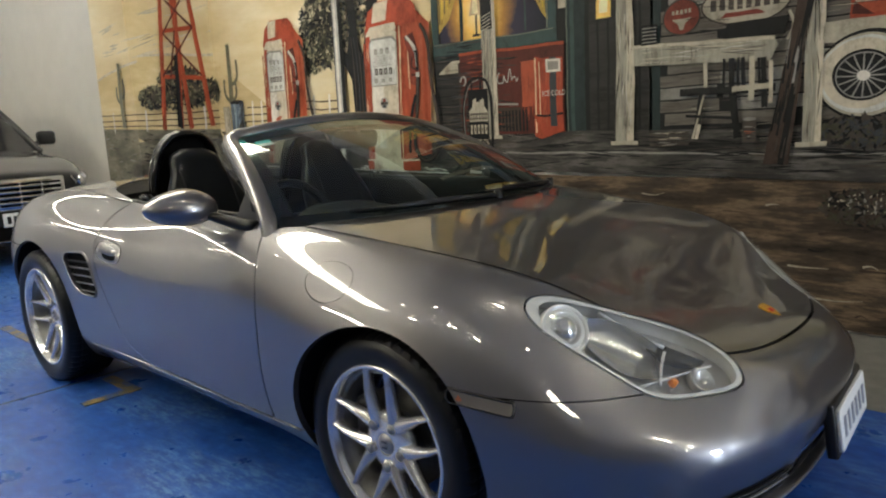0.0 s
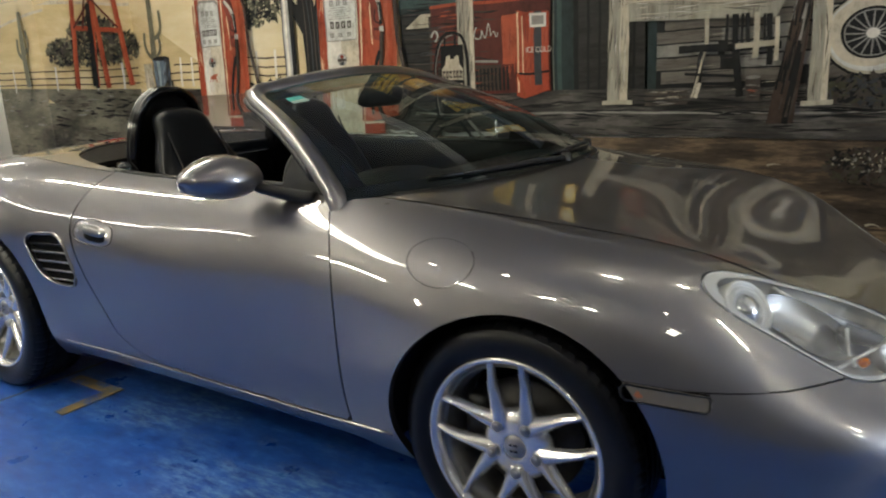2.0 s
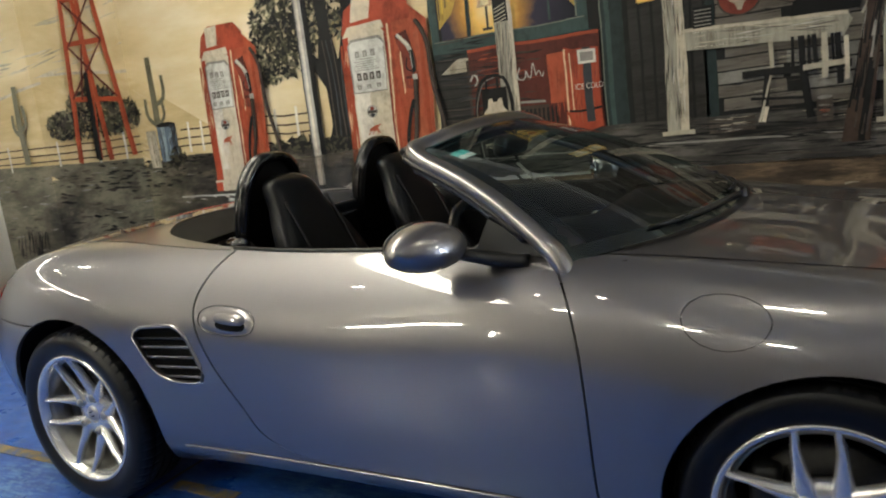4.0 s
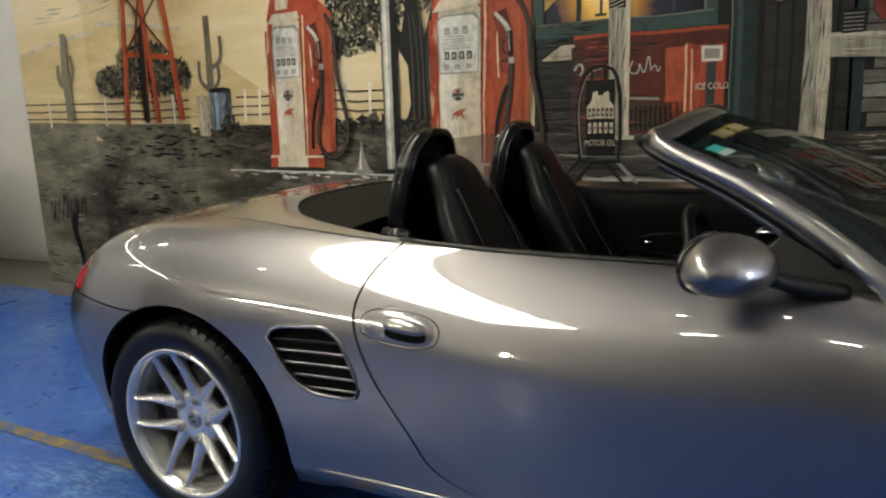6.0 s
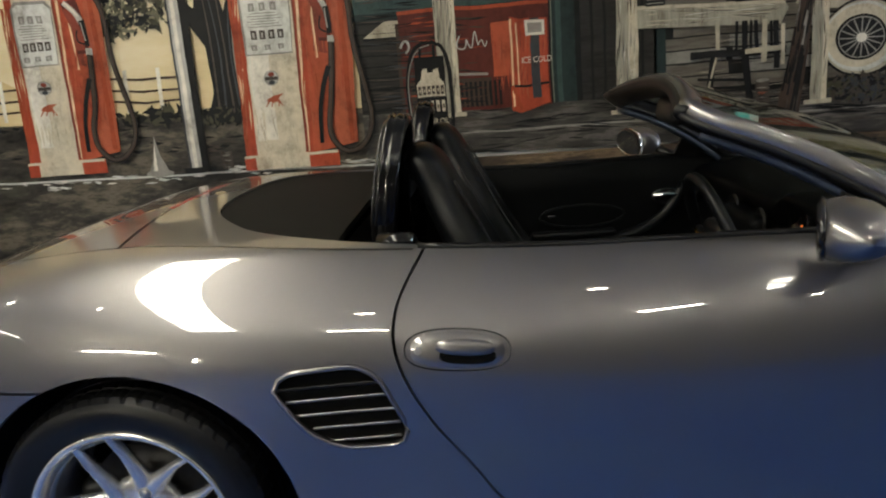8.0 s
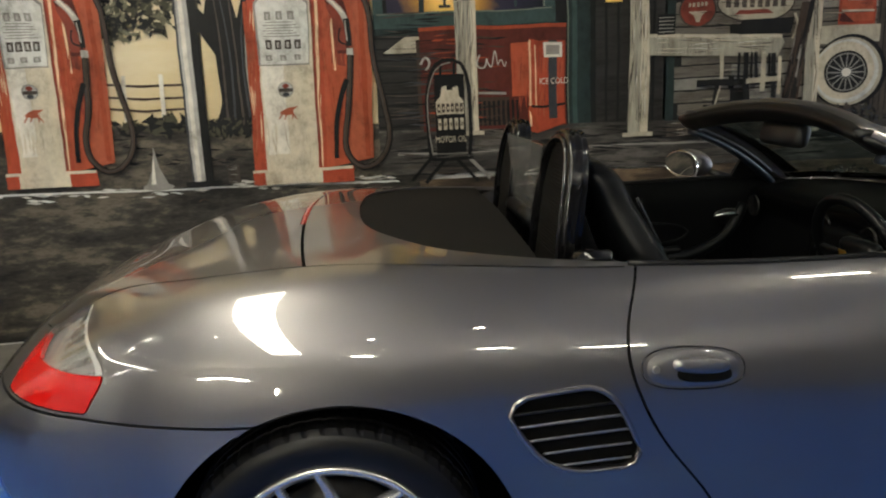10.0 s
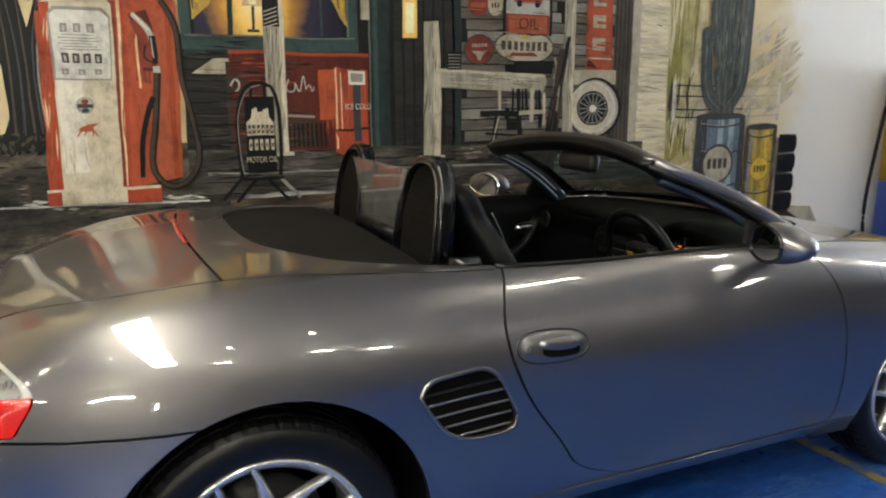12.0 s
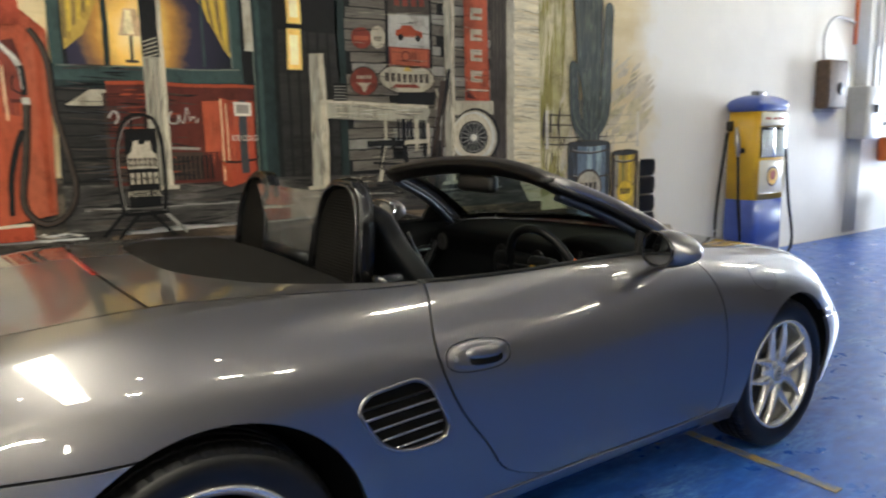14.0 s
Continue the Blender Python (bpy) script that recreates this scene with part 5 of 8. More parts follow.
WIDE = [(-2.16, 0, .57), (-2.115, .42, .58), (-1.93, .69, .60), (-1.65, .848, .61), (-1.20, .90, .62), (-.60, .86, .60), (0, .86, .58),
        (.65, .873, .58), (1.20, .878, .57), (1.60, .81, .535), (1.915, .66, .475), (2.08, .39, .455), (2.115, 0, .45)]
UPPER = [(-2.09, 0, .67), (-2.05, .42, .68), (-1.885, .665, .715), (-1.64, .812, .768), (-1.20, .872, .785), (-.60, .832, .765), (0, .828, .745),
        (.65, .848, .75), (1.20, .822, .735), (1.60, .752, .665), (1.865, .60, .548), (2.04, .35, .53), (2.085, 0, .53)]
CREST = [(-2.01, 0, .755), (-1.97, .38, .765), (-1.83, .585, .80), (-1.61, .73, .872), (-1.20, .77, .912), (-.60, .715, .897), (0, .72, .885),
        (.65, .762, .868), (1.20, .69, .825), (1.60, .625, .757), (1.83, .48, .645), (1.985, .31, .585), (2.035, 0, .585)]
INNER = [(-1.92, 0, .815), (-1.89, .27, .825), (-1.79, .40, .86), (-1.60, .47, .92), (-1.20, .50, .965), (-.60, .48, .935), (0, .5, .915),
        (.65, .5, .915), (1.20, .42, .858), (1.57, .38, .778), (1.76, .31, .69), (1.88, .18, .648), (1.92, 0, .638)]
MIDDLE = [(-1.80, 0, .87), (-1.76, 0, .885), (-1.68, 0, .91), (-1.53, 0, .95), (-1.20, 0, .985), (-.60, 0, .95), (0, 0, .93),
        (.65, 0, .93), (1.20, 0, .878), (1.50, 0, .797), (1.66, 0, .733), (1.75, 0, .695), (1.79, 0, .68)]


def body_grid(du=20, dv=13):
    lines = np.array([SILL, LOWER, WIDE, UPPER, CREST, INNER, MIDDLE], float)
    mirror = np.array([1, -1, 1])
    k = lines.shape[1]
    # along the car, carried on past both ends by the mirrored half
    steps = np.linalg.norm(np.diff(lines, axis=1), axis=2).mean(axis=0)
    u = np.concatenate([[0], np.cumsum(steps)])
    uu = np.concatenate([-u[3:0:-1], u, 2 * u[-1] - u[-2:-5:-1]])
    us = np.concatenate([np.linspace(u[i], u[i + 1], du, endpoint=False) for i in range(k - 1)] + [[u[-1]]])
    fine = []
    for line in lines:
        full = np.concatenate([line[3:0:-1] * mirror, line, line[-2:-5:-1] * mirror])
        fine.append(spline(uu, full)(us))
    fine = np.array(fine)
    fine[:, 0, 1] = fine[:, -1, 1] = 0
    fine[-1, :, 1] = 0
    # across, carried on past the middle by the other side
    gaps = np.linalg.norm(np.diff(lines, axis=0), axis=2).mean(axis=1)
    v = np.concatenate([[0], np.cumsum(gaps)])
    vv = np.concatenate([v, 2 * v[-1] - v[-2:-5:-1]])
    vs = np.concatenate([np.linspace(v[i], v[i + 1], dv, endpoint=False) for i in range(len(v) - 1)] + [[v[-1]]])
    full = np.concatenate([fine, fine[-2:-5:-1] * mirror])
    rows = spline(vv, full.reshape(len(vv), -1))(vs).reshape(len(vs), len(us), 3)
    rows[-1, :, 1] = 0
    rows[:, 0, 1] = rows[:, -1, 1] = 0
    # even out the crown of the bonnet and the rear deck
    first = 4 * dv + 3
    weight = np.clip((np.arange(len(vs)) - first) / (dv * 0.7), 0, 1)[:, None]
    weight = weight * np.clip(np.minimum(np.arange(len(us)), len(us) - 1 - np.arange(len(us))) / (du * 0.8), 0, 1)[None, :]
    z = rows[:, :, 2]
    for _ in range(60):
        wide = np.vstack([z, z[-2:-3:-1]])
        mean = (np.vstack([z[:1], z[:-1]]) + wide[1:] + np.roll(z, 1, axis=1) + np.roll(z, -1, axis=1)) / 4
        z = z + (mean - z) * weight * 0.6
    # fair the bonnet and the rear deck to one low curve each
    ease = weight * weight * (3 - 2 * weight)
    for lo, hi in ((0.95, 1.78), (-1.72, -0.98)):
        x, y = rows[:, :, 0], rows[:, :, 1]
        inside = (x > lo - 0.12) & (x < hi + 0.08) & (np.arange(len(vs)) >= 4 * dv + 4)[:, None]
        mid, span = (lo + hi) / 2, (hi - lo) / 2
        terms = [((x - mid) / span) ** i * (y / 0.6) ** (2 * j) for i in range(5) for j in range(3)]
        basis = np.stack([q[inside] for q in terms], axis=1)
        coef = np.linalg.lstsq(basis, z[inside], rcond=None)[0]
        flat = sum(c * q for c, q in zip(coef, terms))
        edge = np.clip(np.minimum((x - lo + 0.12) / 0.14, (hi + 0.06 - x) / 0.14), 0, 1)
        z = z + (flat - z) * ease * edge * edge * (3 - 2 * edge)
    rows[:, :, 2] = z
    return rows


GRID = body_grid()


class Shell:
    """An open surface as vertices and faces, which can be cut along f = 0."""

    def __init__(self, v, f):
        self.v, self.f = list(v), list(f)

    def cut(self, fun, keep):
        """The part on which keep * fun is positive."""
        val = [keep * fun(*p) for p in self.v]
        v, f, where, mid = [], [], {}, {}

        def old(i):
            if i not in where:
                where[i] = len(v)
                v.append(self.v[i])
            return where[i]

        def between(i, j):
            key = (min(i, j), max(i, j))
            if key not in mid:
                s = val[key[0]] / (val[key[0]] - val[key[1]])
                a, b = self.v[key[0]], self.v[key[1]]
                mid[key] = len(v)
                v.append(tuple(a[q] + (b[q] - a[q]) * s for q in range(3)))
            return mid[key]
        for face in self.f:
            out = []
            for n, i in enumerate(face):
                j = face[(n + 1) % len(face)]
                if val[i] > 0:
                    out.append(old(i))
                if (val[i] > 0) != (val[j] > 0):
                    out.append(between(i, j))
            if len(out) > 2:
                f.append(tuple(out))
        return Shell(v, f)

    def welded(self, eps=1e-5):
        v, f, key = [], [], {}
        at = []
        for p in self.v:
            k = tuple(round(q / eps / 10) for q in p)
            if k not in key:
                key[k] = len(v)
                v.append(p)
            at.append(key[k])
        for face in self.f:
            out = []
            for i in face:
                if not out or out[-1] != at[i]:
                    out.append(at[i])
            if len(out) > 2 and out[0] == out[-1]:
                out.pop()
            if len(set(out)) > 2 and len(set(out)) == len(out):
                f.append(tuple(out))
        return Shell(v, f)

    def whole(self):
        """Both halves, joined along the middle."""
        a, b = flip((self.v, self.f))
        v, f = join((self.v, self.f), (a, b))
        return Shell(v, f).welded()

    def normals(self):
        n = np.zeros((len(self.v), 3))
        p = np.array(self.v)
        for face in self.f:
            q = p[list(face)]
            c = np.zeros(3)
            for i in range(1, len(face) - 1):
                c += np.cross(q[i] - q[0], q[i + 1] - q[0])
            n[list(face)] += c
        return n / np.maximum(np.linalg.norm(n, axis=1), 1e-12)[:, None]

    def flanged(self, depth=0.014):
        """The surface with its free edges turned inwards."""
        count = {}
        for face in self.f:
            for n, i in enumerate(face):
                j = face[(n + 1) % len(face)]
                count[(i, j)] = count.get((i, j), 0) + 1
        nor, v, f, new_at = self.normals(), list(self.v), list(self.f), {}

        def rim(i, deep):
            key = (i, deep)
            if key not in new_at:
                new_at[key] = len(v)
                p = np.array(self.v[i]) - nor[i] * (depth if deep else 0)
                v.append(tuple(p))
            return new_at[key]
        for (i, j) in list(count):
            if (j, i) not in count and not (abs(self.v[i][1]) < 1e-4 and abs(self.v[j][1]) < 1e-4):
                f.append((rim(j, 0), rim(i, 0), rim(i, 1), rim(j, 1)))
        return v, f

    def moved(self, d):
        n = self.normals()
        return Shell([tuple(np.array(p) + n[i] * d) for i, p in enumerate(self.v)], self.f)


def half_body():
    nv, nu = GRID.shape[:2]
    v = [tuple(p) for row in GRID for p in row]
    f = [(i * nu + j, i * nu + j + 1, (i + 1) * nu + j + 1, (i + 1) * nu + j) for i in range(nv - 1) for j in range(nu - 1)]
    return Shell(v, [tuple(reversed(q)) for q in f]).welded()


def line(points):
    """y as a function of x through a few points."""
    xs, ys = zip(*points)
    at = spline(xs, ys)
    lo, hi = xs[0], xs[-1]

    def fun(x):
        if x < lo or x > hi:
            x = min(max(x, lo), hi)
        return float(at(x)[0, 0])
    return fun


WB, HUB = 1.2075, 0.318
GAP = 0.0028


def arch(x, y, z):
    """Positive outside the wheel openings."""
    if y < 0.5:
        return 0.2
    front = math.hypot(x - WB - 0.018, z - HUB) - 0.352
    rear = math.hypot(x + 1.180, z - 0.330) - 0.392
    return min(front, rear)


SCREEN_FOOT = line([(0, 0.985), (0.25, 0.965), (0.5, 0.885), (0.66, 0.775), (0.745, 0.665), (0.80, 0.55)])
tonneau_edge = line([(0, -1.13), (0.2, -1.12), (0.36, -1.08), (0.5, -0.98), (0.585, -0.85), (0.625, -0.70), (0.665, -0.45)])


def cockpit(x, y, z):
    """Positive inside the open cockpit and the tonneau."""
    if z < 0.6:
        return -0.2
    side = 0.665 + 0.05 * min(1, max(0, (x + 0.5) / 1.1)) - y
    front = (SCREEN_FOOT(min(y, 0.8)) - x) * 0.8
    back = x - tonneau_edge(min(y, 0.66))
    return min(side, front, back)


def bonnet(x, y, z):
    if z < 0.5 or x < 0.4:
        return -0.2
    front = 2.035 - 0.45 * y * y - 1.6 * y ** 4 - x
    return min((BONNET_EDGE(min(max(x, 0.5), 2.05)) - y) * 0.95, front, (x - 0.5), z - 0.5)


BONNET_EDGE = line([(0.5, 0.735), (0.7, 0.70), (1.2, 0.628), (1.5, 0.585), (1.7, 0.52), (1.85, 0.44), (1.95, 0.375), (2.05, 0.30)])


def rear_deck(x, y, z):
    """Positive on the two lids behind the seats."""
    if z < 0.7 or x > -0.5:
        return -0.2
    edge = DECK_EDGE(min(max(x, -2.0), -0.5))
    return edge - y


DECK_EDGE = line([(-2.0, 0.0), (-1.95, 0.30), (-1.8, 0.48), (-1.55, 0.585), (-1.25, 0.635), (-0.9, 0.665), (-0.5, 0.672)])


def deck_split(x, y, z):
    """Positive ahead of the gap between boot lid and hood cover."""
    return x + 1.285 - 0.05 * (y / 0.65) ** 2


door_rear = line([(0.20, 0.10), (0.28, -0.12), (0.33, -0.27), (0.42, -0.37), (0.55, -0.465), (0.66, -0.525), (0.75, -0.55), (0.82, -0.54), (0.92, -0.48)])


def door(x, y, z):
    if y < 0.45:
        return -0.2
    return min(0.641 + 0.088 * (1 - math.exp(-max(0.0, 0.87 - z) / 0.11)) - x, (x - door_rear(min(max(z, 0.2), 0.92))) * 0.8, z - 0.285)


def bumper_front(x, y, z):
    """Positive on the front bumper skin."""
    top = 0.548 + 0.6 * max(0.0, 0.42 - y)
    return min(top - z, (x - 1.36) * 0.9)


def bumper_rear(x, y, z):
    top = 0.690 + 0.012 * min(1, max(0, (-1.4 - x) / 0.3)) - 0.03 * max(0, -1.70 - x)
    return min(top - z, (-1.30 - x) * 0.9)


HL_A, HL_B = Vector((1.60, 0.668)), Vector((2.015, 0.362))
head_width = line([(0, 0.056), (0.12, 0.057), (0.3, 0.063), (0.5, 0.080), (0.7, 0.096), (0.85, 0.096), (1.0, 0.088)])


def headlamp(x, y, z):
    """A long egg, positive inside."""
    if x < 1.5 or z < 0.45:
        return -0.2
    d = HL_B - HL_A
    q = Vector((x, y)) - HL_A
    s = q.dot(d) / d.length_squared
    off = (q.x * d.y - q.y * d.x) / d.length + 0.012 * math.sin(math.pi * min(1, max(0, s)))
    k = 1 - (off / head_width(s)) ** 2 - (2 * s - 1) ** 4
    a, b = 0.036 * k, (z - 0.532) * 0.9
    h = max(0.0, 0.022 - abs(a - b)) / 0.022
    return max(-0.2, min(a, b) - h * h * 0.0055)


tail_front = line([(0.68, -1.70), (0.74, -1.668), (0.80, -1.650), (0.825, -1.682), (0.85, -1.742), (0.90, -1.89)])


def tail_lamp(x, y, z):
    if x > -1.4 or y < 0.3:
        return -0.2
    bottom = 0.712 - 0.03 * max(0, -1.70 - x)
    return min((tail_front(min(max(z, 0.68), 0.9)) - x) * 0.9, z - bottom, y - min(0.61, max(0.50, 0.60 - 1.2 * (z - 0.72))))


FLAP = (1.03, 0.842, 0.785)


def flap(x, y, z):
    return 0.08 * (1 - math.sqrt(((x - FLAP[0]) / 0.098) ** 2 + ((y - FLAP[1]) ** 2 + (z - FLAP[2]) ** 2) / 0.076 ** 2))


def vent(x, y, z):
    if y < 0.5 or x < -0.95 or x > -0.4:
        return -0.2
    # a rounded quadrilateral leaning back
    z -= 0.010
    s = (z - 0.505) / 0.21
    left = -0.700 - 0.125 * min(1, max(0, s * 1.35)) ** 0.7
    right = -0.512 - 0.095 * max(0, min(1.2, s))
    a, b, c, d = x - left, right - x, z - (0.507 + 0.0 * x), (0.694 + 0.05 * (x + 0.7)) - z
    r = 0.058
    return r - math.sqrt(sum(max(0, r - q) ** 2 for q in (a, b, c, d))) if min(a, b, c, d) > -r else min(a, b, c, d)


def side_marker(x, y, z):
    if y < 0.5:
        return -0.2
    zl = 0.556 - (x - 1.49) * 0.095
    return min(x - 1.478, 1.652 - x, zl + 0.002 - z, z - zl + 0.034)


CAR = empty("sports_car", pose(0, 0, 0), "grey metallic two-seat roadster, roof down, on blue floor", "car")


def both(name, shell, material, label="", depth=0.014):
    """The panel on each side of the car."""
    vf = shell.flanged(depth)
    return mk(name, flip(vf), material, CAR, label), mk(name, vf, material, CAR, label)


def build_body():
    s = half_body()
    s = s.cut(arch, 1)
    out = {}
    inner = s.cut(cockpit, -1).cut(headlamp, -1).cut(tail_lamp, -1).moved(-0.016)
    ton = s.cut(cockpit, 1)
    s = s.cut(lambda *p: cockpit(*p) + GAP, -1)
    # headlamp and tail lamp first, so that the panels run round them
    out["headlamp"] = s.cut(headlamp, 1)
    s = s.cut(lambda *p: headlamp(*p) + 0.003, -1)
    out["tail"] = s.cut(tail_lamp, 1)
    s = s.cut(lambda *p: tail_lamp(*p) + 0.003, -1)
    out["bonnet"] = s.cut(lambda *p: bonnet(*p) - GAP * 1.8, 1)
    s = s.cut(lambda *p: bonnet(*p) + GAP, -1)
    deck = s.cut(lambda *p: rear_deck(*p) - GAP, 1)
    s = s.cut(lambda *p: rear_deck(*p) + GAP, -1)
    out["boot_lid"] = deck.cut(lambda *p: deck_split(*p) + GAP * 1.9, -1)
    out["hood_cover"] = deck.cut(lambda *p: deck_split(*p) - GAP, 1)
    out["marker"] = s.cut(side_marker, 1)
    s = s.cut(lambda *p: side_marker(*p) + 0.002, -1)
    out["front_bumper"] = s.cut(lambda *p: bumper_front(*p) - GAP * 0.5, 1)
    s = s.cut(lambda *p: bumper_front(*p) + GAP * 0.5, -1)
    out["rear_bumper"] = s.cut(lambda *p: bumper_rear(*p) - GAP, 1)
    s = s.cut(lambda *p: bumper_rear(*p) + GAP, -1)
    s = s.cut(vent, -1)
    out["door"] = s.cut(lambda *p: door(*p) - GAP, 1)
    s = s.cut(lambda *p: door(*p) + GAP, -1)
    out["flap"] = s.cut(lambda *p: flap(*p) - GAP * 0.35, 1)
    with_flap = s
    s = s.cut(lambda *p: flap(*p) + GAP * 0.35, -1)
    split = lambda x, y, z: x - 0.1
    out["rear_wing"] = s.cut(split, -1)
    out["front_wing_near"] = s.cut(split, 1)
    out["front_wing_far"] = with_flap.cut(split, 1)
    out["inner"] = inner
    out["tonneau"] = ton.cut(lambda x, y, z: x + 0.70, -1)
    return out


SHELLS = build_body()
for name in ("bonnet", "boot_lid", "hood_cover", "front_bumper", "rear_bumper"):
    mk(name, SHELLS[name].whole().flanged(), PAINT, CAR)
near_door, far_door = both("door", SHELLS["door"], PAINT, "", 0.05)
both("rear_wing", SHELLS["rear_wing"], PAINT, "", 0.02)
mk("front_wing", flip(SHELLS["front_wing_near"].flanged(0.02)), PAINT, CAR)
mk("front_wing", SHELLS["front_wing_far"].flanged(0.02), PAINT, CAR)
mk("fuel_flap", flip(SHELLS["flap"].flanged(0.006)), PAINT, CAR)
mk("inner_shell", (lambda s: (s.v, s.f))(SHELLS["inner"].whole()), DARK, CAR)
mk("tonneau", SHELLS["tonneau"].moved(-0.006).whole().flanged(0.02), CLOTH, CAR, "black cloth hood folded flat behind the seats")

# ---- the sports car: its parts ----
from mathutils.bvhtree import BVHTree

_half = half_body()
BVH = BVHTree.FromPolygons([Vector(q) for q in _half.v], _half.f)


def flank(x, z):
    """The body's side at x, z: place and outward normal, on the side y > 0."""
    hit, n, _, _ = BVH.ray_cast(Vector((x, 2, z)), Vector((0, -1, 0)))
    return hit, (n if n.y > 0 else -n)


def top_of(x, y):
    hit, n, _, _ = BVH.ray_cast(Vector((x, abs(y), 2)), Vector((0, 0, -1)))
    return hit, (n if n.z > 0 else -n)


def nose(y, z):
    hit, n, _, _ = BVH.ray_cast(Vector((3, abs(y), z)), Vector((-1, 0, 0)))
    return hit


def thin_glass(name, tint, ior=1.5, rough=0.0, haze=0.0):
    """A pane without thickness: clear, with the gloss of glass."""
    m, t, b = nodes_of(name)
    clear = t.nodes.new("ShaderNodeBsdfTransparent")
    clear.inputs[0].default_value = (*tint, 1)
    gloss = t.nodes.new("ShaderNodeBsdfGlossy")
    gloss.inputs["Roughness"].default_value = rough
    face = put(t, "ShaderNodeLayerWeight", Blend=0.5)
    power = t.nodes.new("ShaderNodeMath")
    power.operation = "POWER"
    t.links.new(face.outputs["Facing"], power.inputs[0])
    power.inputs[1].default_value = 4.0
    fres = t.nodes.new("ShaderNodeMath")
    fres.operation = "MULTIPLY_ADD"
    t.links.new(power.outputs[0], fres.inputs[0])
    fres.inputs[1].default_value = 0.75
    fres.inputs[2].default_value = ((ior - 1) / (ior + 1)) ** 2 * 1.9
    mix = t.nodes.new("ShaderNodeMixShader")
    t.links.new(fres.outputs[0], mix.inputs[0])
    t.links.new(clear.outputs[0], mix.inputs[1])
    t.links.new(gloss.outputs[0], mix.inputs[2])
    out = mix
    if haze:
        # pale diffuse veil mixed in for the pane's whitish reflections
        veil = t.nodes.new("ShaderNodeBsdfDiffuse")
        veil.inputs[0].default_value = (0.8, 0.79, 0.76, 1)
        out = t.nodes.new("ShaderNodeMixShader")
        out.inputs[0].default_value = haze
        t.links.new(mix.outputs[0], out.inputs[1])
        t.links.new(veil.outputs[0], out.inputs[2])
    t.links.new(out.outputs[0], t.nodes["Material Output"].inputs[0])
    return m


SCREEN_GLASS = thin_glass("windscreen_glass", (0.60, 0.72, 0.68))
BAND_GLASS = thin_glass("teal_shade_band_glass", (0.16, 0.42, 0.42))
CLEAR_GLASS = thin_glass("lamp_cover_glass", (0.93, 0.94, 0.94), 1.55, 0.0, 0.035)
DEFLECTOR = thin_glass("wind_deflector_glass", (0.80, 0.77, 0.75), 1.5, 0.0, 0.05)
HOUSING = grainy("lamp_housing", (0.36, 0.35, 0.335), 0.30, 0.5, scale=30, spread=0.15)
TROUGH = grainy("pale_lamp_reflector", (0.50, 0.49, 0.46), 0.22, 0.75, scale=20, spread=0.12)
PALE_RIM = plain("pale_lamp_rim", (0.62, 0.62, 0.60), 0.28, 0.2, coat=0.6)
GOLD = plain("gold_badge", (0.75, 0.42, 0.06), 0.3, 0.7)
RED_BADGE = plain("red_badge", (0.4, 0.02, 0.015), 0.3)


# darker than the rim's alloy: shade behind the spokes put into the colour
BARREL = grainy("shaded_wheel_barrel", (0.22, 0.215, 0.20), 0.38, 0.7, scale=25, spread=0.25)


# wheels
def tyre_shape(w):
    prof = [(0.214, -0.36), (0.226, -0.42), (0.238, -0.455), (0.262, -0.495), (0.285, -0.49), (0.302, -0.455), (0.3125, -0.40), (0.3165, -0.345),
            (0.3175, -0.285), (0.311, -0.28), (0.311, -0.245), (0.3175, -0.24), (0.318, -0.11), (0.311, -0.105), (0.311, -0.065), (0.318, -0.06)]
    prof = prof + [(r, -h) for r, h in reversed(prof)]
    n, v, f, k = 216, [], [], len(prof)
    for i in range(n):
        a = 2 * math.pi * i / n
        for j, (r, h) in enumerate(prof):
            shoulder = 0.27 < abs(h) < 0.41 or (abs(h) < 0.25 and abs(h) > 0.2)
            if shoulder and r > 0.3 and i % 4 == 0:
                r -= 0.0028
            skew = 0.02 * math.sin(h * 6)
            v.append((r * math.cos(a + skew), h * w, r * math.sin(a + skew)))
    for i in range(n):
        for j in range(k - 1):
            a0, b0 = i * k + j, ((i + 1) % n) * k + j
            f.append((a0, a0 + 1, b0 + 1, b0))
    return v, f


def rim_shape(w, face):
    """face: how far the spokes' middle stands out from the wheel's middle plane."""
    e = -0.455 * w
    parts = [lathe([(0.208, e + 0.030), (0.213, e + 0.020), (0.217, e + 0.006),
                    (0.2245, e - 0.003), (0.2325, e - 0.002), (0.2345, e + 0.006), (0.230, e + 0.016), (0.218, e + 0.024)], 72)]
    # hub
    parts.append(lathe([(0.0, -face + 0.004), (0.030, -face + 0.003), (0.034, -face - 0.001), (0.040, -face), (0.058, -face + 0.002), (0.076, -face + 0.006),
                        (0.090, -face + 0.016), (0.094, -face + 0.028), (0.086, -face + 0.05), (0.0, -face + 0.05)], 40))
    return join(*parts)


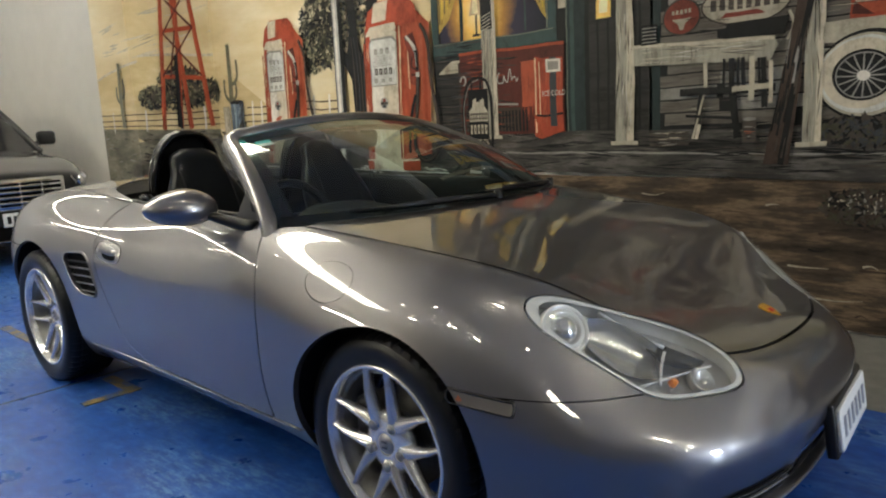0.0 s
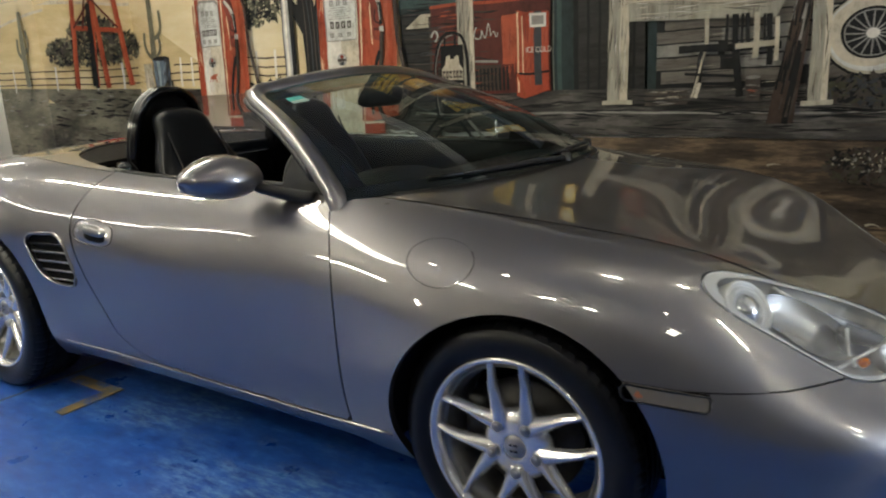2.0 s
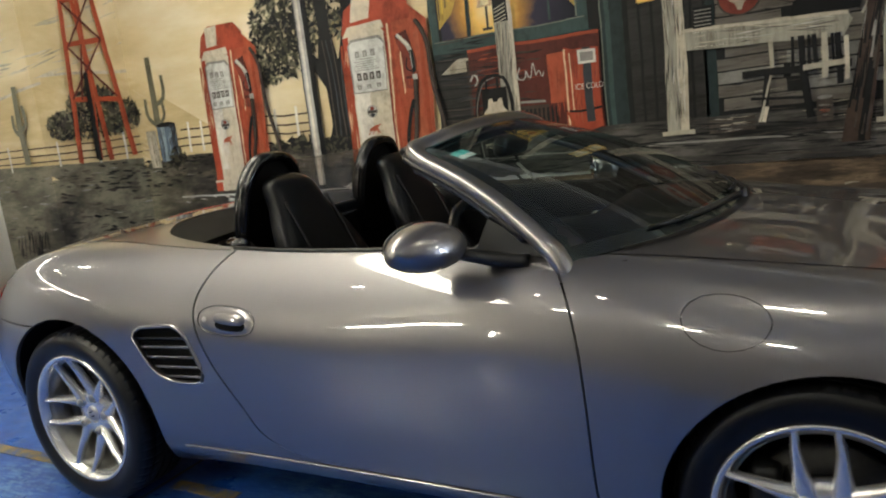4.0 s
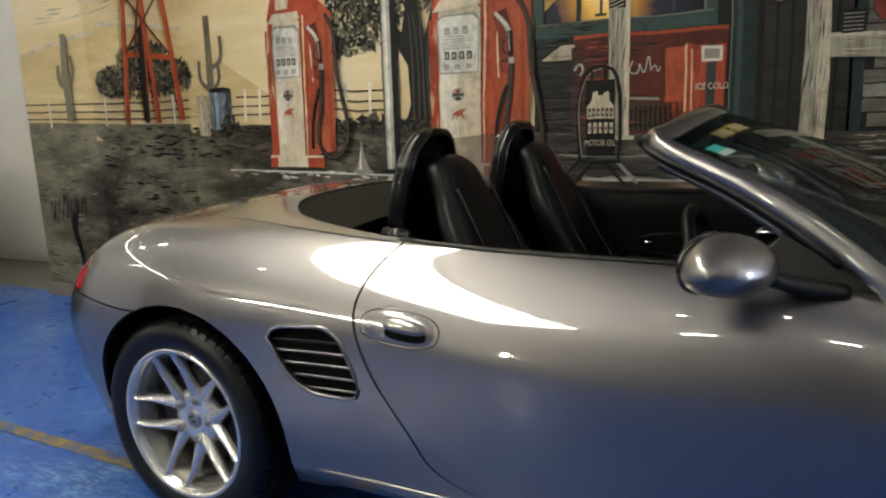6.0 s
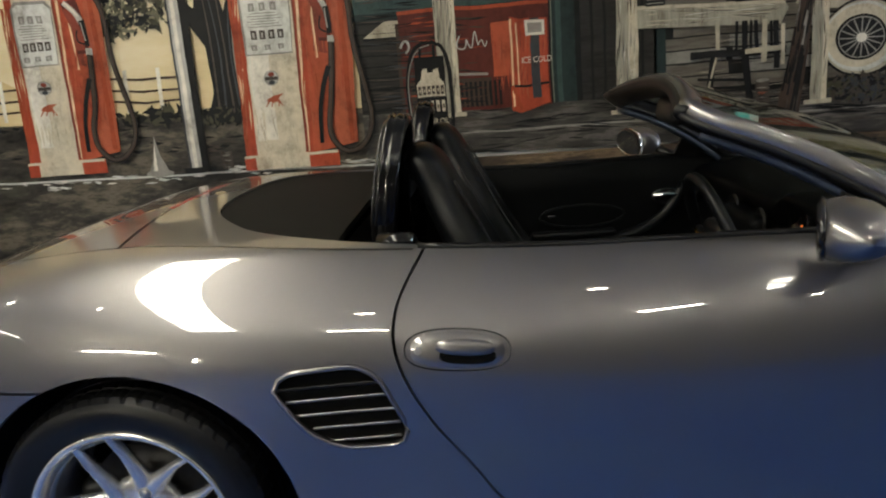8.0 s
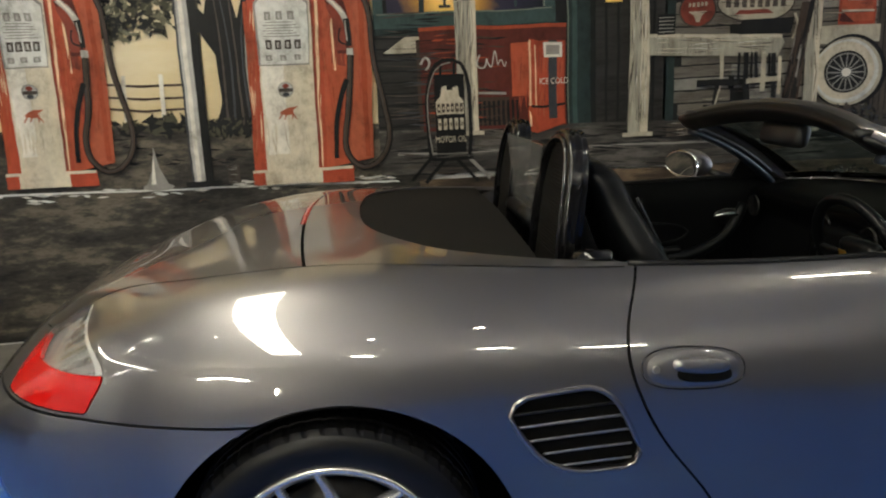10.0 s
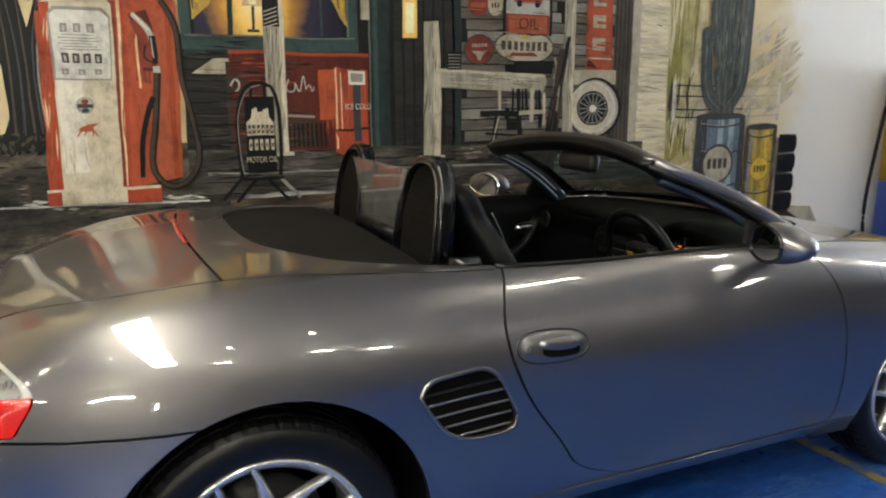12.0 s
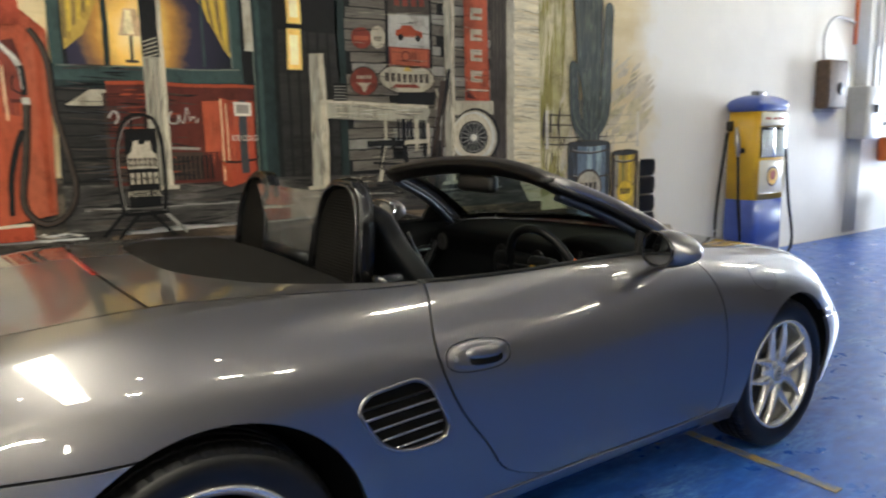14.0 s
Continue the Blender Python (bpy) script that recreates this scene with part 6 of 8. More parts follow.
def spoke_shape(w, face, s):
    """One blade of a pair: broad and webbed at the hub, drawn out to a narrow ridge at the rim."""
    e = -0.455 * w
    rows = []
    for i in range(15):
        u = i / 14
        r = 0.046 + 0.178 * u
        inner = s * (0.0135 + 0.0265 * min(1, u * 1.5) ** 0.8 - 0.006 * u)
        wide = 0.0335 * (1 - u) ** 1.7 + 0.0148 + 0.010 * max(0, u - 0.88) / 0.12
        mid, half = inner + s * wide * 0.42, wide * 0.62
        y = -face - 0.005 * math.sin(u * math.pi) + (e + 0.012 + face) * u ** 1.8
        deep = 0.034 - 0.012 * u
        crest = 0.0055
        ring = [(-half, 0.015), (-half * 0.82, 0.006), (-half * 0.22, -crest), (half * 0.22, -crest), (half * 0.82, 0.006), (half, 0.015), (half * 0.75, deep), (-half * 0.75, deep)]
        rows.append([(mid + a, y + b, r) for a, b in ring])
    return loft(rows, True, True)


def wheel(x, y, w, face, spin, side, hub=HUB, size=1.0):
    m = pose(x, y, hub, 0, 0, 0 if side < 0 else 180) @ pose(0, 0, 0, 0, spin, 0) @ Matrix.Diagonal((size, 1, size, 1))
    rim = mk("wheel", rim_shape(w, face), ALLOY, CAR, "silver five twin-spoke alloy wheel", True, m)
    mk("rim_barrel", lathe([(0.205, 0.40 * w), (0.222, 0.36 * w), (0.200, 0.30 * w), (0.193, 0.0), (0.196, -0.22 * w), (0.2035, -0.24 * w), (0.2045, -0.36 * w), (0.2085, -0.455 * w + 0.029)], 64), BARREL, rim)
    tyre = mk("tyre", tyre_shape(w), RUBBER, rim, "black road tyre with worn tread")
    per = len(tyre.data.polygons) // 216
    for q in tyre.data.polygons:
        q.use_smooth = not 5 <= q.index % per < per - 5
    for k in (-1, 1):
        first = mk("spoke", spoke_shape(w, face, k), ALLOY, rim)
        for q in range(1, 5):
            other = new("spoke", first.data)
            other.parent = rim
            other.matrix_basis = pose(0, 0, 0, 0, q * 72, 0)
    cap = mk("hub_cap", lathe([(0.0, -face - 0.0045), (0.02, -face - 0.004), (0.028, -face - 0.001), (0.029, -face + 0.004)], 28), STEEL, rim)
    for i in range(4):
        mk("emblem", xf(pose(0, -face - 0.006, 0, 0, 0, 0), rbox(0.008 + 0.004 * (i % 2), 0.002, 0.006, 0.001, (0.006 * (i % 2 * 2 - 1), 0, 0.008 * (i // 2 * 2 - 1)))), GLOSS_BLACK, rim)
    for i in range(5):
        a = radians(36 + 72 * i)
        mk("wheel_nut", lathe([(0.0, -face - 0.0125), (0.0055, -face - 0.013), (0.0085, -face - 0.012), (0.009, -face - 0.004)], 6,
                              pose(0.0645 * math.sin(a), 0, 0.0645 * math.cos(a))), STEEL, rim)
        mk("nut_recess", lathe([(0.0, -face - 0.0098), (0.0128, -face - 0.0098), (0.0138, -face - 0.0088), (0.0142, -face + 0.01)], 16, pose(0.0645 * math.sin(a), 0, 0.0645 * math.cos(a))), STEEL, rim)
    mk("brake_disc", lathe([(0.06, -0.006), (0.15, -0.006), (0.15, 0.018), (0.06, 0.018)], 48), DISC, rim)
    mk("hub_carrier", lathe([(0.0, -0.02), (0.07, -0.018), (0.085, 0.0), (0.085, 0.09)], 32), BLACK_TRIM, rim)
    return rim


for s in (-1, 1):
    front = wheel(WB, s * 0.730, 0.205, 0.076, -5 if s < 0 else 40, s)
    rear = wheel(-1.198, s * 0.762, 0.250, 0.062, -18 if s < 0 else 60, s, 0.335, 1.05)
    for x, y, R, hz in ((WB + 0.018, s * 0.730, 0.358, HUB), (-1.180, s * 0.762, 0.398, 0.33)):
        cal = rbox(0.07, 0.10, 0.14, 0.02, (x - 0.14, y + s * 0.0, HUB + 0.03))
        mk("brake_caliper", cal, BLACK_TRIM, CAR)
        # liner of the wheel arch
        rows = []
        for i in range(25):
            a = radians(-8 + 196 * i / 24)
            c, d = math.cos(a), math.sin(a)
            at = BVH.ray_cast(Vector((x + R * c, 2, hz + R * d)), Vector((0, -1, 0)))[0]
            yo = min(0.865, (at.y if at else 0.76) - 0.014)
            rows.append([(x + R * c, s * yo, hz + R * d), (x + R * c, s * 0.56, hz + R * d), (x + 0.05 * c, s * 0.55, hz + 0.05 * d)])
        mk("arch_liner", loft(rows), DARK, CAR)
mk("floor_pan", rbox(3.4, 1.16, 0.04, 0.01, (-0.03, 0, 0.215)), DARK, CAR)

# headlamps
for s in (-1, 1):
    side = flip if s < 0 else (lambda vf: vf)
    lens_shell = SHELLS["headlamp"]
    lens = mk("headlamp", side((lens_shell.v, lens_shell.f)), CLEAR_GLASS, CAR, "clear faired headlamp cover")
    lens.visible_shadow = False
    rim_in = lens_shell.cut(lambda *q: headlamp(*q) - 0.006 - 0.05 * max(0.0, 1.78 - q[0]), -1).moved(-0.003)
    mk("lamp_rim", side((rim_in.v, rim_in.f)), PALE_RIM, lens)
    bowl = lens_shell.moved(-0.045)
    mk("housing", side((bowl.v, bowl.f)), HOUSING, lens)
    wall = lens_shell.flanged(0.05)
    nv = len(lens_shell.f)
    mk("lamp_wall", side((wall[0], wall[1][nv:])), PALE_RIM, lens)
    def seat_of(lx, ly, deep, tilt):
        h, n = top_of(lx, ly)
        aim = Vector((1, 0.25, 0.35)).normalized().lerp(n, tilt).normalized()
        return Matrix.Translation(h - n * deep) @ aim.to_track_quat("Y", "Z").to_matrix().to_4x4()
    # projector with its domed lens and stepped ring at the rear of the housing
    m = seat_of(1.692, 0.628, 0.016, 0.6)
    ring_ = mk("lamp_unit", side(lathe([(0.036, -0.012), (0.040, 0.002), (0.046, 0.004), (0.049, -0.004), (0.056, -0.002), (0.060, 0.006), (0.064, 0.0), (0.066, -0.03)], 40, m)), PALE_RIM, lens, "silver projector lamp in a pale stepped ring")
    mk("projector_lens", side(lathe([(0.0, 0.018), (0.014, 0.016), (0.028, 0.008), (0.036, -0.004), (0.037, -0.014)], 32, m)), REFLECTOR, ring_)
    # long trough of the main reflector, pale and open
    trough = []
    for i in range(13):
        u = i / 12
        cx, cy = 1.735 + 0.135 * u, 0.588 - 0.098 * u
        wide = 0.052 * math.sin(math.pi * (0.16 + 0.70 * u)) ** 0.6
        row = []
        for j in range(11):
            k = j / 5 - 1
            h, n = top_of(cx + k * wide * 0.60, cy + k * wide * 0.80)
            row.append(h - n * (0.012 + 0.030 * (1 - k * k)))
        trough.append(row)
    mk("main_reflector", side(loft(trough)), TROUGH, lens, "pale smooth main reflector trough")
    # dark pocket beside it, amber bulb and the clear front corner
    pocket = []
    for i in range(9):
        u = i / 8
        row = []
        for j in range(7):
            k = j / 6
            h, n = top_of(1.835 + 0.105 * u + 0.0 * k, 0.462 - 0.070 * u + 0.055 * k * math.sin(math.pi * (0.2 + 0.6 * u)))
            row.append(h - n * (0.016 + 0.012 * math.sin(math.pi * k)))
        pocket.append(row)
    mk("lamp_pocket", side(loft(pocket)), BLACK_TRIM, lens)
    mk("lamp_bulb", side(lathe([(0.0, 0.010), (0.008, 0.007), (0.011, -0.010)], 14, seat_of(1.912, 0.500, 0.018, 0.8))), AMBER, lens)
    m = seat_of(1.955, 0.435, 0.020, 0.7)
    mk("turn_reflector", side(lathe([(0.0, -0.012), (0.016, -0.009), (0.028, 0.002), (0.032, 0.0), (0.033, -0.02)], 24, m)), HOUSING, lens)
    for (ax, ay), (bx, by), r in (((1.862, 0.575), (1.955, 0.392), 0.0035), ((1.720, 0.520), (1.862, 0.452), 0.005), ((1.868, 0.462), (1.892, 0.535), 0.004)):
        pts = []
        for i in range(9):
            h, n = top_of(ax + (bx - ax) * i / 8, ay + (by - ay) * i / 8)
            pts.append(h - n * (0.014 + 0.008 * math.sin(math.pi * i / 8)))
        mk("lamp_divider", side(sweep(pts, r, 8)), PALE_RIM, lens)
    # side marker, tail lamp
    mark = SHELLS["marker"].moved(0.002)
    mk("side_marker", side(mark.flanged(0.008)), plain("marker_lens", (0.13, 0.115, 0.10), 0.2, coat=1.0), CAR, "clear side marker lens")
    amber = SHELLS["marker"].cut(lambda x, y, z: min(x - 1.506, 1.532 - x, z - 0.531 + (x - 1.49) * 0.095, 0.549 - (x - 1.49) * 0.095 - z), 1).moved(0.0035)
    mk("amber_bulb", side((amber.v, amber.f)), plain("dull_amber", (0.30, 0.10, 0.05), 0.2, coat=1.0), CAR)
    loop = [flank(x, 0.557 - (x - 1.49) * 0.095 - dz)[0] + flank(x, 0.557 - (x - 1.49) * 0.095 - dz)[1] * 0.003
            for x, dz in [(x, 0.002) for x in np.linspace(1.49, 1.645, 12)] + [(1.651, 0.010), (1.651, 0.026)] + [(x, 0.034) for x in np.linspace(1.645, 1.49, 12)] + [(1.481, 0.026), (1.481, 0.010)]]
    mk("marker_rim", side(sweep(loop, 0.0022, 6, True)), GLOSS_BLACK, CAR)
    tl = SHELLS["tail"]
    parting = lambda x, y, z: 0.785 + 0.07 * (x + 1.65) + 2.0 * max(0.0, -1.86 - x) - z
    red = tl.cut(parting, 1)
    clear = tl.cut(lambda *q: parting(*q) + 0.002, -1)
    body = mk("tail_lamp", side(tl.moved(-0.016).flanged(0.01)), HOUSING, CAR, "wraparound tail lamp with red and clear lenses")
    mk("red_lens", side(red.moved(0.001).flanged(0.012)), RED_LENS, body)
    cl = mk("clear_lens", side((lambda q: (q.v, q.f))(clear.moved(0.001))), CLEAR_GLASS, body)
    cl.visible_shadow = False
    edge = clear.cut(lambda x, y, z: tail_front(min(max(z, 0.68), 0.9)) - x - 0.016, -1).moved(-0.001)
    mk("lens_edge", side((edge.v, edge.f)), PALE_RIM, body)
    for k in range(9):
        xa = -1.672 - 0.0125 * k
        rib = clear.cut(lambda x, y, z: min(x - xa + 0.0066, xa - x, 0.858 + (x + 1.67) * 0.1 - z), 1)
        if rib.f:
            mk("reflector_rib", side(rib.moved(-0.005).flanged(0.006)), REFLECTOR, body)

# third brake lamp on the lid's edge
rows = []
for i in range(13):
    y = -0.24 + 0.48 * i / 12
    x = -1.287 + 0.05 * (y / 0.65) ** 2
    h, n = top_of(x, y)
    rows.append([(x + dx, y, h.z + dz) for dx, dz in ((-0.014, -0.008), (-0.011, 0.0005), (-0.004, 0.0025), (0.005, 0.0005), (0.008, -0.008))])
mk("brake_lamp", loft(rows), DIM_RED_LENS, CAR, "narrow red high brake lamp")

# side air intakes
for s in (-1, 1):
    side = flip if s < 0 else (lambda vf: vf)
    ring = []
    for i in range(40):
        a = 2 * math.pi * i / 40
        lo, hi = 0.0, 0.3
        for _ in range(18):
            mid = (lo + hi) / 2
            if vent(-0.665 + mid * math.cos(a), 0.9, 0.615 + mid * math.sin(a)) > 0:
                lo = mid
            else:
                hi = mid
        h, n = flank(-0.665 + lo * math.cos(a), 0.615 + lo * math.sin(a))
        ring.append(h + n * 0.001)
    frame_ob = mk("air_intake", side(sweep(ring, 0.006, 8, True)), PAINT, CAR, "slatted engine air intake behind the door")
    for q, zz in enumerate((0.555, 0.588, 0.621, 0.655, 0.685)):
        pts = []
        for i in range(25):
            x = -0.9 + 0.42 * i / 24
            z = zz + 0.02 * (x + 0.66) - 0.02
            if vent(x, 0.9, z) > -0.002:
                h, n = flank(x, z)
                pts.append((h, n))
        if len(pts) > 2:
            rows = [[h - n * 0.006 + Vector((0, 0, 0.003)), h - n * 0.004, h - n * 0.006 - Vector((0, 0, 0.0025)), h - n * 0.026 - Vector((0, 0, 0.014)), h - n * 0.026 - Vector((0, 0, 0.009))] for h, n in pts]
            mk("slat", side(loft(rows, True, True)), STEEL if q < 4 else BLACK_TRIM, frame_ob)
    # door handle: plate, raised dark pad for the shaded recess, grip and lock
    if True:
        def pad(cx, cz, rx, rz, lift, tilt, rings=5, n=28, dome=0.0, power=2.6):
            v, f = [], []
            for r in range(rings + 1):
                k = r / rings
                for i in range(n):
                    a = 2 * math.pi * i / n
                    c, d = math.cos(a), math.sin(a)
                    ux = math.copysign(abs(c) ** (2 / power), c) * rx * k
                    uz = math.copysign(abs(d) ** (2 / power), d) * rz * k
                    x, z = cx + ux * math.cos(tilt) - uz * math.sin(tilt), cz + ux * math.sin(tilt) + uz * math.cos(tilt)
                    h, nn = flank(x, z)
                    off = (lift + dome * math.sqrt(max(0, 1 - k * k))) if r < rings else -0.004
                    v.append(tuple(h + nn * off))
            for r in range(rings):
                for i in range(n):
                    a, b = r * n + i, r * n + (i + 1) % n
                    f.append((a, a + n, b + n, b) if r else (a, a + n, b + n))
            return v, f
        plate = mk("door_handle", side(pad(-0.413, 0.724, 0.112, 0.041, 0.003, -0.06, dome=0.003)), PAINT, near_door if s < 0 else far_door, "body-coloured oval door handle")
        mk("recess_shade", side(pad(-0.392, 0.712, 0.074, 0.021, 0.0066, -0.06)), DARK, plate)
        mk("grip", side(pad(-0.396, 0.729, 0.072, 0.0185, 0.0075, -0.08, dome=0.010)), PAINT, plate)
        mk("lock", side(pad(-0.497, 0.728, 0.010, 0.010, 0.0075, 0, power=2)), STEEL, plate)
        rim_line = []
        for i in range(36):
            a = 2 * math.pi * i / 36
            c, q = math.cos(a), math.sin(a)
            ux, uz = math.copysign(abs(c) ** 0.77, c) * 0.114, math.copysign(abs(q) ** 0.77, q) * 0.0425
            h, nn = flank(-0.413 + ux * math.cos(-0.06) - uz * math.sin(-0.06), 0.724 + ux * math.sin(-0.06) + uz * math.cos(-0.06))
            rim_line.append(h + nn * 0.0005)
        mk("handle_gap", side(sweep(rim_line, 0.0016, 6, True)), GLOSS_BLACK, plate)


    # thin bead added to give the bright highlight along the sill's top edge
    edge = [flank(x, 0.279)[0] + flank(x, 0.279)[1] * 0.0015 for x in np.linspace(-0.70, 0.86, 40)]
    mk("sill_glint_bead", side(sweep(edge, 0.0045, 8)), PAINT, CAR)


# windscreen
def screen(s, t, lift=0.0):
    """A point of the windscreen: s from -1 to 1 across, t from 0 at the foot to 1 at the header."""
    yb, yt = 0.738 * s, 0.555 * s
    foot = Vector((SCREEN_FOOT(abs(yb)), yb, 0.0))
    h, n = top_of(min(foot.x + 0.01, 1.2), foot.y)
    foot.z = h.z + 0.004
    head = Vector((0.235 - 0.065 * s * s, yt, 1.226 - 0.056 * s * s))
    p = foot.lerp(head, t)
    if t < 0:
        return foot + Vector((-0.03, -0.25 * s, -2.2)) * -t
    p += Vector((0.55, 0, 0.83)) * (0.030 * math.sin(math.pi * t) + lift)
    return p


NS, NT = 24, 14
glass = mk("windscreen", loft([[screen(-1 + 2 * i / NS, 0.87 * j / NT) for i in range(NS + 1)] for j in range(NT + 1)]), SCREEN_GLASS, CAR, "curved tinted windscreen")
glass.visible_shadow = False
band = mk("shade_band", loft([[screen(-1 + 2 * i / NS, 0.87 + 0.13 * j / 4) for i in range(NS + 1)] for j in range(5)]), BAND_GLASS, glass, "teal shade band along the windscreen top")
band.visible_shadow = False
path = [screen(-1, t) for t in np.linspace(-0.09, 0.93, 15)]
path += [screen(s, 1.0 - 0.0 * abs(s)) for s in np.linspace(-0.97, 0.97, 21)]
path += [screen(1, t) for t in np.linspace(0.93, -0.09, 15)]
path = smooth_path(path[::1], 70)


def frame_shape(path, wide, deep, shift):
    """A moulded frame: its section turns with the screen's edge."""
    rows, k = [], len(path)
    centre = Vector((0.5, 0, 1.0))
    for i, q in enumerate(path):
        q = Vector(q)
        d = (Vector(path[min(k - 1, i + 1)]) - Vector(path[max(0, i - 1)])).normalized()
        out = Vector((0.55, 0, 0.83))
        across = d.cross(out).normalized()
        out = across.cross(d).normalized()
        if out.dot(Vector((0.55, 0, 0.83))) < 0:
            out = -out
        if across.dot(q - Vector((0.45, 0, 1.0))) < 0:
            across = -across
        ring = []
        for j in range(14):
            a = 2 * math.pi * j / 14
            c, e = math.cos(a), math.sin(a)
            ring.append(q + across * (shift + wide * math.copysign(abs(c) ** 0.8, c)) + out * (-deep * 0.55 + deep * math.copysign(abs(e) ** 0.8, e)))
        rows.append(ring)
    return loft(rows, True, True)


mk("windscreen_frame", frame_shape(path, 0.031, 0.024, 0.013), PAINT, CAR, "grey painted windscreen frame")
inner_path = [Vector(q) + Vector((-0.022, 0, -0.020)) for q in path[8:62]]
mk("frame_lining", frame_shape(inner_path, 0.042, 0.013, 0.0), BLACK_TRIM, CAR, "black lining inside the windscreen frame")
# pillar lining: the blue reflection on its face is put into the base colour
PILLAR_SHEEN = grainy("blue_sheen_lining", (0.030, 0.040, 0.064), 0.33, scale=220, spread=0.25, bump=0.15, spec=0.5)
for s in (-1, 1):
    lining = smooth_path([screen(s, t) + Vector((-0.052, -0.030 * s, -0.030)) for t in np.linspace(0.10, 0.90, 9)], 24)
    mk("pillar_lining", frame_shape(lining, 0.030, 0.012, 0.0), PILLAR_SHEEN, CAR, "screen pillar lining with a blue reflection put into its colour")
head_path = [screen(s, 1.0) + Vector((-0.035, 0, -0.002)) for s in np.linspace(-1.0, 1.0, 24)]
mk("header_seal", sweep(head_path, 0.027, 12, squash=0.6), RUBBER, CAR, "black rubber roof seal on the header")
border = []
for s0, s1, t0, t1 in ((-1, 1, 0.0, 0.075), (-1, 1, 0.95, 1.0), (-1, -0.94, 0.075, 0.95), (0.94, 1, 0.075, 0.95)):
    border.append(loft([[screen(s0 + (s1 - s0) * i / 20, t0 + (t1 - t0) * j / 8, -0.003) for i in range(21)] for j in range(9)]))
mk("screen_border", join(*border), GLOSS_BLACK, CAR)
mk("sticker", loft([[screen(-0.90 + 0.09 * i / 3, 0.80 + 0.075 * j / 3, -0.005) for i in range(4)] for j in range(4)]), plain("teal_sticker", (0.10, 0.62, 0.60), 0.4), CAR, "small teal and white sticker on the windscreen")
mk("sticker_band", loft([[screen(-0.90 + 0.09 * i / 3, 0.80 + 0.03 * j / 3, -0.004) for i in range(4)] for j in range(4)]), WHITE_PLASTIC, CAR)
cowl = [[Vector((SCREEN_FOOT(abs(y)) + dx, y, top_of(SCREEN_FOOT(abs(y)) + dx, y)[0].z + dz)) for dx, dz in ((-0.03, 0.0), (-0.004, 0.004), (0.014, 0.003))] for y in np.linspace(-0.66, 0.66, 29)]
mk("cowl", loft(cowl), BLACK_TRIM, CAR, "black scuttle strip below the windscreen")
for y0, y1 in ((0.03, -0.46), (0.60, 0.10)):
    a = screen(y0 / 0.738, 0.015, 0.008)
    b = screen(y1 / 0.738, 0.045 if y1 < -0.3 else 0.06, 0.010)
    pts = [a.lerp(b, i / 10) + Vector((0.012, 0, 0.006)) * math.sin(math.pi * i / 10) for i in range(11)]
    w = mk("wiper", sweep(pts, lambda u: 0.0075 - 0.003 * u, 8), BLACK_TRIM, CAR, "black windscreen wiper")
    mk("wiper_blade", sweep([screen((y0 * 0.3 + y1 * 0.7 + (y1 - y0) * (i / 8 - 0.5) * 1.0) / 0.738, 0.03 + 0.03 * i / 8, 0.005) for i in range(9)], 0.005, 6), RUBBER, w)
    mk("pivot", lathe([(0, 0.03), (0.016, 0.028), (0.018, 0.0)], 14, Matrix.Translation(a - Vector((0, 0, 0.012))) @ pose(0, 0, 0, 90)), BLACK_TRIM, w)
m = Matrix.Translation((0.235, 0, 1.135)) @ pose(0, 0, 0, 0, 12, 0)
mk("rear_view_mirror", xf(m, rbox(0.05, 0.235, 0.075, 0.022, (0, 0, 0), 3)), BLACK_TRIM, CAR, "black interior mirror")
mk("mirror_stem", sweep([(0.25, 0, 1.15), (0.245, 0, 1.205)], 0.012, 8), BLACK_TRIM, CAR)

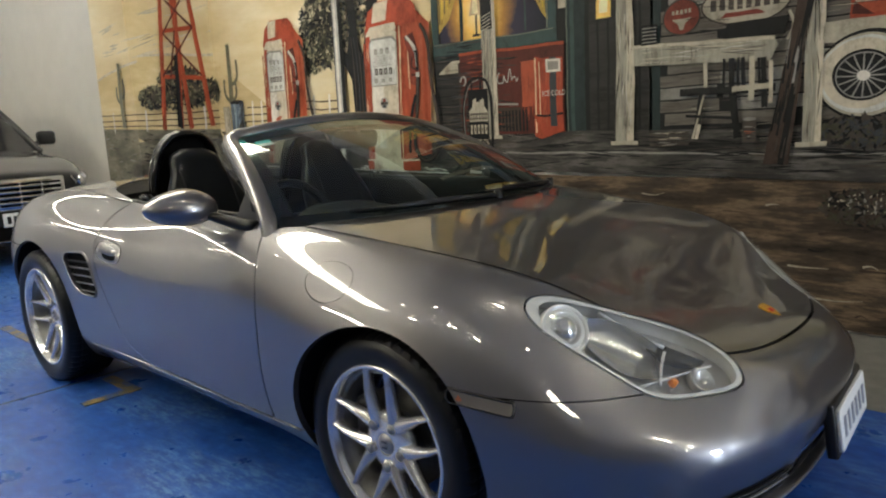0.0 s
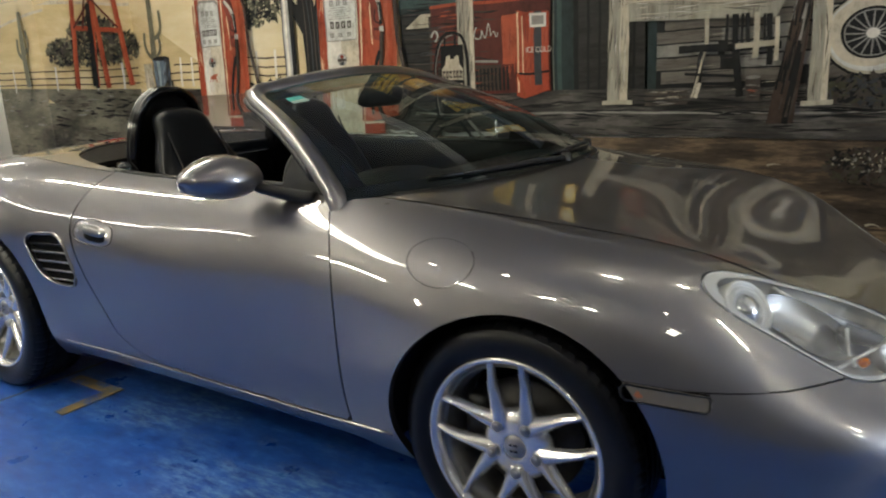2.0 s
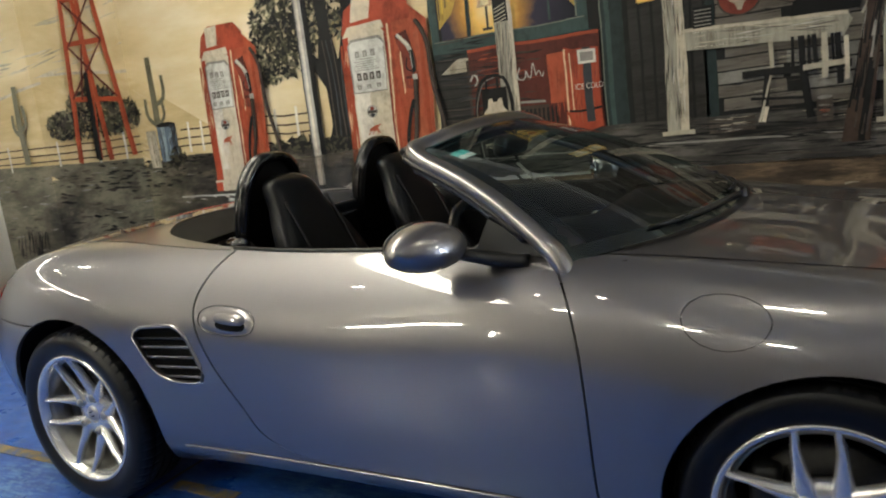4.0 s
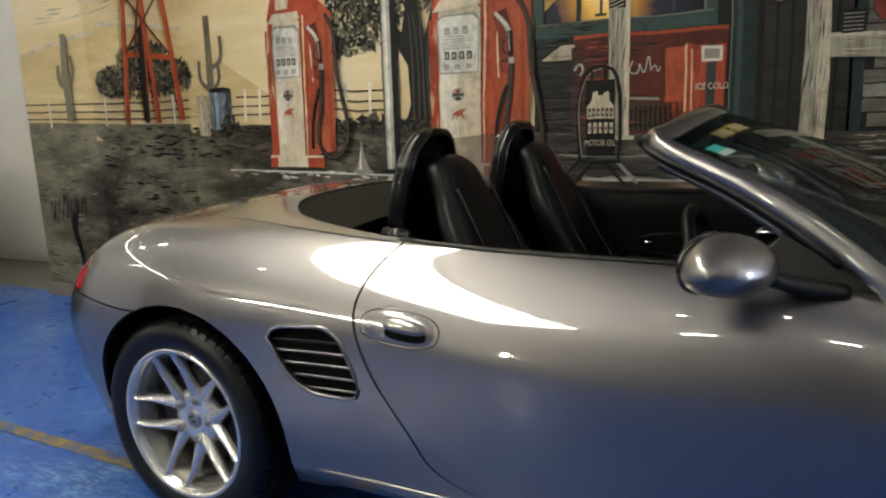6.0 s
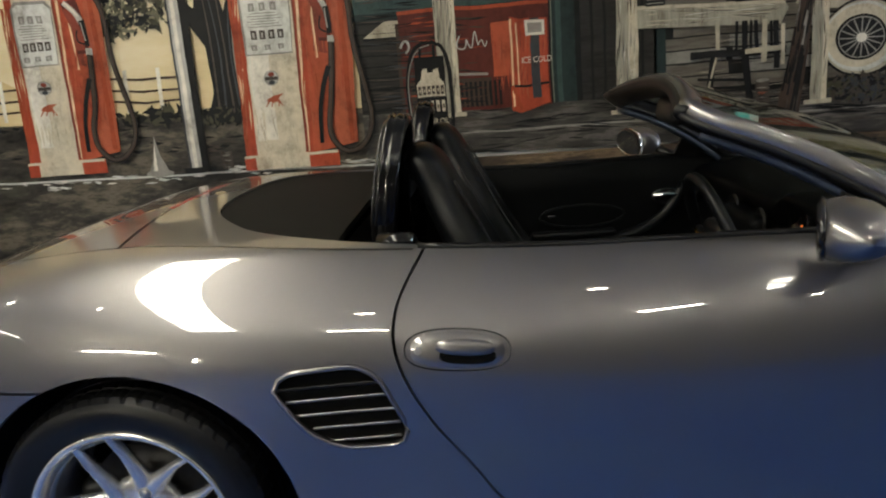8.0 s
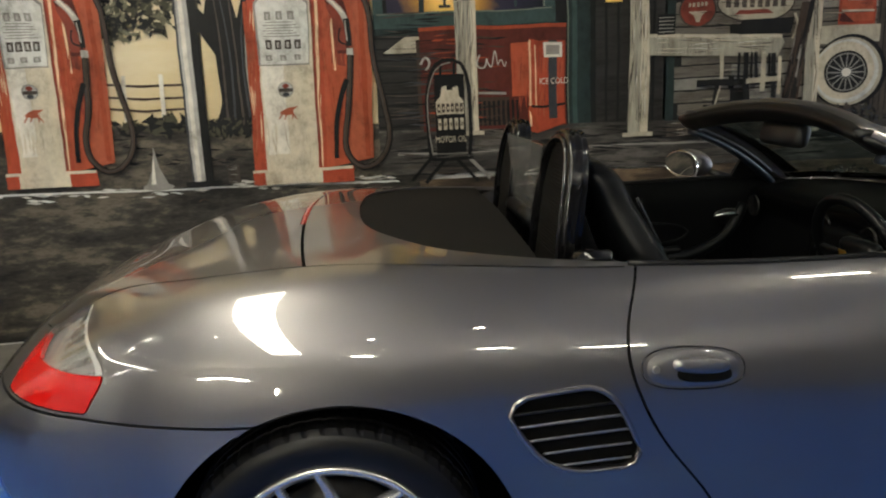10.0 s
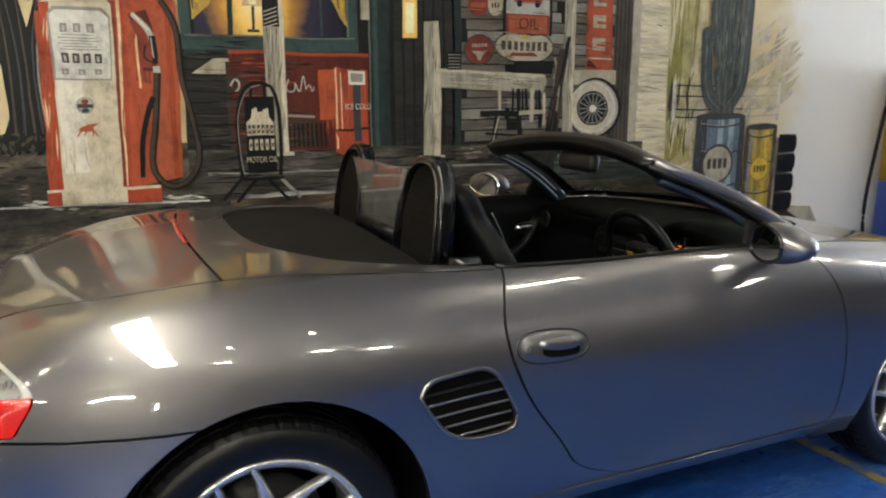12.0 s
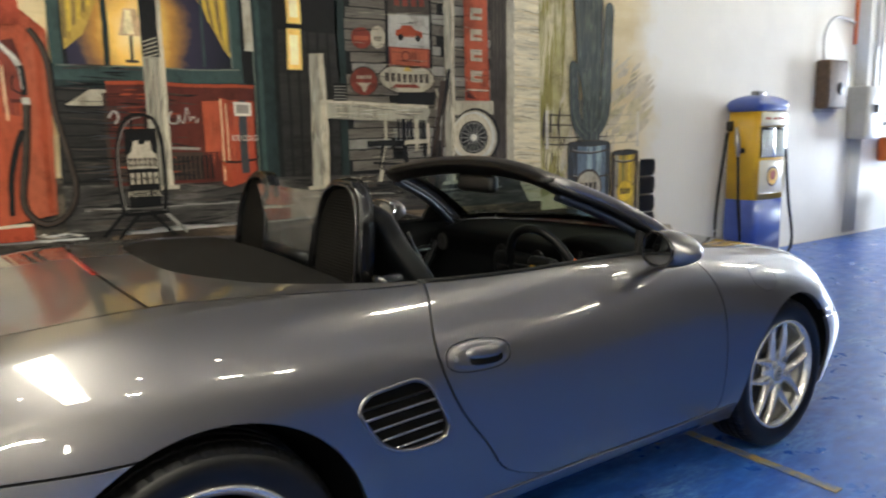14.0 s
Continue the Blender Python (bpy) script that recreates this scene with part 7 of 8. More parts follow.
# door mirrors
for s in (-1, 1):
    side = flip if s < 0 else (lambda vf: vf)
    rows, top_edge, low_edge = [], [], []
    back = -0.055 if s > 0 else 0.0
    for i in range(17):
        u = i / 16
        y = 0.79 + 0.225 * u
        k = math.sin(math.pi * min(1, max(0.0, 0.10 + u * 0.9)) ** 0.85) ** 0.55 if i < 16 else 0.0
        cz, cx = 0.943 + 0.008 * u, 0.362 - 0.02 * u + back
        cut_x = 0.306 - 0.40 * (y - 0.895) + back
        ring = []
        for j in range(28):
            a = 2 * math.pi * j / 28
            c, d = math.cos(a), math.sin(a)
            dx = c * 0.092 * k if c > 0 else c * 0.085 * k
            ring.append((max(cx + dx, cut_x), y, cz + d * (0.067 if d > 0 else 0.058) * k))
        rows.append(ring)
        reach = (cx - cut_x) / max(1e-6, 0.085 * k)
        if reach < 0.97:
            h = math.sqrt(1 - reach * reach) * k
            top_edge.append((cut_x, y, cz + 0.067 * h))
            low_edge.append((cut_x, y, cz - 0.058 * h))
    mir = mk("door_mirror", side(loft(rows, True, True)), PAINT, CAR, "grey painted door mirror")
    rim_pts = smooth_path(top_edge + low_edge[::-1] + top_edge[:1], 48)[:-1]
    mid = Vector([sum(p[q] for p in rim_pts) / len(rim_pts) for q in range(3)])
    glass_row = [tuple(mid + (Vector(p) - mid) * 0.90 + Vector((-0.0035 if s < 0 else -0.011 - 0.13 * (p[2] - mid.z), 0, 0))) for p in rim_pts]
    mk("mirror_rim", side(sweep([(x - 0.002, y, z) for x, y, z in rim_pts], 0.0065, 8, True)), GLOSS_BLACK if s < 0 else CHROME, mir)
    mk("mirror_glass", side((glass_row, [tuple(range(len(glass_row)))])), MIRROR, mir, "", False)
    mk("mirror_arm", side(sweep(smooth_path([(0.56 + back, 0.735, 0.878), (0.48 + back, 0.775, 0.895), (0.42 + back, 0.82, 0.92)], 8), lambda u: 0.030 - 0.008 * u, 12, squash=0.7)), BLACK_TRIM, mir)
    # quarter piece between mirror and screen pillar
    tri = [(0.66, 0.742, 0.872), (0.40, 0.715, 0.892), (0.44, 0.69, 0.985)]
    tri2 = [(x, y - 0.02, z) for x, y, z in tri]
    mk("quarter_panel", side((tri + tri2, [(0, 1, 2), (5, 4, 3), (0, 3, 4, 1), (1, 4, 5, 2), (2, 5, 3, 0)])), BLACK_TRIM, CAR, "", False)

# cabin
mk("cabin_floor", rbox(1.7, 1.24, 0.03, 0.01, (0.05, 0, 0.27)), CARPET, CAR)
mk("rear_bulkhead", loft([[(-0.70, -0.64, 0.27), (-0.70, 0.64, 0.27)], [(-0.66, -0.645, 0.84), (-0.66, 0.645, 0.84)], [(-0.70, -0.645, 0.905), (-0.70, 0.645, 0.905)]]), CARPET, CAR)
for s in (-1, 1):
    side = flip if s < 0 else (lambda vf: vf)
    rows = []
    for x in np.linspace(-0.62, 0.80, 24):
        yo = 0.668 + 0.045 * min(1, max(0, (x + 0.5) / 1.1))
        zt = top_of(x, yo + 0.006)[0].z if x < 0.62 else 0.875
        rows.append([(x, yo + 0.004, zt - 0.001), (x, yo - 0.016, zt + 0.002), (x, yo - 0.032, zt - 0.012), (x, yo - 0.036, zt - 0.10), (x, yo - 0.052, 0.66), (x, yo - 0.065, 0.50), (x, yo - 0.06, 0.27)])
    card = mk("door_lining", side(loft(rows)), DASH, CAR, "black leather door lining")
    rest = smooth_path([(-0.34, 0.60, 0.60), (-0.1, 0.575, 0.585), (0.15, 0.57, 0.60), (0.36, 0.59, 0.70), (0.43, 0.62, 0.80)], 22)
    mk("armrest", side(sweep(rest, lambda u: 0.034 - 0.014 * u, 10)), LEATHER, card)
    mk("door_pull", side(sweep(smooth_path([(0.30, 0.612, 0.755), (0.355, 0.592, 0.765), (0.42, 0.606, 0.75)], 10), lambda u: 0.012, 8, squash=0.8)), CHROME, card, "bright inner door release")
    mk("speaker", side(lathe([(0.0, 0.61), (0.06, 0.608), (0.068, 0.615), (0.07, 0.63)], 24, pose(0.45, 0, 0.45))), BLACK_TRIM, card)
    roll = [(x, 0.640 + 0.045 * min(1, max(0, (x + 0.5) / 1.1)), 0.800) for x in np.linspace(-0.55, 0.42, 20)]
    mk("lining_seam", side(sweep(roll, 0.005, 8)), LEATHER, card)
    mk("release_cup", side(lathe([(0.0, 0.600), (0.030, 0.602), (0.040, 0.598), (0.043, 0.606)], 22, pose(0.36, 0, 0.755) @ Matrix.Diagonal((1.5, 1, 0.8, 1)))), GLOSS_BLACK, card)
    mk("armrest_lid", side(rbox(0.34, 0.05, 0.035, 0.014, (-0.02, 0.585, 0.625), 3)), LEATHER, card)
    mk("lock_button", side(rbox(0.030, 0.012, 0.012, 0.004, (-0.10, 0.605, 0.70))), CHROME, card)
    pocket = [(0.02 + 0.17 * math.cos(a), 0.612, 0.695 + 0.045 * math.sin(a)) for a in np.linspace(0, 2 * math.pi, 24, endpoint=False)]
    mk("pocket_trim", side(sweep(pocket, 0.0045, 6, True)), LEATHER, card)
    # waist seal along the door's top
    mk("waist_seal", side(sweep([(x, 0.662 + 0.045 * min(1, max(0, (x + 0.5) / 1.1)), top_of(x, 0.672 + 0.045 * min(1, max(0, (x + 0.5) / 1.1)))[0].z + 0.003) for x in np.linspace(-0.50, 0.56, 20)], 0.009, 8)), RUBBER, CAR)


def seat(y):
    """A sports seat with a tall back and its headrest in one piece."""
    ob = empty("seat", pose(-0.12, y, 0.28), "black leather sports seat with integral headrest", "seat")
    ob.parent = CAR
    return ob


def seat_parts(parent, s):
    spine = [(-0.10, 0.24), (-0.16, 0.36), (-0.235, 0.50), (-0.30, 0.64), (-0.345, 0.74), (-0.375, 0.81), (-0.385, 0.845)]
    wid = [0.205, 0.215, 0.210, 0.180, 0.130, 0.112, 0.05]
    dep = [0.085, 0.075, 0.065, 0.06, 0.055, 0.05, 0.02]
    t = np.linspace(0, 1, 7)
    sp, ww, dd = spline(t, spine), spline(t, wid), spline(t, dep)
    rows = []
    for u in np.linspace(0, 1, 26):
        (x, z), w, d = sp(u)[0], float(ww(u)[0, 0]), float(dd(u)[0, 0])
        ring = []
        for j in range(24):
            a = 2 * math.pi * j / 24
            c, e = math.cos(a), math.sin(a)
            yy = w * math.copysign(abs(c) ** 0.7, c)
            wing = 0.05 * (abs(yy) / 0.25) ** 2 * (1 if e > 0 else 0.15) * (1 - 0.6 * u)
            ring.append((x + d * math.copysign(abs(e) ** 0.8, e) + wing, yy, z))
        rows.append(ring)
    mk("backrest", loft(rows, True, True), LEATHER, parent)
    rows = []
    for u in np.linspace(0, 1, 16):
        x = -0.16 + 0.56 * u
        w = 0.25 - 0.02 * u
        ring = []
        for j in range(24):
            a = 2 * math.pi * j / 24
            c, e = math.cos(a), math.sin(a)
            end = math.sin(math.pi * min(1, max(0, 0.06 + 0.88 * u))) ** 0.25
            yy = w * math.copysign(abs(c) ** 0.6, c) * (0.9 + 0.1 * end)
            ring.append((x, yy, 0.14 + 0.08 * u + 0.075 * end * math.copysign(abs(e) ** 0.7, e) + (0.03 * (abs(yy) / 0.25) ** 3 if e > 0 else 0)))
        rows.append(ring)
    mk("cushion", loft(rows, True, True), LEATHER, parent)
    mk("seat_base", rbox(0.44, 0.36, 0.08, 0.02, (0.10, 0, 0.05)), BLACK_TRIM, parent)
    for k in (-1, 1):
        pts = []
        for u in np.linspace(0.12, 0.70, 14):
            (x, z), d = sp(u)[0], float(dd(u)[0, 0])
            pts.append((x + d + 0.003, 0.115 * k, z))
        mk("seam", sweep(pts, 0.004, 6), BLACK_TRIM, parent)


for s in (-1, 1):
    seat_parts(seat(s * 0.365), s)

# roll hoops, their nets and the deflector between them
for s in (-1, 1):
    pts = []
    for i in range(33):
        a = math.pi * i / 32
        c, d = math.cos(a), math.sin(a)
        pts.append((-0.60 + 0.045 * d, s * 0.360 + 0.158 * math.copysign(abs(c) ** 0.75, c), 0.90 + 0.290 * d ** 0.72))
    pts = [(-0.615, s * 0.360 + 0.160, 0.80)] + pts + [(-0.615, s * 0.360 - 0.160, 0.80)]
    # a padded band with two creases along it
    section = [(-0.040, -0.010), (-0.045, 0.008), (-0.034, 0.026), (-0.020, 0.029), (-0.012, 0.021), (0.002, 0.029), (0.016, 0.026), (0.024, 0.019), (0.036, 0.024), (0.044, 0.008), (0.038, -0.012)]
    rows = []
    for i, q in enumerate(pts):
        a, b = Vector(pts[max(0, i - 1)]), Vector(pts[min(len(pts) - 1, i + 1)])
        d = (b - a).normalized()
        out = Vector((1, 0, 0)).cross(d).normalized()
        if out.dot(Vector(q) - Vector((q[0], s * 0.360, 0.92))) < 0:
            out = -out
        rows.append([Vector(q) + Vector((dx * 0.66, 0, 0)) + out * (dr * 0.85 - 0.004) for dx, dr in section])
    hoop = mk("roll_hoop", loft(rows, True, True), HOOP, CAR, "glossy black padded roll-over hoop behind the seat")
    edge_pts = [Vector(q) + Vector((-0.031, 0, 0)) for q in pts]
    mk("hoop_bead", sweep(edge_pts, 0.006, 8), GLOSS_BLACK, hoop)
    net = [(x - 0.016, y, z) for x, y, z in pts]
    mk("hoop_net", (net + [(x + 0.010, y, z) for x, y, z in net], [tuple(range(len(net))), tuple(reversed(range(len(net), 2 * len(net))))]), CLOTH, hoop, "", False)
    low, high = 0.83, 1.17
    for k in range(36):
        z = low + (high - low) * k / 35
        near = [p for p in pts if p[2] >= z]
        half = max(abs(p[1] - s * 0.360) for p in near) - 0.022
        if half > 0.03:
            mk("net_rib", rbox(0.003, 2 * half, 0.0042, 0.001, (-0.618 + 0.040 * max(0, z - 0.9) / 0.29, s * 0.360, z), 1), CLOTH, hoop, "", False)
    guide = mk("belt_guide", sweep([(-0.60, s * 0.572, 0.905), (-0.52, s * 0.600, 0.912)], lambda u: 0.030 - 0.004 * u, 16), HOOP, CAR, "glossy black belt guide beside the hoop")
    mk("guide_cap", lathe([(0.0, 0.004), (0.018, 0.003), (0.022, 0.0), (0.022, -0.006)], 18, Matrix.Translation((-0.518, s * 0.601, 0.912)) @ pose(0, 0, 0, 0, 0, -70 if s > 0 else -110)), GLOSS_BLACK, guide)
    mk("hoop_shroud", loft([[(-0.70 + 0.16 * u + 0.02 * math.cos(a), s * (0.545 + 0.075 * math.sin(a)), 0.84 + (0.075 * math.sin(math.pi * (0.15 + 0.7 * u)) ** 0.7) * max(0.0, math.sin(a)) ** 0.5) for a in np.linspace(0, math.pi, 9)] for u in np.linspace(0, 1, 9)]), BLACK_TRIM, CAR)
    belt = smooth_path([(-0.56, s * 0.575, 0.93), (-0.50, s * 0.585, 0.90), (-0.46, s * 0.60, 0.72), (-0.42, s * 0.605, 0.45)], 14)
    mk("seat_belt", sweep(belt, 0.02, 8, squash=0.15), CLOTH, CAR)
mk("hoop_tie", sweep([(-0.615, -0.2, 0.93), (-0.615, 0.2, 0.93)], 0.024, 12), LEATHER, CAR)
pane = [(-0.215, 0.90), (0.215, 0.90), (0.210, 1.02), (0.250, 1.12), (0.285, 1.165), (-0.285, 1.165), (-0.250, 1.12), (-0.210, 1.02)]
d = mk("wind_deflector", ([(-0.615 + x, y, z) for x in (0, 0.005) for y, z in pane], [tuple(range(8)), tuple(reversed(range(8, 16)))] + [(i, (i + 1) % 8, (i + 1) % 8 + 8, i + 8) for i in range(8)]), DEFLECTOR, CAR, "clear wind deflector between the hoops", False)
d.visible_shadow = False

# dashboard
rows = []
for y in np.linspace(-0.66, 0.66, 45):
    k = math.exp(-((y + 0.365) / 0.155) ** 4)
    base = SCREEN_FOOT(min(0.79, abs(y))) - 0.005
    zt = 0.872 + 0.050 * k
    rows.append([(base, y, 0.885), (base - 0.12, y, 0.888), (0.60, y, zt), (0.50 - 0.02 * k, y, zt - 0.008), (0.478 - 0.02 * k, y, zt - 0.03), (0.50 + 0.03 * k, y, zt - 0.07), (0.52, y, 0.74), (0.46, y, 0.66), (0.52, y, 0.52), (0.62, y, 0.30)])
dash = mk("dashboard", loft(rows), DASH, CAR, "black dashboard with a hooded instrument cluster")
AMBER_LIT = plain("lit_amber_marks", (1.0, 0.22, 0.03), 0.4, emit=0.8)
for gy, gr in ((-0.365, 0.058), (-0.465, 0.045), (-0.265, 0.045)):
    m = pose(0.522, gy, 0.825, 0, 0, 90) @ pose(0, 0, 0, 12)
    g = mk("gauge", lathe([(0.0, 0.0), (gr, 0.0), (gr + 0.004, 0.008), (gr + 0.006, 0.0)], 32, m), GLOSS_BLACK, dash)
    for i in range(3):
        a = radians(200 + 35 * i)
        mk("gauge_mark", xf(m, rbox(0.012, 0.003, 0.004, 0, (gr * 0.6 * math.cos(a), 0.003, gr * 0.6 * math.sin(a)))), AMBER_LIT, g, "", False)
mk("centre_panel", rbox(0.12, 0.30, 0.30, 0.02, (0.49, 0, 0.66)), DASH, dash)
for i in range(3):
    mk("control_row", rbox(0.01, 0.22, 0.035, 0.004, (0.427, 0, 0.74 - 0.06 * i)), GLOSS_BLACK, dash)
for y in (-0.60, -0.12, 0.12, 0.60):
    mk("air_outlet", lathe([(0.0, 0.0), (0.036, 0.0), (0.042, 0.01), (0.044, 0.0)], 24, pose(0.468, y, 0.795, 0, 0, 90)), BLACK_TRIM, dash)
mk("centre_console", rbox(0.95, 0.19, 0.22, 0.03, (0.02, 0, 0.37)), LEATHER, CAR)
mk("gear_lever", sweep([(0.20, 0, 0.47), (0.17, 0, 0.60)], 0.010, 8), CHROME, CAR)
mk("gear_knob", lathe([(0, 0.06), (0.02, 0.055), (0.027, 0.03), (0.02, 0.0), (0.0, -0.004)], 20, pose(0.17, 0, 0.60, 90)), LEATHER, CAR)
mk("handbrake", sweep([(-0.05, 0.06, 0.48), (0.12, 0.06, 0.53)], 0.017, 10), LEATHER, CAR)
wm = pose(0.268, -0.365, 0.806, 0, -18, 0) @ pose(0, 0, 0, 0, 0, 90)
ring = [(0.183 * math.cos(a), 0, 0.183 * math.sin(a)) for a in np.linspace(0, 2 * math.pi, 56, endpoint=False)]
steer = mk("steering_wheel", xf(wm, sweep(ring, 0.0165, 12, True)), LEATHER, CAR, "black leather steering wheel")
mk("steering_boss", xf(wm, rbox(0.15, 0.05, 0.13, 0.022, (0, -0.012, -0.01), 3)), LEATHER, steer)
for a in (0, 180, 235, 305):
    q = wm @ pose(0, 0, 0, 0, -a, 0)
    mk("steering_spoke", xf(q, rbox(0.125, 0.018, 0.036, 0.007, (0.115, 0, -0.006))), LEATHER, steer)
mk("steering_badge", xf(wm, prism([(-0.014, 0.02), (0.014, 0.02), (0.015, 0.0), (0.0, -0.022), (-0.015, 0.0)], -0.003)), GOLD, steer, "", False, pose(-0.048, 0, 0.012))
mk("steering_column", sweep([(0.285, -0.365, 0.80), (0.60, -0.365, 0.70)], 0.045, 14), BLACK_TRIM, CAR)
for k in (-1, 1):
    mk("column_stalk", sweep([(0.335, -0.365 + 0.04 * k, 0.785), (0.315, -0.365 + 0.16 * k, 0.795)], 0.008, 8), BLACK_TRIM, CAR)

# nose: badge, plate, intakes
rows = []
badge = [(-0.021, 0.026), (0.0, 0.030), (0.021, 0.026), (0.022, -0.004), (0.0, -0.032), (-0.022, -0.004)]
h, n = top_of(1.955, 0.0)
q = n.to_track_quat("Z", "Y").to_matrix().to_4x4()
v = [(-b, a, 0.003) for a, b in badge] + [(-b, a, 0.0) for a, b in badge]
slope = math.atan2(n.x, n.z)
mk("bonnet_badge", xf(Matrix.Translation(h) @ Matrix.Rotation(slope, 4, "Y"), (v, [tuple(range(6)), *[(i, (i + 1) % 6, (i + 1) % 6 + 6, i + 6) for i in range(6)]])), GOLD, CAR, "small gold shield badge", False)
mk("badge_stripe", xf(Matrix.Translation(h) @ Matrix.Rotation(slope, 4, "Y"), rbox(0.014, 0.018, 0.002, 0, (0.004, 0, 0.004))), RED_BADGE, CAR, "", False)
plate = mk("number_plate", rbox(0.012, 0.37, 0.115, 0.003), WHITE_PLASTIC, CAR, "white number plate with dark plain bars", True, pose(2.142, 0.15, 0.325, 0, -8, 4))
for i in range(6):
    mk("plate_bar", rbox(0.002, 0.026, 0.055, 0, (0.007, -0.135 + 0.054 * i, 0)), plain("plate_figures", (0.22, 0.23, 0.27), 0.5), plate, "", False)
mk("plate_holder", rbox(0.03, 0.40, 0.15, 0.006, (-0.02, 0, 0)), BLACK_TRIM, plate)
for s in (-1, 1):
    for y0, y1, z0, z1, n_ in ((0.20, 0.54, 0.215, 0.30, 3),):
        rows = []
        for i in range(13):
            y = y0 + (y1 - y0) * i / 12
            taper = min(1, (i + 0.01) / 3, (12 - i + 0.01) / 3) ** 0.5
            zc = (z0 + z1) / 2
            col = []
            for j in range(5):
                z = zc + (z1 - z0) * (j / 4 - 0.5) * taper
                hh = nose(y, z)
                col.append((hh.x + 0.003, s * y, z))
            rows.append(col)
        intake = mk("front_intake", loft(rows), DARK, CAR, "black slatted intake in the bumper")
        for k in range(n_):
            z = z0 + (z1 - z0) * (k + 0.6) / (n_ + 0.2)
            pts = [(nose(y, z).x + 0.004, s * y, z) for y in np.linspace(y0 + 0.02, y1 - 0.02, 12)]
            mk("intake_slat", sweep(pts, 0.007, 8, squash=0.6), STEEL if k == 1 else BLACK_TRIM, intake)
lip = [(nose(abs(y), 0.205).x + 0.010, y, 0.200) for y in np.linspace(-0.70, 0.70, 41)]
mk("front_lip", sweep(lip, 0.022, 10, squash=0.5), PAINT, CAR, "body-coloured lip under the front bumper")
rows = [[(nose(abs(y), z).x + 0.003, y, z) for z in (0.215, 0.24, 0.265, 0.29)] for y in np.linspace(-0.16, 0.16, 19)]
mk("centre_intake", loft(rows), DARK, CAR, "black centre intake in the bumper")

# ---- the free-standing petrol pump by the white wall ----
PUMP_YELLOW = grainy("yellow_enamel", (0.62, 0.36, 0.012), 0.3, scale=8, spread=0.12, coat=0.6)
PUMP_BLUE = grainy("blue_enamel", (0.045, 0.085, 0.36), 0.3, scale=8, spread=0.15, coat=0.6)
PUMP_CREAM = grainy("cream_enamel", (0.74, 0.70, 0.58), 0.35, scale=9, spread=0.1, coat=0.4)
PUMP_SCREEN = thin_glass("pump_glass", (0.85, 0.88, 0.88))


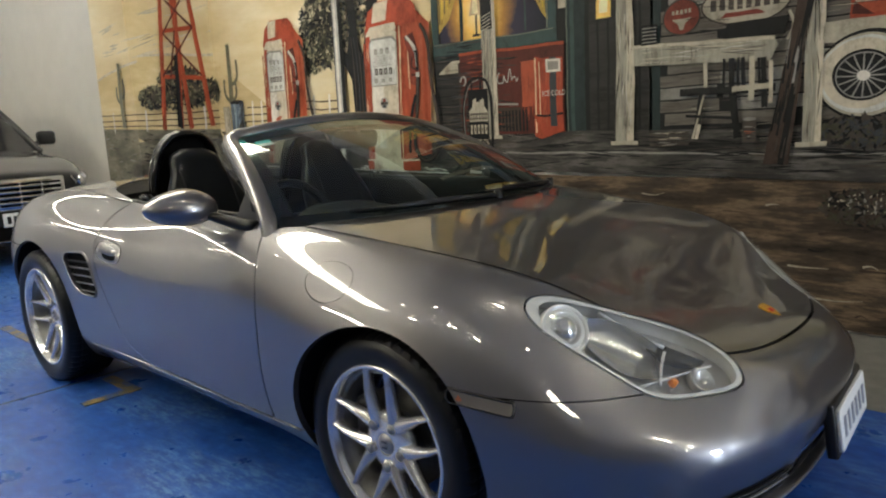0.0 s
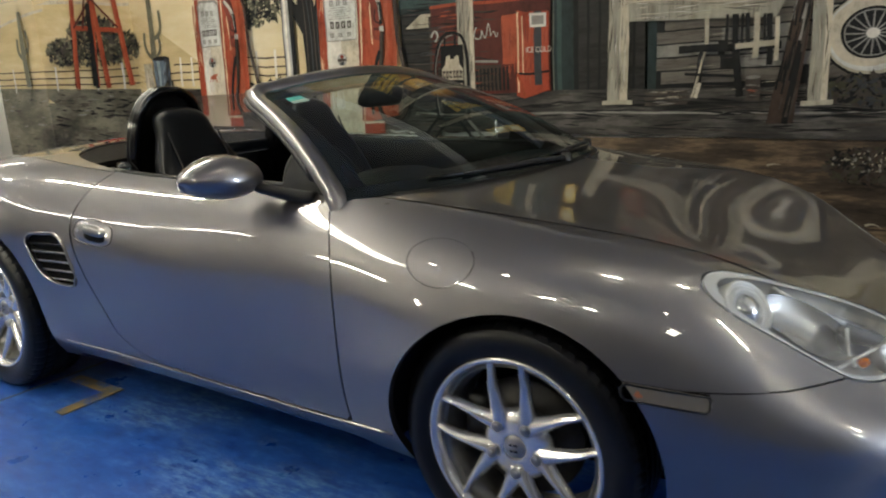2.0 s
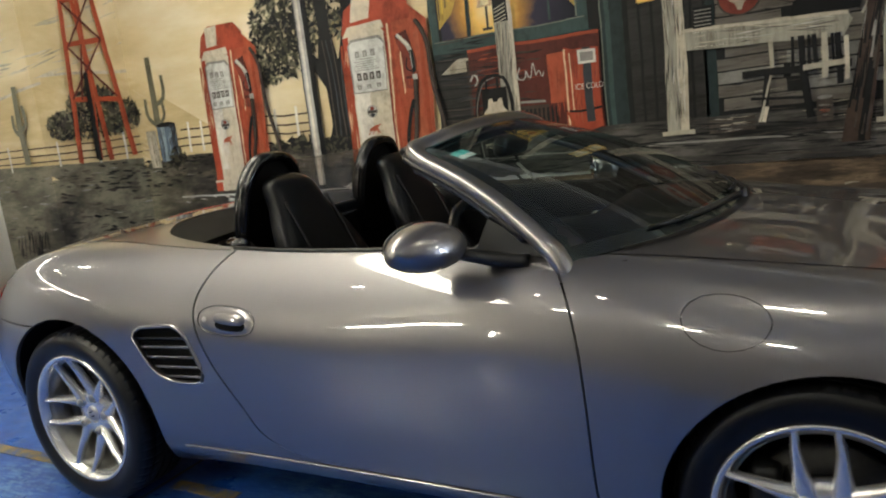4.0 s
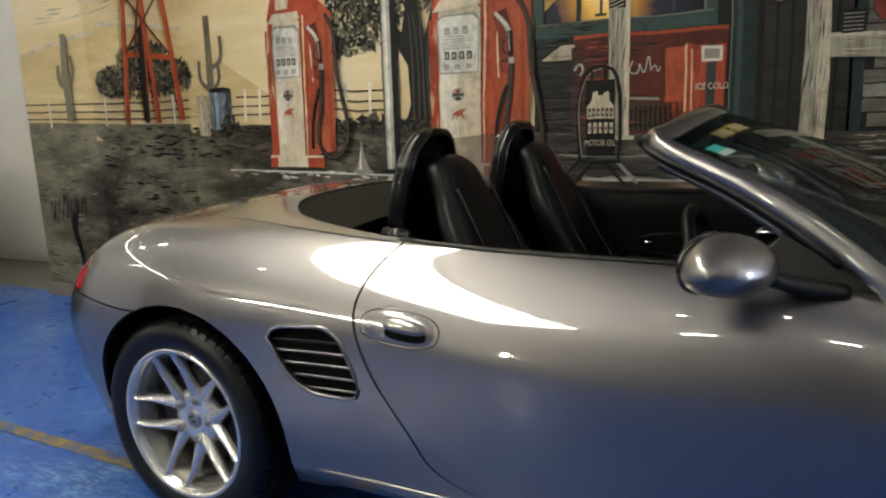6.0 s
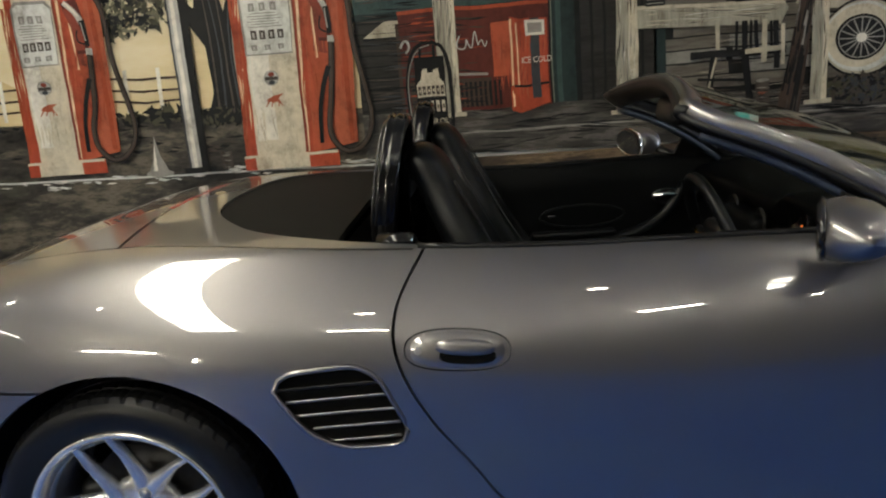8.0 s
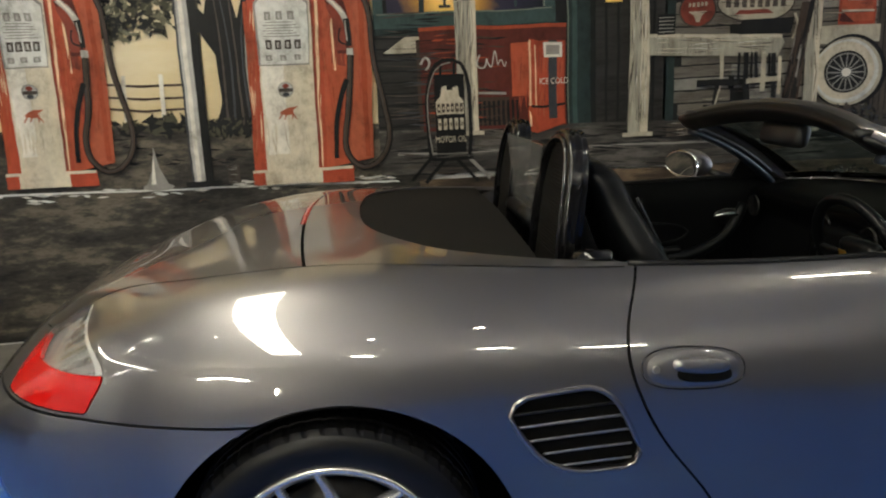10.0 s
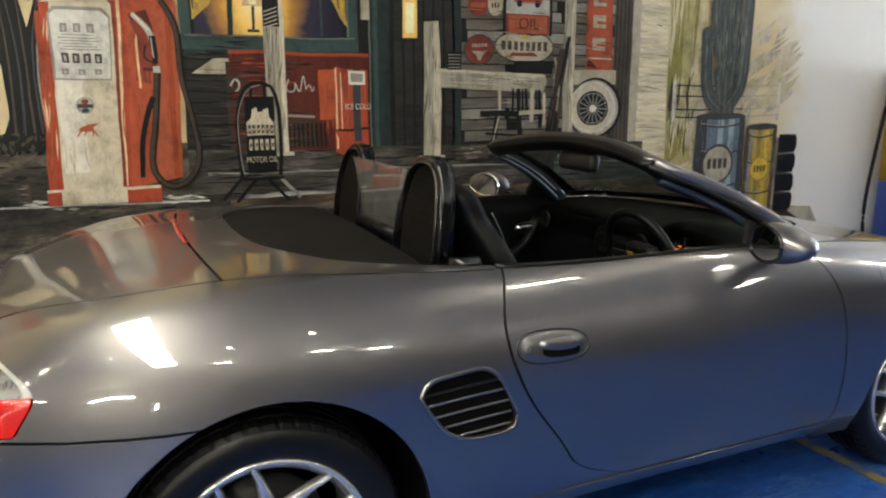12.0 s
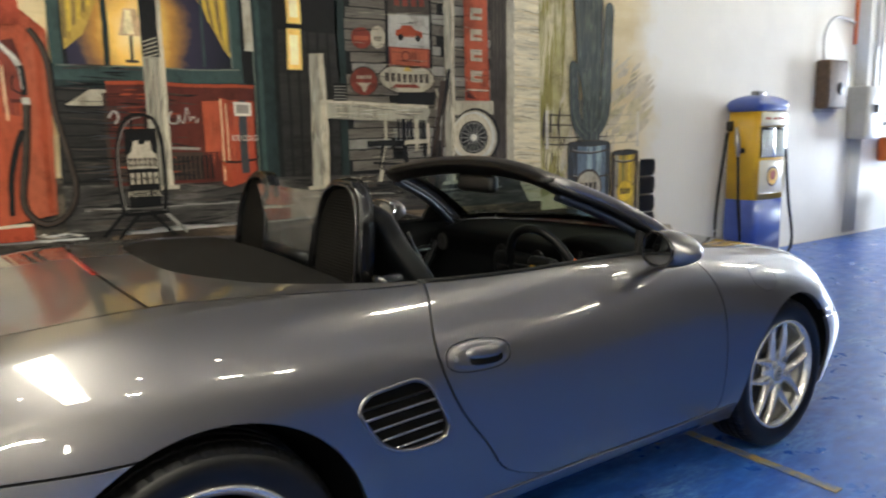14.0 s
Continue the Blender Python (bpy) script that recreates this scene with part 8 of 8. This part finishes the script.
def petrol_pump(x, y):
    """Its front faces the room; x, y is the middle of its base."""
    t = empty("petrol_pump", pose(x, y, 0.004), "old yellow and blue petrol pump with black hoses", "petrol pump")
    w, d = 0.52, 0.36

    def shell(z0, z1, grow=0.0, r=0.05):
        rows = []
        for z in (z0, z1):
            k = 1.0 - 0.05 * (z - 0.1) / 1.5
            ring = []
            for cx, cy, a0 in ((1, -1, -90), (1, 1, 0), (-1, 1, 90), (-1, -1, 180)):
                for i in range(5):
                    a = radians(a0 + 90 * i / 4)
                    ring.append((cx * (w * k / 2 + grow - r) + r * math.cos(a), cy * (d * k / 2 + grow - r) + r * math.sin(a), z))
            rows.append(ring)
        return loft(rows, True, True)
    mk("plinth", shell(0.0, 0.05, 0.02), BLACK_TRIM, t)
    mk("lower_casing", shell(0.05, 0.635), PUMP_BLUE, t, "blue enamelled lower casing")
    mk("upper_casing", shell(0.635, 1.50), PUMP_YELLOW, t, "yellow enamelled upper casing")
    cap = []
    for z, g in ((1.50, 0.012), (1.56, 0.03), (1.60, 0.02), (1.635, -0.03), (1.66, -0.10)):
        k = 1.0 - 0.05
        r = 0.07
        ring = []
        for cx, cy, a0 in ((1, -1, -90), (1, 1, 0), (-1, 1, 90), (-1, -1, 180)):
            for i in range(5):
                a = radians(a0 + 90 * i / 4)
                ring.append((cx * (w * k / 2 + g - r) + r * math.cos(a), cy * (d * k / 2 + g - r) + r * math.sin(a), z))
        cap.append(ring)
    mk("cap", loft(cap, True, True), PUMP_BLUE, t, "rounded blue cap")
    mk("finial", rbox(0.15, 0.08, 0.045, 0.012, (0, 0, 1.68)), STEEL, t)
    f = -d / 2 * 0.97
    mk("head_panel", rbox(0.44, 0.02, 0.135, 0.008, (0.01, f - 0.002, 1.425)), PUMP_CREAM, t)
    for i, ww in enumerate((0.10, 0.07, 0.12)):
        mk("panel_bar", rbox(ww, 0.004, 0.022, 0, (-0.11 + 0.12 * i, f - 0.014, 1.43)), PAINTS["rust"], t, "", False)
    face = mk("dial_face", rbox(0.44, 0.012, 0.30, 0.004, (0.01, f - 0.002, 1.20)), BLACK_TRIM, t)
    for s in (-1, 1):
        mk("dial_card", rbox(0.175, 0.006, 0.26, 0.002, (0.01 + s * 0.105, f - 0.012, 1.19)), WHITE_PLASTIC, face)
        g = mk("dial_glass", rbox(0.185, 0.003, 0.275, 0.001, (0.01 + s * 0.105, f - 0.020, 1.195)), PUMP_SCREEN, face)
        g.visible_shadow = False
        mk("dial_hood", rbox(0.11, 0.015, 0.03, 0.006, (0.01 + s * 0.105, f - 0.016, 1.335)), BLACK_TRIM, face)
    mk("dial_post", rbox(0.02, 0.018, 0.30, 0.004, (0.01, f - 0.012, 1.20)), CHROME, face)
    mk("badge_panel", rbox(0.44, 0.012, 0.33, 0.02, (0.01, f - 0.001, 0.86)), PUMP_CREAM, t)
    rim = [(0.02 + 0.105 * math.sin(a) * (1 - 0.12 * math.cos(a)), f - 0.0085, 0.86 - 0.10 * math.cos(a)) for a in np.linspace(0, 2 * math.pi, 30, endpoint=False)]
    mk("badge", (rim, [tuple(range(30))]), PAINTS["purple"], t, "", False)
    inner = [(0.02 + (p[0] - 0.02) * 0.84, p[1] - 0.002, 0.86 + (p[2] - 0.86) * 0.84) for p in rim]
    mk("badge_field", (inner, [tuple(range(30))]), PAINTS["glow"], t, "", False)
    core = [(0.02 + (p[0] - 0.02) * 0.5, p[1] - 0.004, 0.875 + (p[2] - 0.86) * 0.5) for p in rim]
    mk("badge_core", (core, [tuple(range(30))]), PAINTS["orange"], t, "", False)
    # nozzle on the near side, with its hose; a second hose at the front corner
    sx = -w / 2 * 0.97
    mk("nozzle", sweep(smooth_path([(sx - 0.03, 0.04, 1.35), (sx - 0.05, 0.02, 1.28), (sx - 0.06, 0.0, 1.18), (sx - 0.05, 0.0, 1.06)], 12), lambda u: 0.014 + 0.014 * math.sin(u * 3.0), 10), STEEL, t, "steel filling nozzle in its cradle")
    mk("cradle", rbox(0.05, 0.08, 0.05, 0.01, (sx - 0.02, 0.0, 1.12)), BLACK_TRIM, t)
    mk("hook", rbox(0.07, 0.05, 0.10, 0.015, (sx - 0.02, 0.12, 1.36)), BLACK_TRIM, t)
    mk("hose", sweep(smooth_path([(sx - 0.05, 0.0, 1.08), (sx - 0.07, -0.03, 0.80), (sx - 0.06, -0.05, 0.45), (sx - 0.05, -0.06, 0.20), (sx - 0.05, -0.04, 0.04)], 30), 0.014, 10), RUBBER, t)
    mk("hose", sweep(smooth_path([(sx - 0.03, 0.14, 1.30), (sx - 0.07, 0.15, 1.0), (sx - 0.12, 0.16, 0.6), (sx - 0.15, 0.15, 0.25), (sx - 0.12, 0.14, 0.03)], 30), 0.016, 10), RUBBER, t)
    mk("hose", sweep(smooth_path([(w / 2 * 0.96, f + 0.04, 1.35), (w / 2 + 0.03, f + 0.02, 1.10), (w / 2 + 0.05, f, 0.80), (w / 2 + 0.12, f - 0.02, 0.40), (w / 2 + 0.13, f - 0.03, 0.12), (w / 2 + 0.08, f - 0.02, 0.03)], 34), 0.015, 10), RUBBER, t)
    mk("hose_foot", rbox(0.14, 0.10, 0.03, 0.01, (w / 2 + 0.06, f, 0.02)), PAINTS["rust"], t)
    return t


petrol_pump(5.16, 1.78)

# ---- services on the white wall ----
BOX_GREY = grainy("grey_box_paint", (0.42, 0.42, 0.41), 0.45, scale=12, spread=0.12)
RUST_BROWN = grainy("rusty_brown_metal", (0.10, 0.065, 0.045), 0.6, 0.3, scale=20, spread=0.5)
ORANGE_METAL = grainy("orange_painted_steel", (0.55, 0.13, 0.03), 0.45, scale=15, spread=0.2)
t = empty("wall_meter", pose(6.85, WALL_Y - 0.0, 1.82), "old brown metal meter on the white wall", "meter")
mk("case", rbox(0.44, 0.16, 0.54, 0.03, (0, -0.075, 0), 3), RUST_BROWN, t)
mk("side_case", rbox(0.16, 0.12, 0.36, 0.03, (0.28, -0.055, 0.02)), BOX_GREY, t)
mk("dial", lathe([(0.0, 0.012), (0.06, 0.012), (0.075, 0.0)], 24, pose(0.06, -0.155, -0.05, 180)), BLACK_TRIM, t)
mk("bracket", rbox(0.5, 0.02, 0.06, 0.005, (0.02, -0.012, -0.28)), BOX_GREY, t)
t = empty("switch_box", pose(7.62, WALL_Y, 1.50), "grey steel electric switch box with conduits", "electric box")
mk("cabinet", rbox(0.42, 0.22, 0.62, 0.015, (0, -0.11, 0)), BOX_GREY, t)
mk("cover", rbox(0.38, 0.012, 0.56, 0.006, (0, -0.224, 0)), BOX_GREY, t)
mk("cabinet_side", rbox(0.46, 0.16, 0.52, 0.012, (0.50, -0.08, 0.03)), WHITE_PLASTIC, t)
mk("switch", rbox(0.05, 0.04, 0.10, 0.008, (0.0, -0.245, 0.05)), BLACK_TRIM, t)
for i in range(4):
    mk("fuse_row", rbox(0.36, 0.01, 0.05, 0.004, (0.50, -0.163, 0.20 - 0.11 * i)), BLACK_TRIM if i == 3 else BOX_GREY, t)


def conduit(points, r=0.016, material=None, label="grey steel conduit clipped to the wall"):
    ob = mk("conduit", sweep(points, r, 8), material or BOX_GREY)
    return tagged(ob, label, "conduit", "wall conduits")


for i, x in enumerate((7.50, 7.58, 7.66, 7.74, 7.95, 8.10)):
    conduit([(x, WALL_Y - 0.03, 1.80), (x, WALL_Y - 0.03, CEIL)])
for x in (7.48, 7.56, 7.64, 7.72):
    conduit([(x, WALL_Y - 0.03, 1.20), (x - 0.02, WALL_Y - 0.03, 0.05)])
conduit(smooth_path([(6.74, WALL_Y - 0.03, 2.08), (6.74, WALL_Y - 0.03, 2.42), (6.80, WALL_Y - 0.03, 2.50), (7.45, WALL_Y - 0.03, 2.53)], 20))
for x in (7.40, 8.22):
    conduit([(x, WALL_Y - 0.04, 2.30), (x, WALL_Y - 0.04, CEIL)], 0.024, ORANGE_METAL, "orange painted pipe on the white wall")
t = empty("hose_reel", pose(8.45, WALL_Y - 0.02, 1.05), "orange steel box on the white wall", "wall box")
mk("case", rbox(0.5, 0.2, 0.30, 0.02, (0, -0.1, 0)), ORANGE_METAL, t)
mk("lid", rbox(0.46, 0.012, 0.26, 0.006, (0, -0.204, 0)), ORANGE_METAL, t)
t = empty("waste_bin", pose(8.5, WALL_Y - 0.32, 0.004), "dark green plastic bin against the wall", "bin")
GREEN = grainy("dark_green_plastic", (0.012, 0.05, 0.03), 0.45, scale=20)
mk("body", lathe([(0.0, 0.0), (0.17, 0.0), (0.22, 0.5), (0.225, 0.52)], 28, pose(0, 0, 0, 90)), GREEN, t)
mk("lid", lathe([(0.235, 0.50), (0.235, 0.54), (0.18, 0.58), (0.0, 0.60)], 28, pose(0, 0, 0, 90)), GREEN, t)

# ---- the black saloon parked behind ----
def saloon(x, y, turn):
    """A dark saloon; x, y is the middle of its nose at the ground, its nose pointing along its own +x."""
    t = empty("saloon_car", pose(x, y, 0.0, 0, 0, turn) @ Matrix.Diagonal((1, 1, 1.16, 1)), "black saloon car with a chrome slatted grille", "car")
    L, W = 4.75, 0.90
    xs = [-L, -L + 0.12, -L + 0.7, -3.6, -2.6, -1.55, -0.9, -0.45, -0.16, -0.03, 0.0]
    low = [0.30, 0.26, 0.22, 0.20, 0.20, 0.20, 0.20, 0.20, 0.20, 0.22, 0.26]
    half = [0.62, 0.76, 0.85, W, W, W, 0.885, 0.85, 0.74, 0.60, 0.52]
    deck = [0.80, 0.92, 0.98, 0.98, 0.97, 0.95, 0.90, 0.84, 0.76, 0.66, 0.60]
    ts = np.array(xs)
    fl, fh, fd = spline(ts, low), spline(ts, half), spline(ts, deck)
    rows = []
    for q in np.linspace(-L, 0, 70):
        lo, h, d = float(fl(q)[0, 0]), float(fh(q)[0, 0]), float(fd(q)[0, 0])
        prof = [(0.86, lo), (0.97, lo + 0.10), (1.0, lo + (d - lo) * 0.55), (0.97, lo + (d - lo) * 0.80), (0.88, d - 0.03), (0.70, d), (0.35, d + 0.018), (0, d + 0.022)]
        tt = np.linspace(0, 1, len(prof))
        sp = spline(tt, [(h * a, z) for a, z in prof])
        side_pts = [(q, float(p[0]), float(p[1])) for p in sp(np.linspace(0, 1, 22))]
        rows.append(side_pts + [(a, -b, c) for a, b, c in reversed(side_pts[:-1])])
    mk("body", loft(rows, False, True), BLACK_PAINT, t)
    # cabin with its glass
    def cabin(z):
        k = (z - 0.93) / 0.5
        return [(-1.35 - 0.75 * k, 0.80 - 0.20 * k), (-2.4, 0.82 - 0.19 * k), (-3.45 + 0.1 * k, 0.80 - 0.2 * k), (-4.05 + 0.65 * k, 0.72 - 0.18 * k)]
    def ring(z):
        r = cabin(z)
        return [(a, b, z) for a, b in r] + [(a, -b, z) for a, b in reversed(r)]
    mk("greenhouse", loft([ring(0.93), ring(1.10), ring(1.30), ring(1.40)], True, True), GLOSS_BLACK, t, "dark glass cabin", False)
    mk("roof", loft([ring(1.39), [(a * 0.995 - 0.01, b * 0.97, 1.44) for a, b, _ in ring(1.40)], [(a * 0.97 - 0.08, b * 0.6, 1.465) for a, b, _ in ring(1.40)]], True, True), BLACK_PAINT, t)
    for s in (-1, 1):
        mk("pillar", sweep([(-1.33, s * 0.80, 0.93), (-1.75, s * 0.72, 1.20), (-2.08, s * 0.62, 1.42)], 0.03, 8), BLACK_PAINT, t)
        mir = mk("door_mirror", rbox(0.12, 0.20, 0.14, 0.04, (-1.62, s * 1.0, 1.06), 3), BLACK_PAINT, t)
        mk("mirror_foot", rbox(0.06, 0.12, 0.04, 0.01, (-1.62, s * 0.88, 1.01)), BLACK_TRIM, mir)
        # headlamp
        lamp = []
        for i in range(9):
            u = i / 8
            cx, cy, cz = -0.13 - 0.36 * u, 0.50 + 0.27 * u, 0.655 + 0.05 * u
            hh = 0.075 * math.sin(math.pi * min(1, 0.22 + 0.62 * u)) ** 0.6
            lamp.append([(cx + 0.09, s * (cy + 0.045), cz - hh), (cx + 0.115, s * (cy + 0.06), cz), (cx + 0.06, s * (cy + 0.035), cz + hh)])
        hl = mk("headlamp", loft(lamp), REFLECTOR, t, "clear twin headlamp")
        for u in (0.25, 0.6):
            c = Vector((0.01 - 0.36 * u, s * (0.58 + 0.26 * u), 0.66 + 0.05 * u))
            mk("lamp_unit", lathe([(0.0, 0.03), (0.03, 0.026), (0.048, 0.006), (0.052, 0.0)], 20, Matrix.Translation(c) @ pose(0, 0, 0, 0, 0, -90 + s * 25)), CHROME, hl)
        for wx in (-0.90, -3.68):
            wh = mk("wheel", lathe([(0.0, -0.09), (0.20, -0.08), (0.225, -0.10), (0.225, 0.1), (0.0, 0.1)], 32), ALLOY, t, "", True, pose(wx, s * 0.80, 0.32, 0, 0, 0 if s < 0 else 180))
            mk("tyre", lathe([(0.222, -0.095), (0.25, -0.108), (0.30, -0.10), (0.32, -0.075), (0.32, 0.08), (0.30, 0.1), (0.222, 0.1)], 36), RUBBER, wh)
    g = mk("grille", rbox(0.05, 0.86, 0.26, 0.03, (0.015, 0, 0.60), 3), CHROME, t, "chrome framed grille with bright slats")
    mk("grille_back", rbox(0.03, 0.78, 0.20, 0.02, (0.032, 0, 0.60)), DARK, g)
    for i in range(4):
        mk("slat", rbox(0.02, 0.78, 0.018, 0.005, (0.045, 0, 0.535 + 0.044 * i)), CHROME, g)
    for s in (-1, 0, 1):
        mk("grille_bar", rbox(0.015, 0.015, 0.20, 0.003, (0.043, 0.2 * s, 0.60)), CHROME, g)
    pl = mk("number_plate", rbox(0.012, 0.38, 0.11, 0.003, (0.05, 0, 0.40)), WHITE_PLASTIC, t, "pale number plate with dark plain bars")
    for i in range(6):
        mk("plate_bar", rbox(0.003, 0.035, 0.06, 0, (0.058, -0.14 + 0.056 * i, 0.40)), BLACK_TRIM, pl, "", False)
    mk("lower_intake", rbox(0.04, 1.0, 0.12, 0.02, (0.005, 0, 0.29)), DARK, t)
    mk("lower_trim", rbox(0.03, 1.1, 0.014, 0.004, (0.03, 0, 0.225)), CHROME, t)
    return t


saloon(-5.08, 0.26, 4)
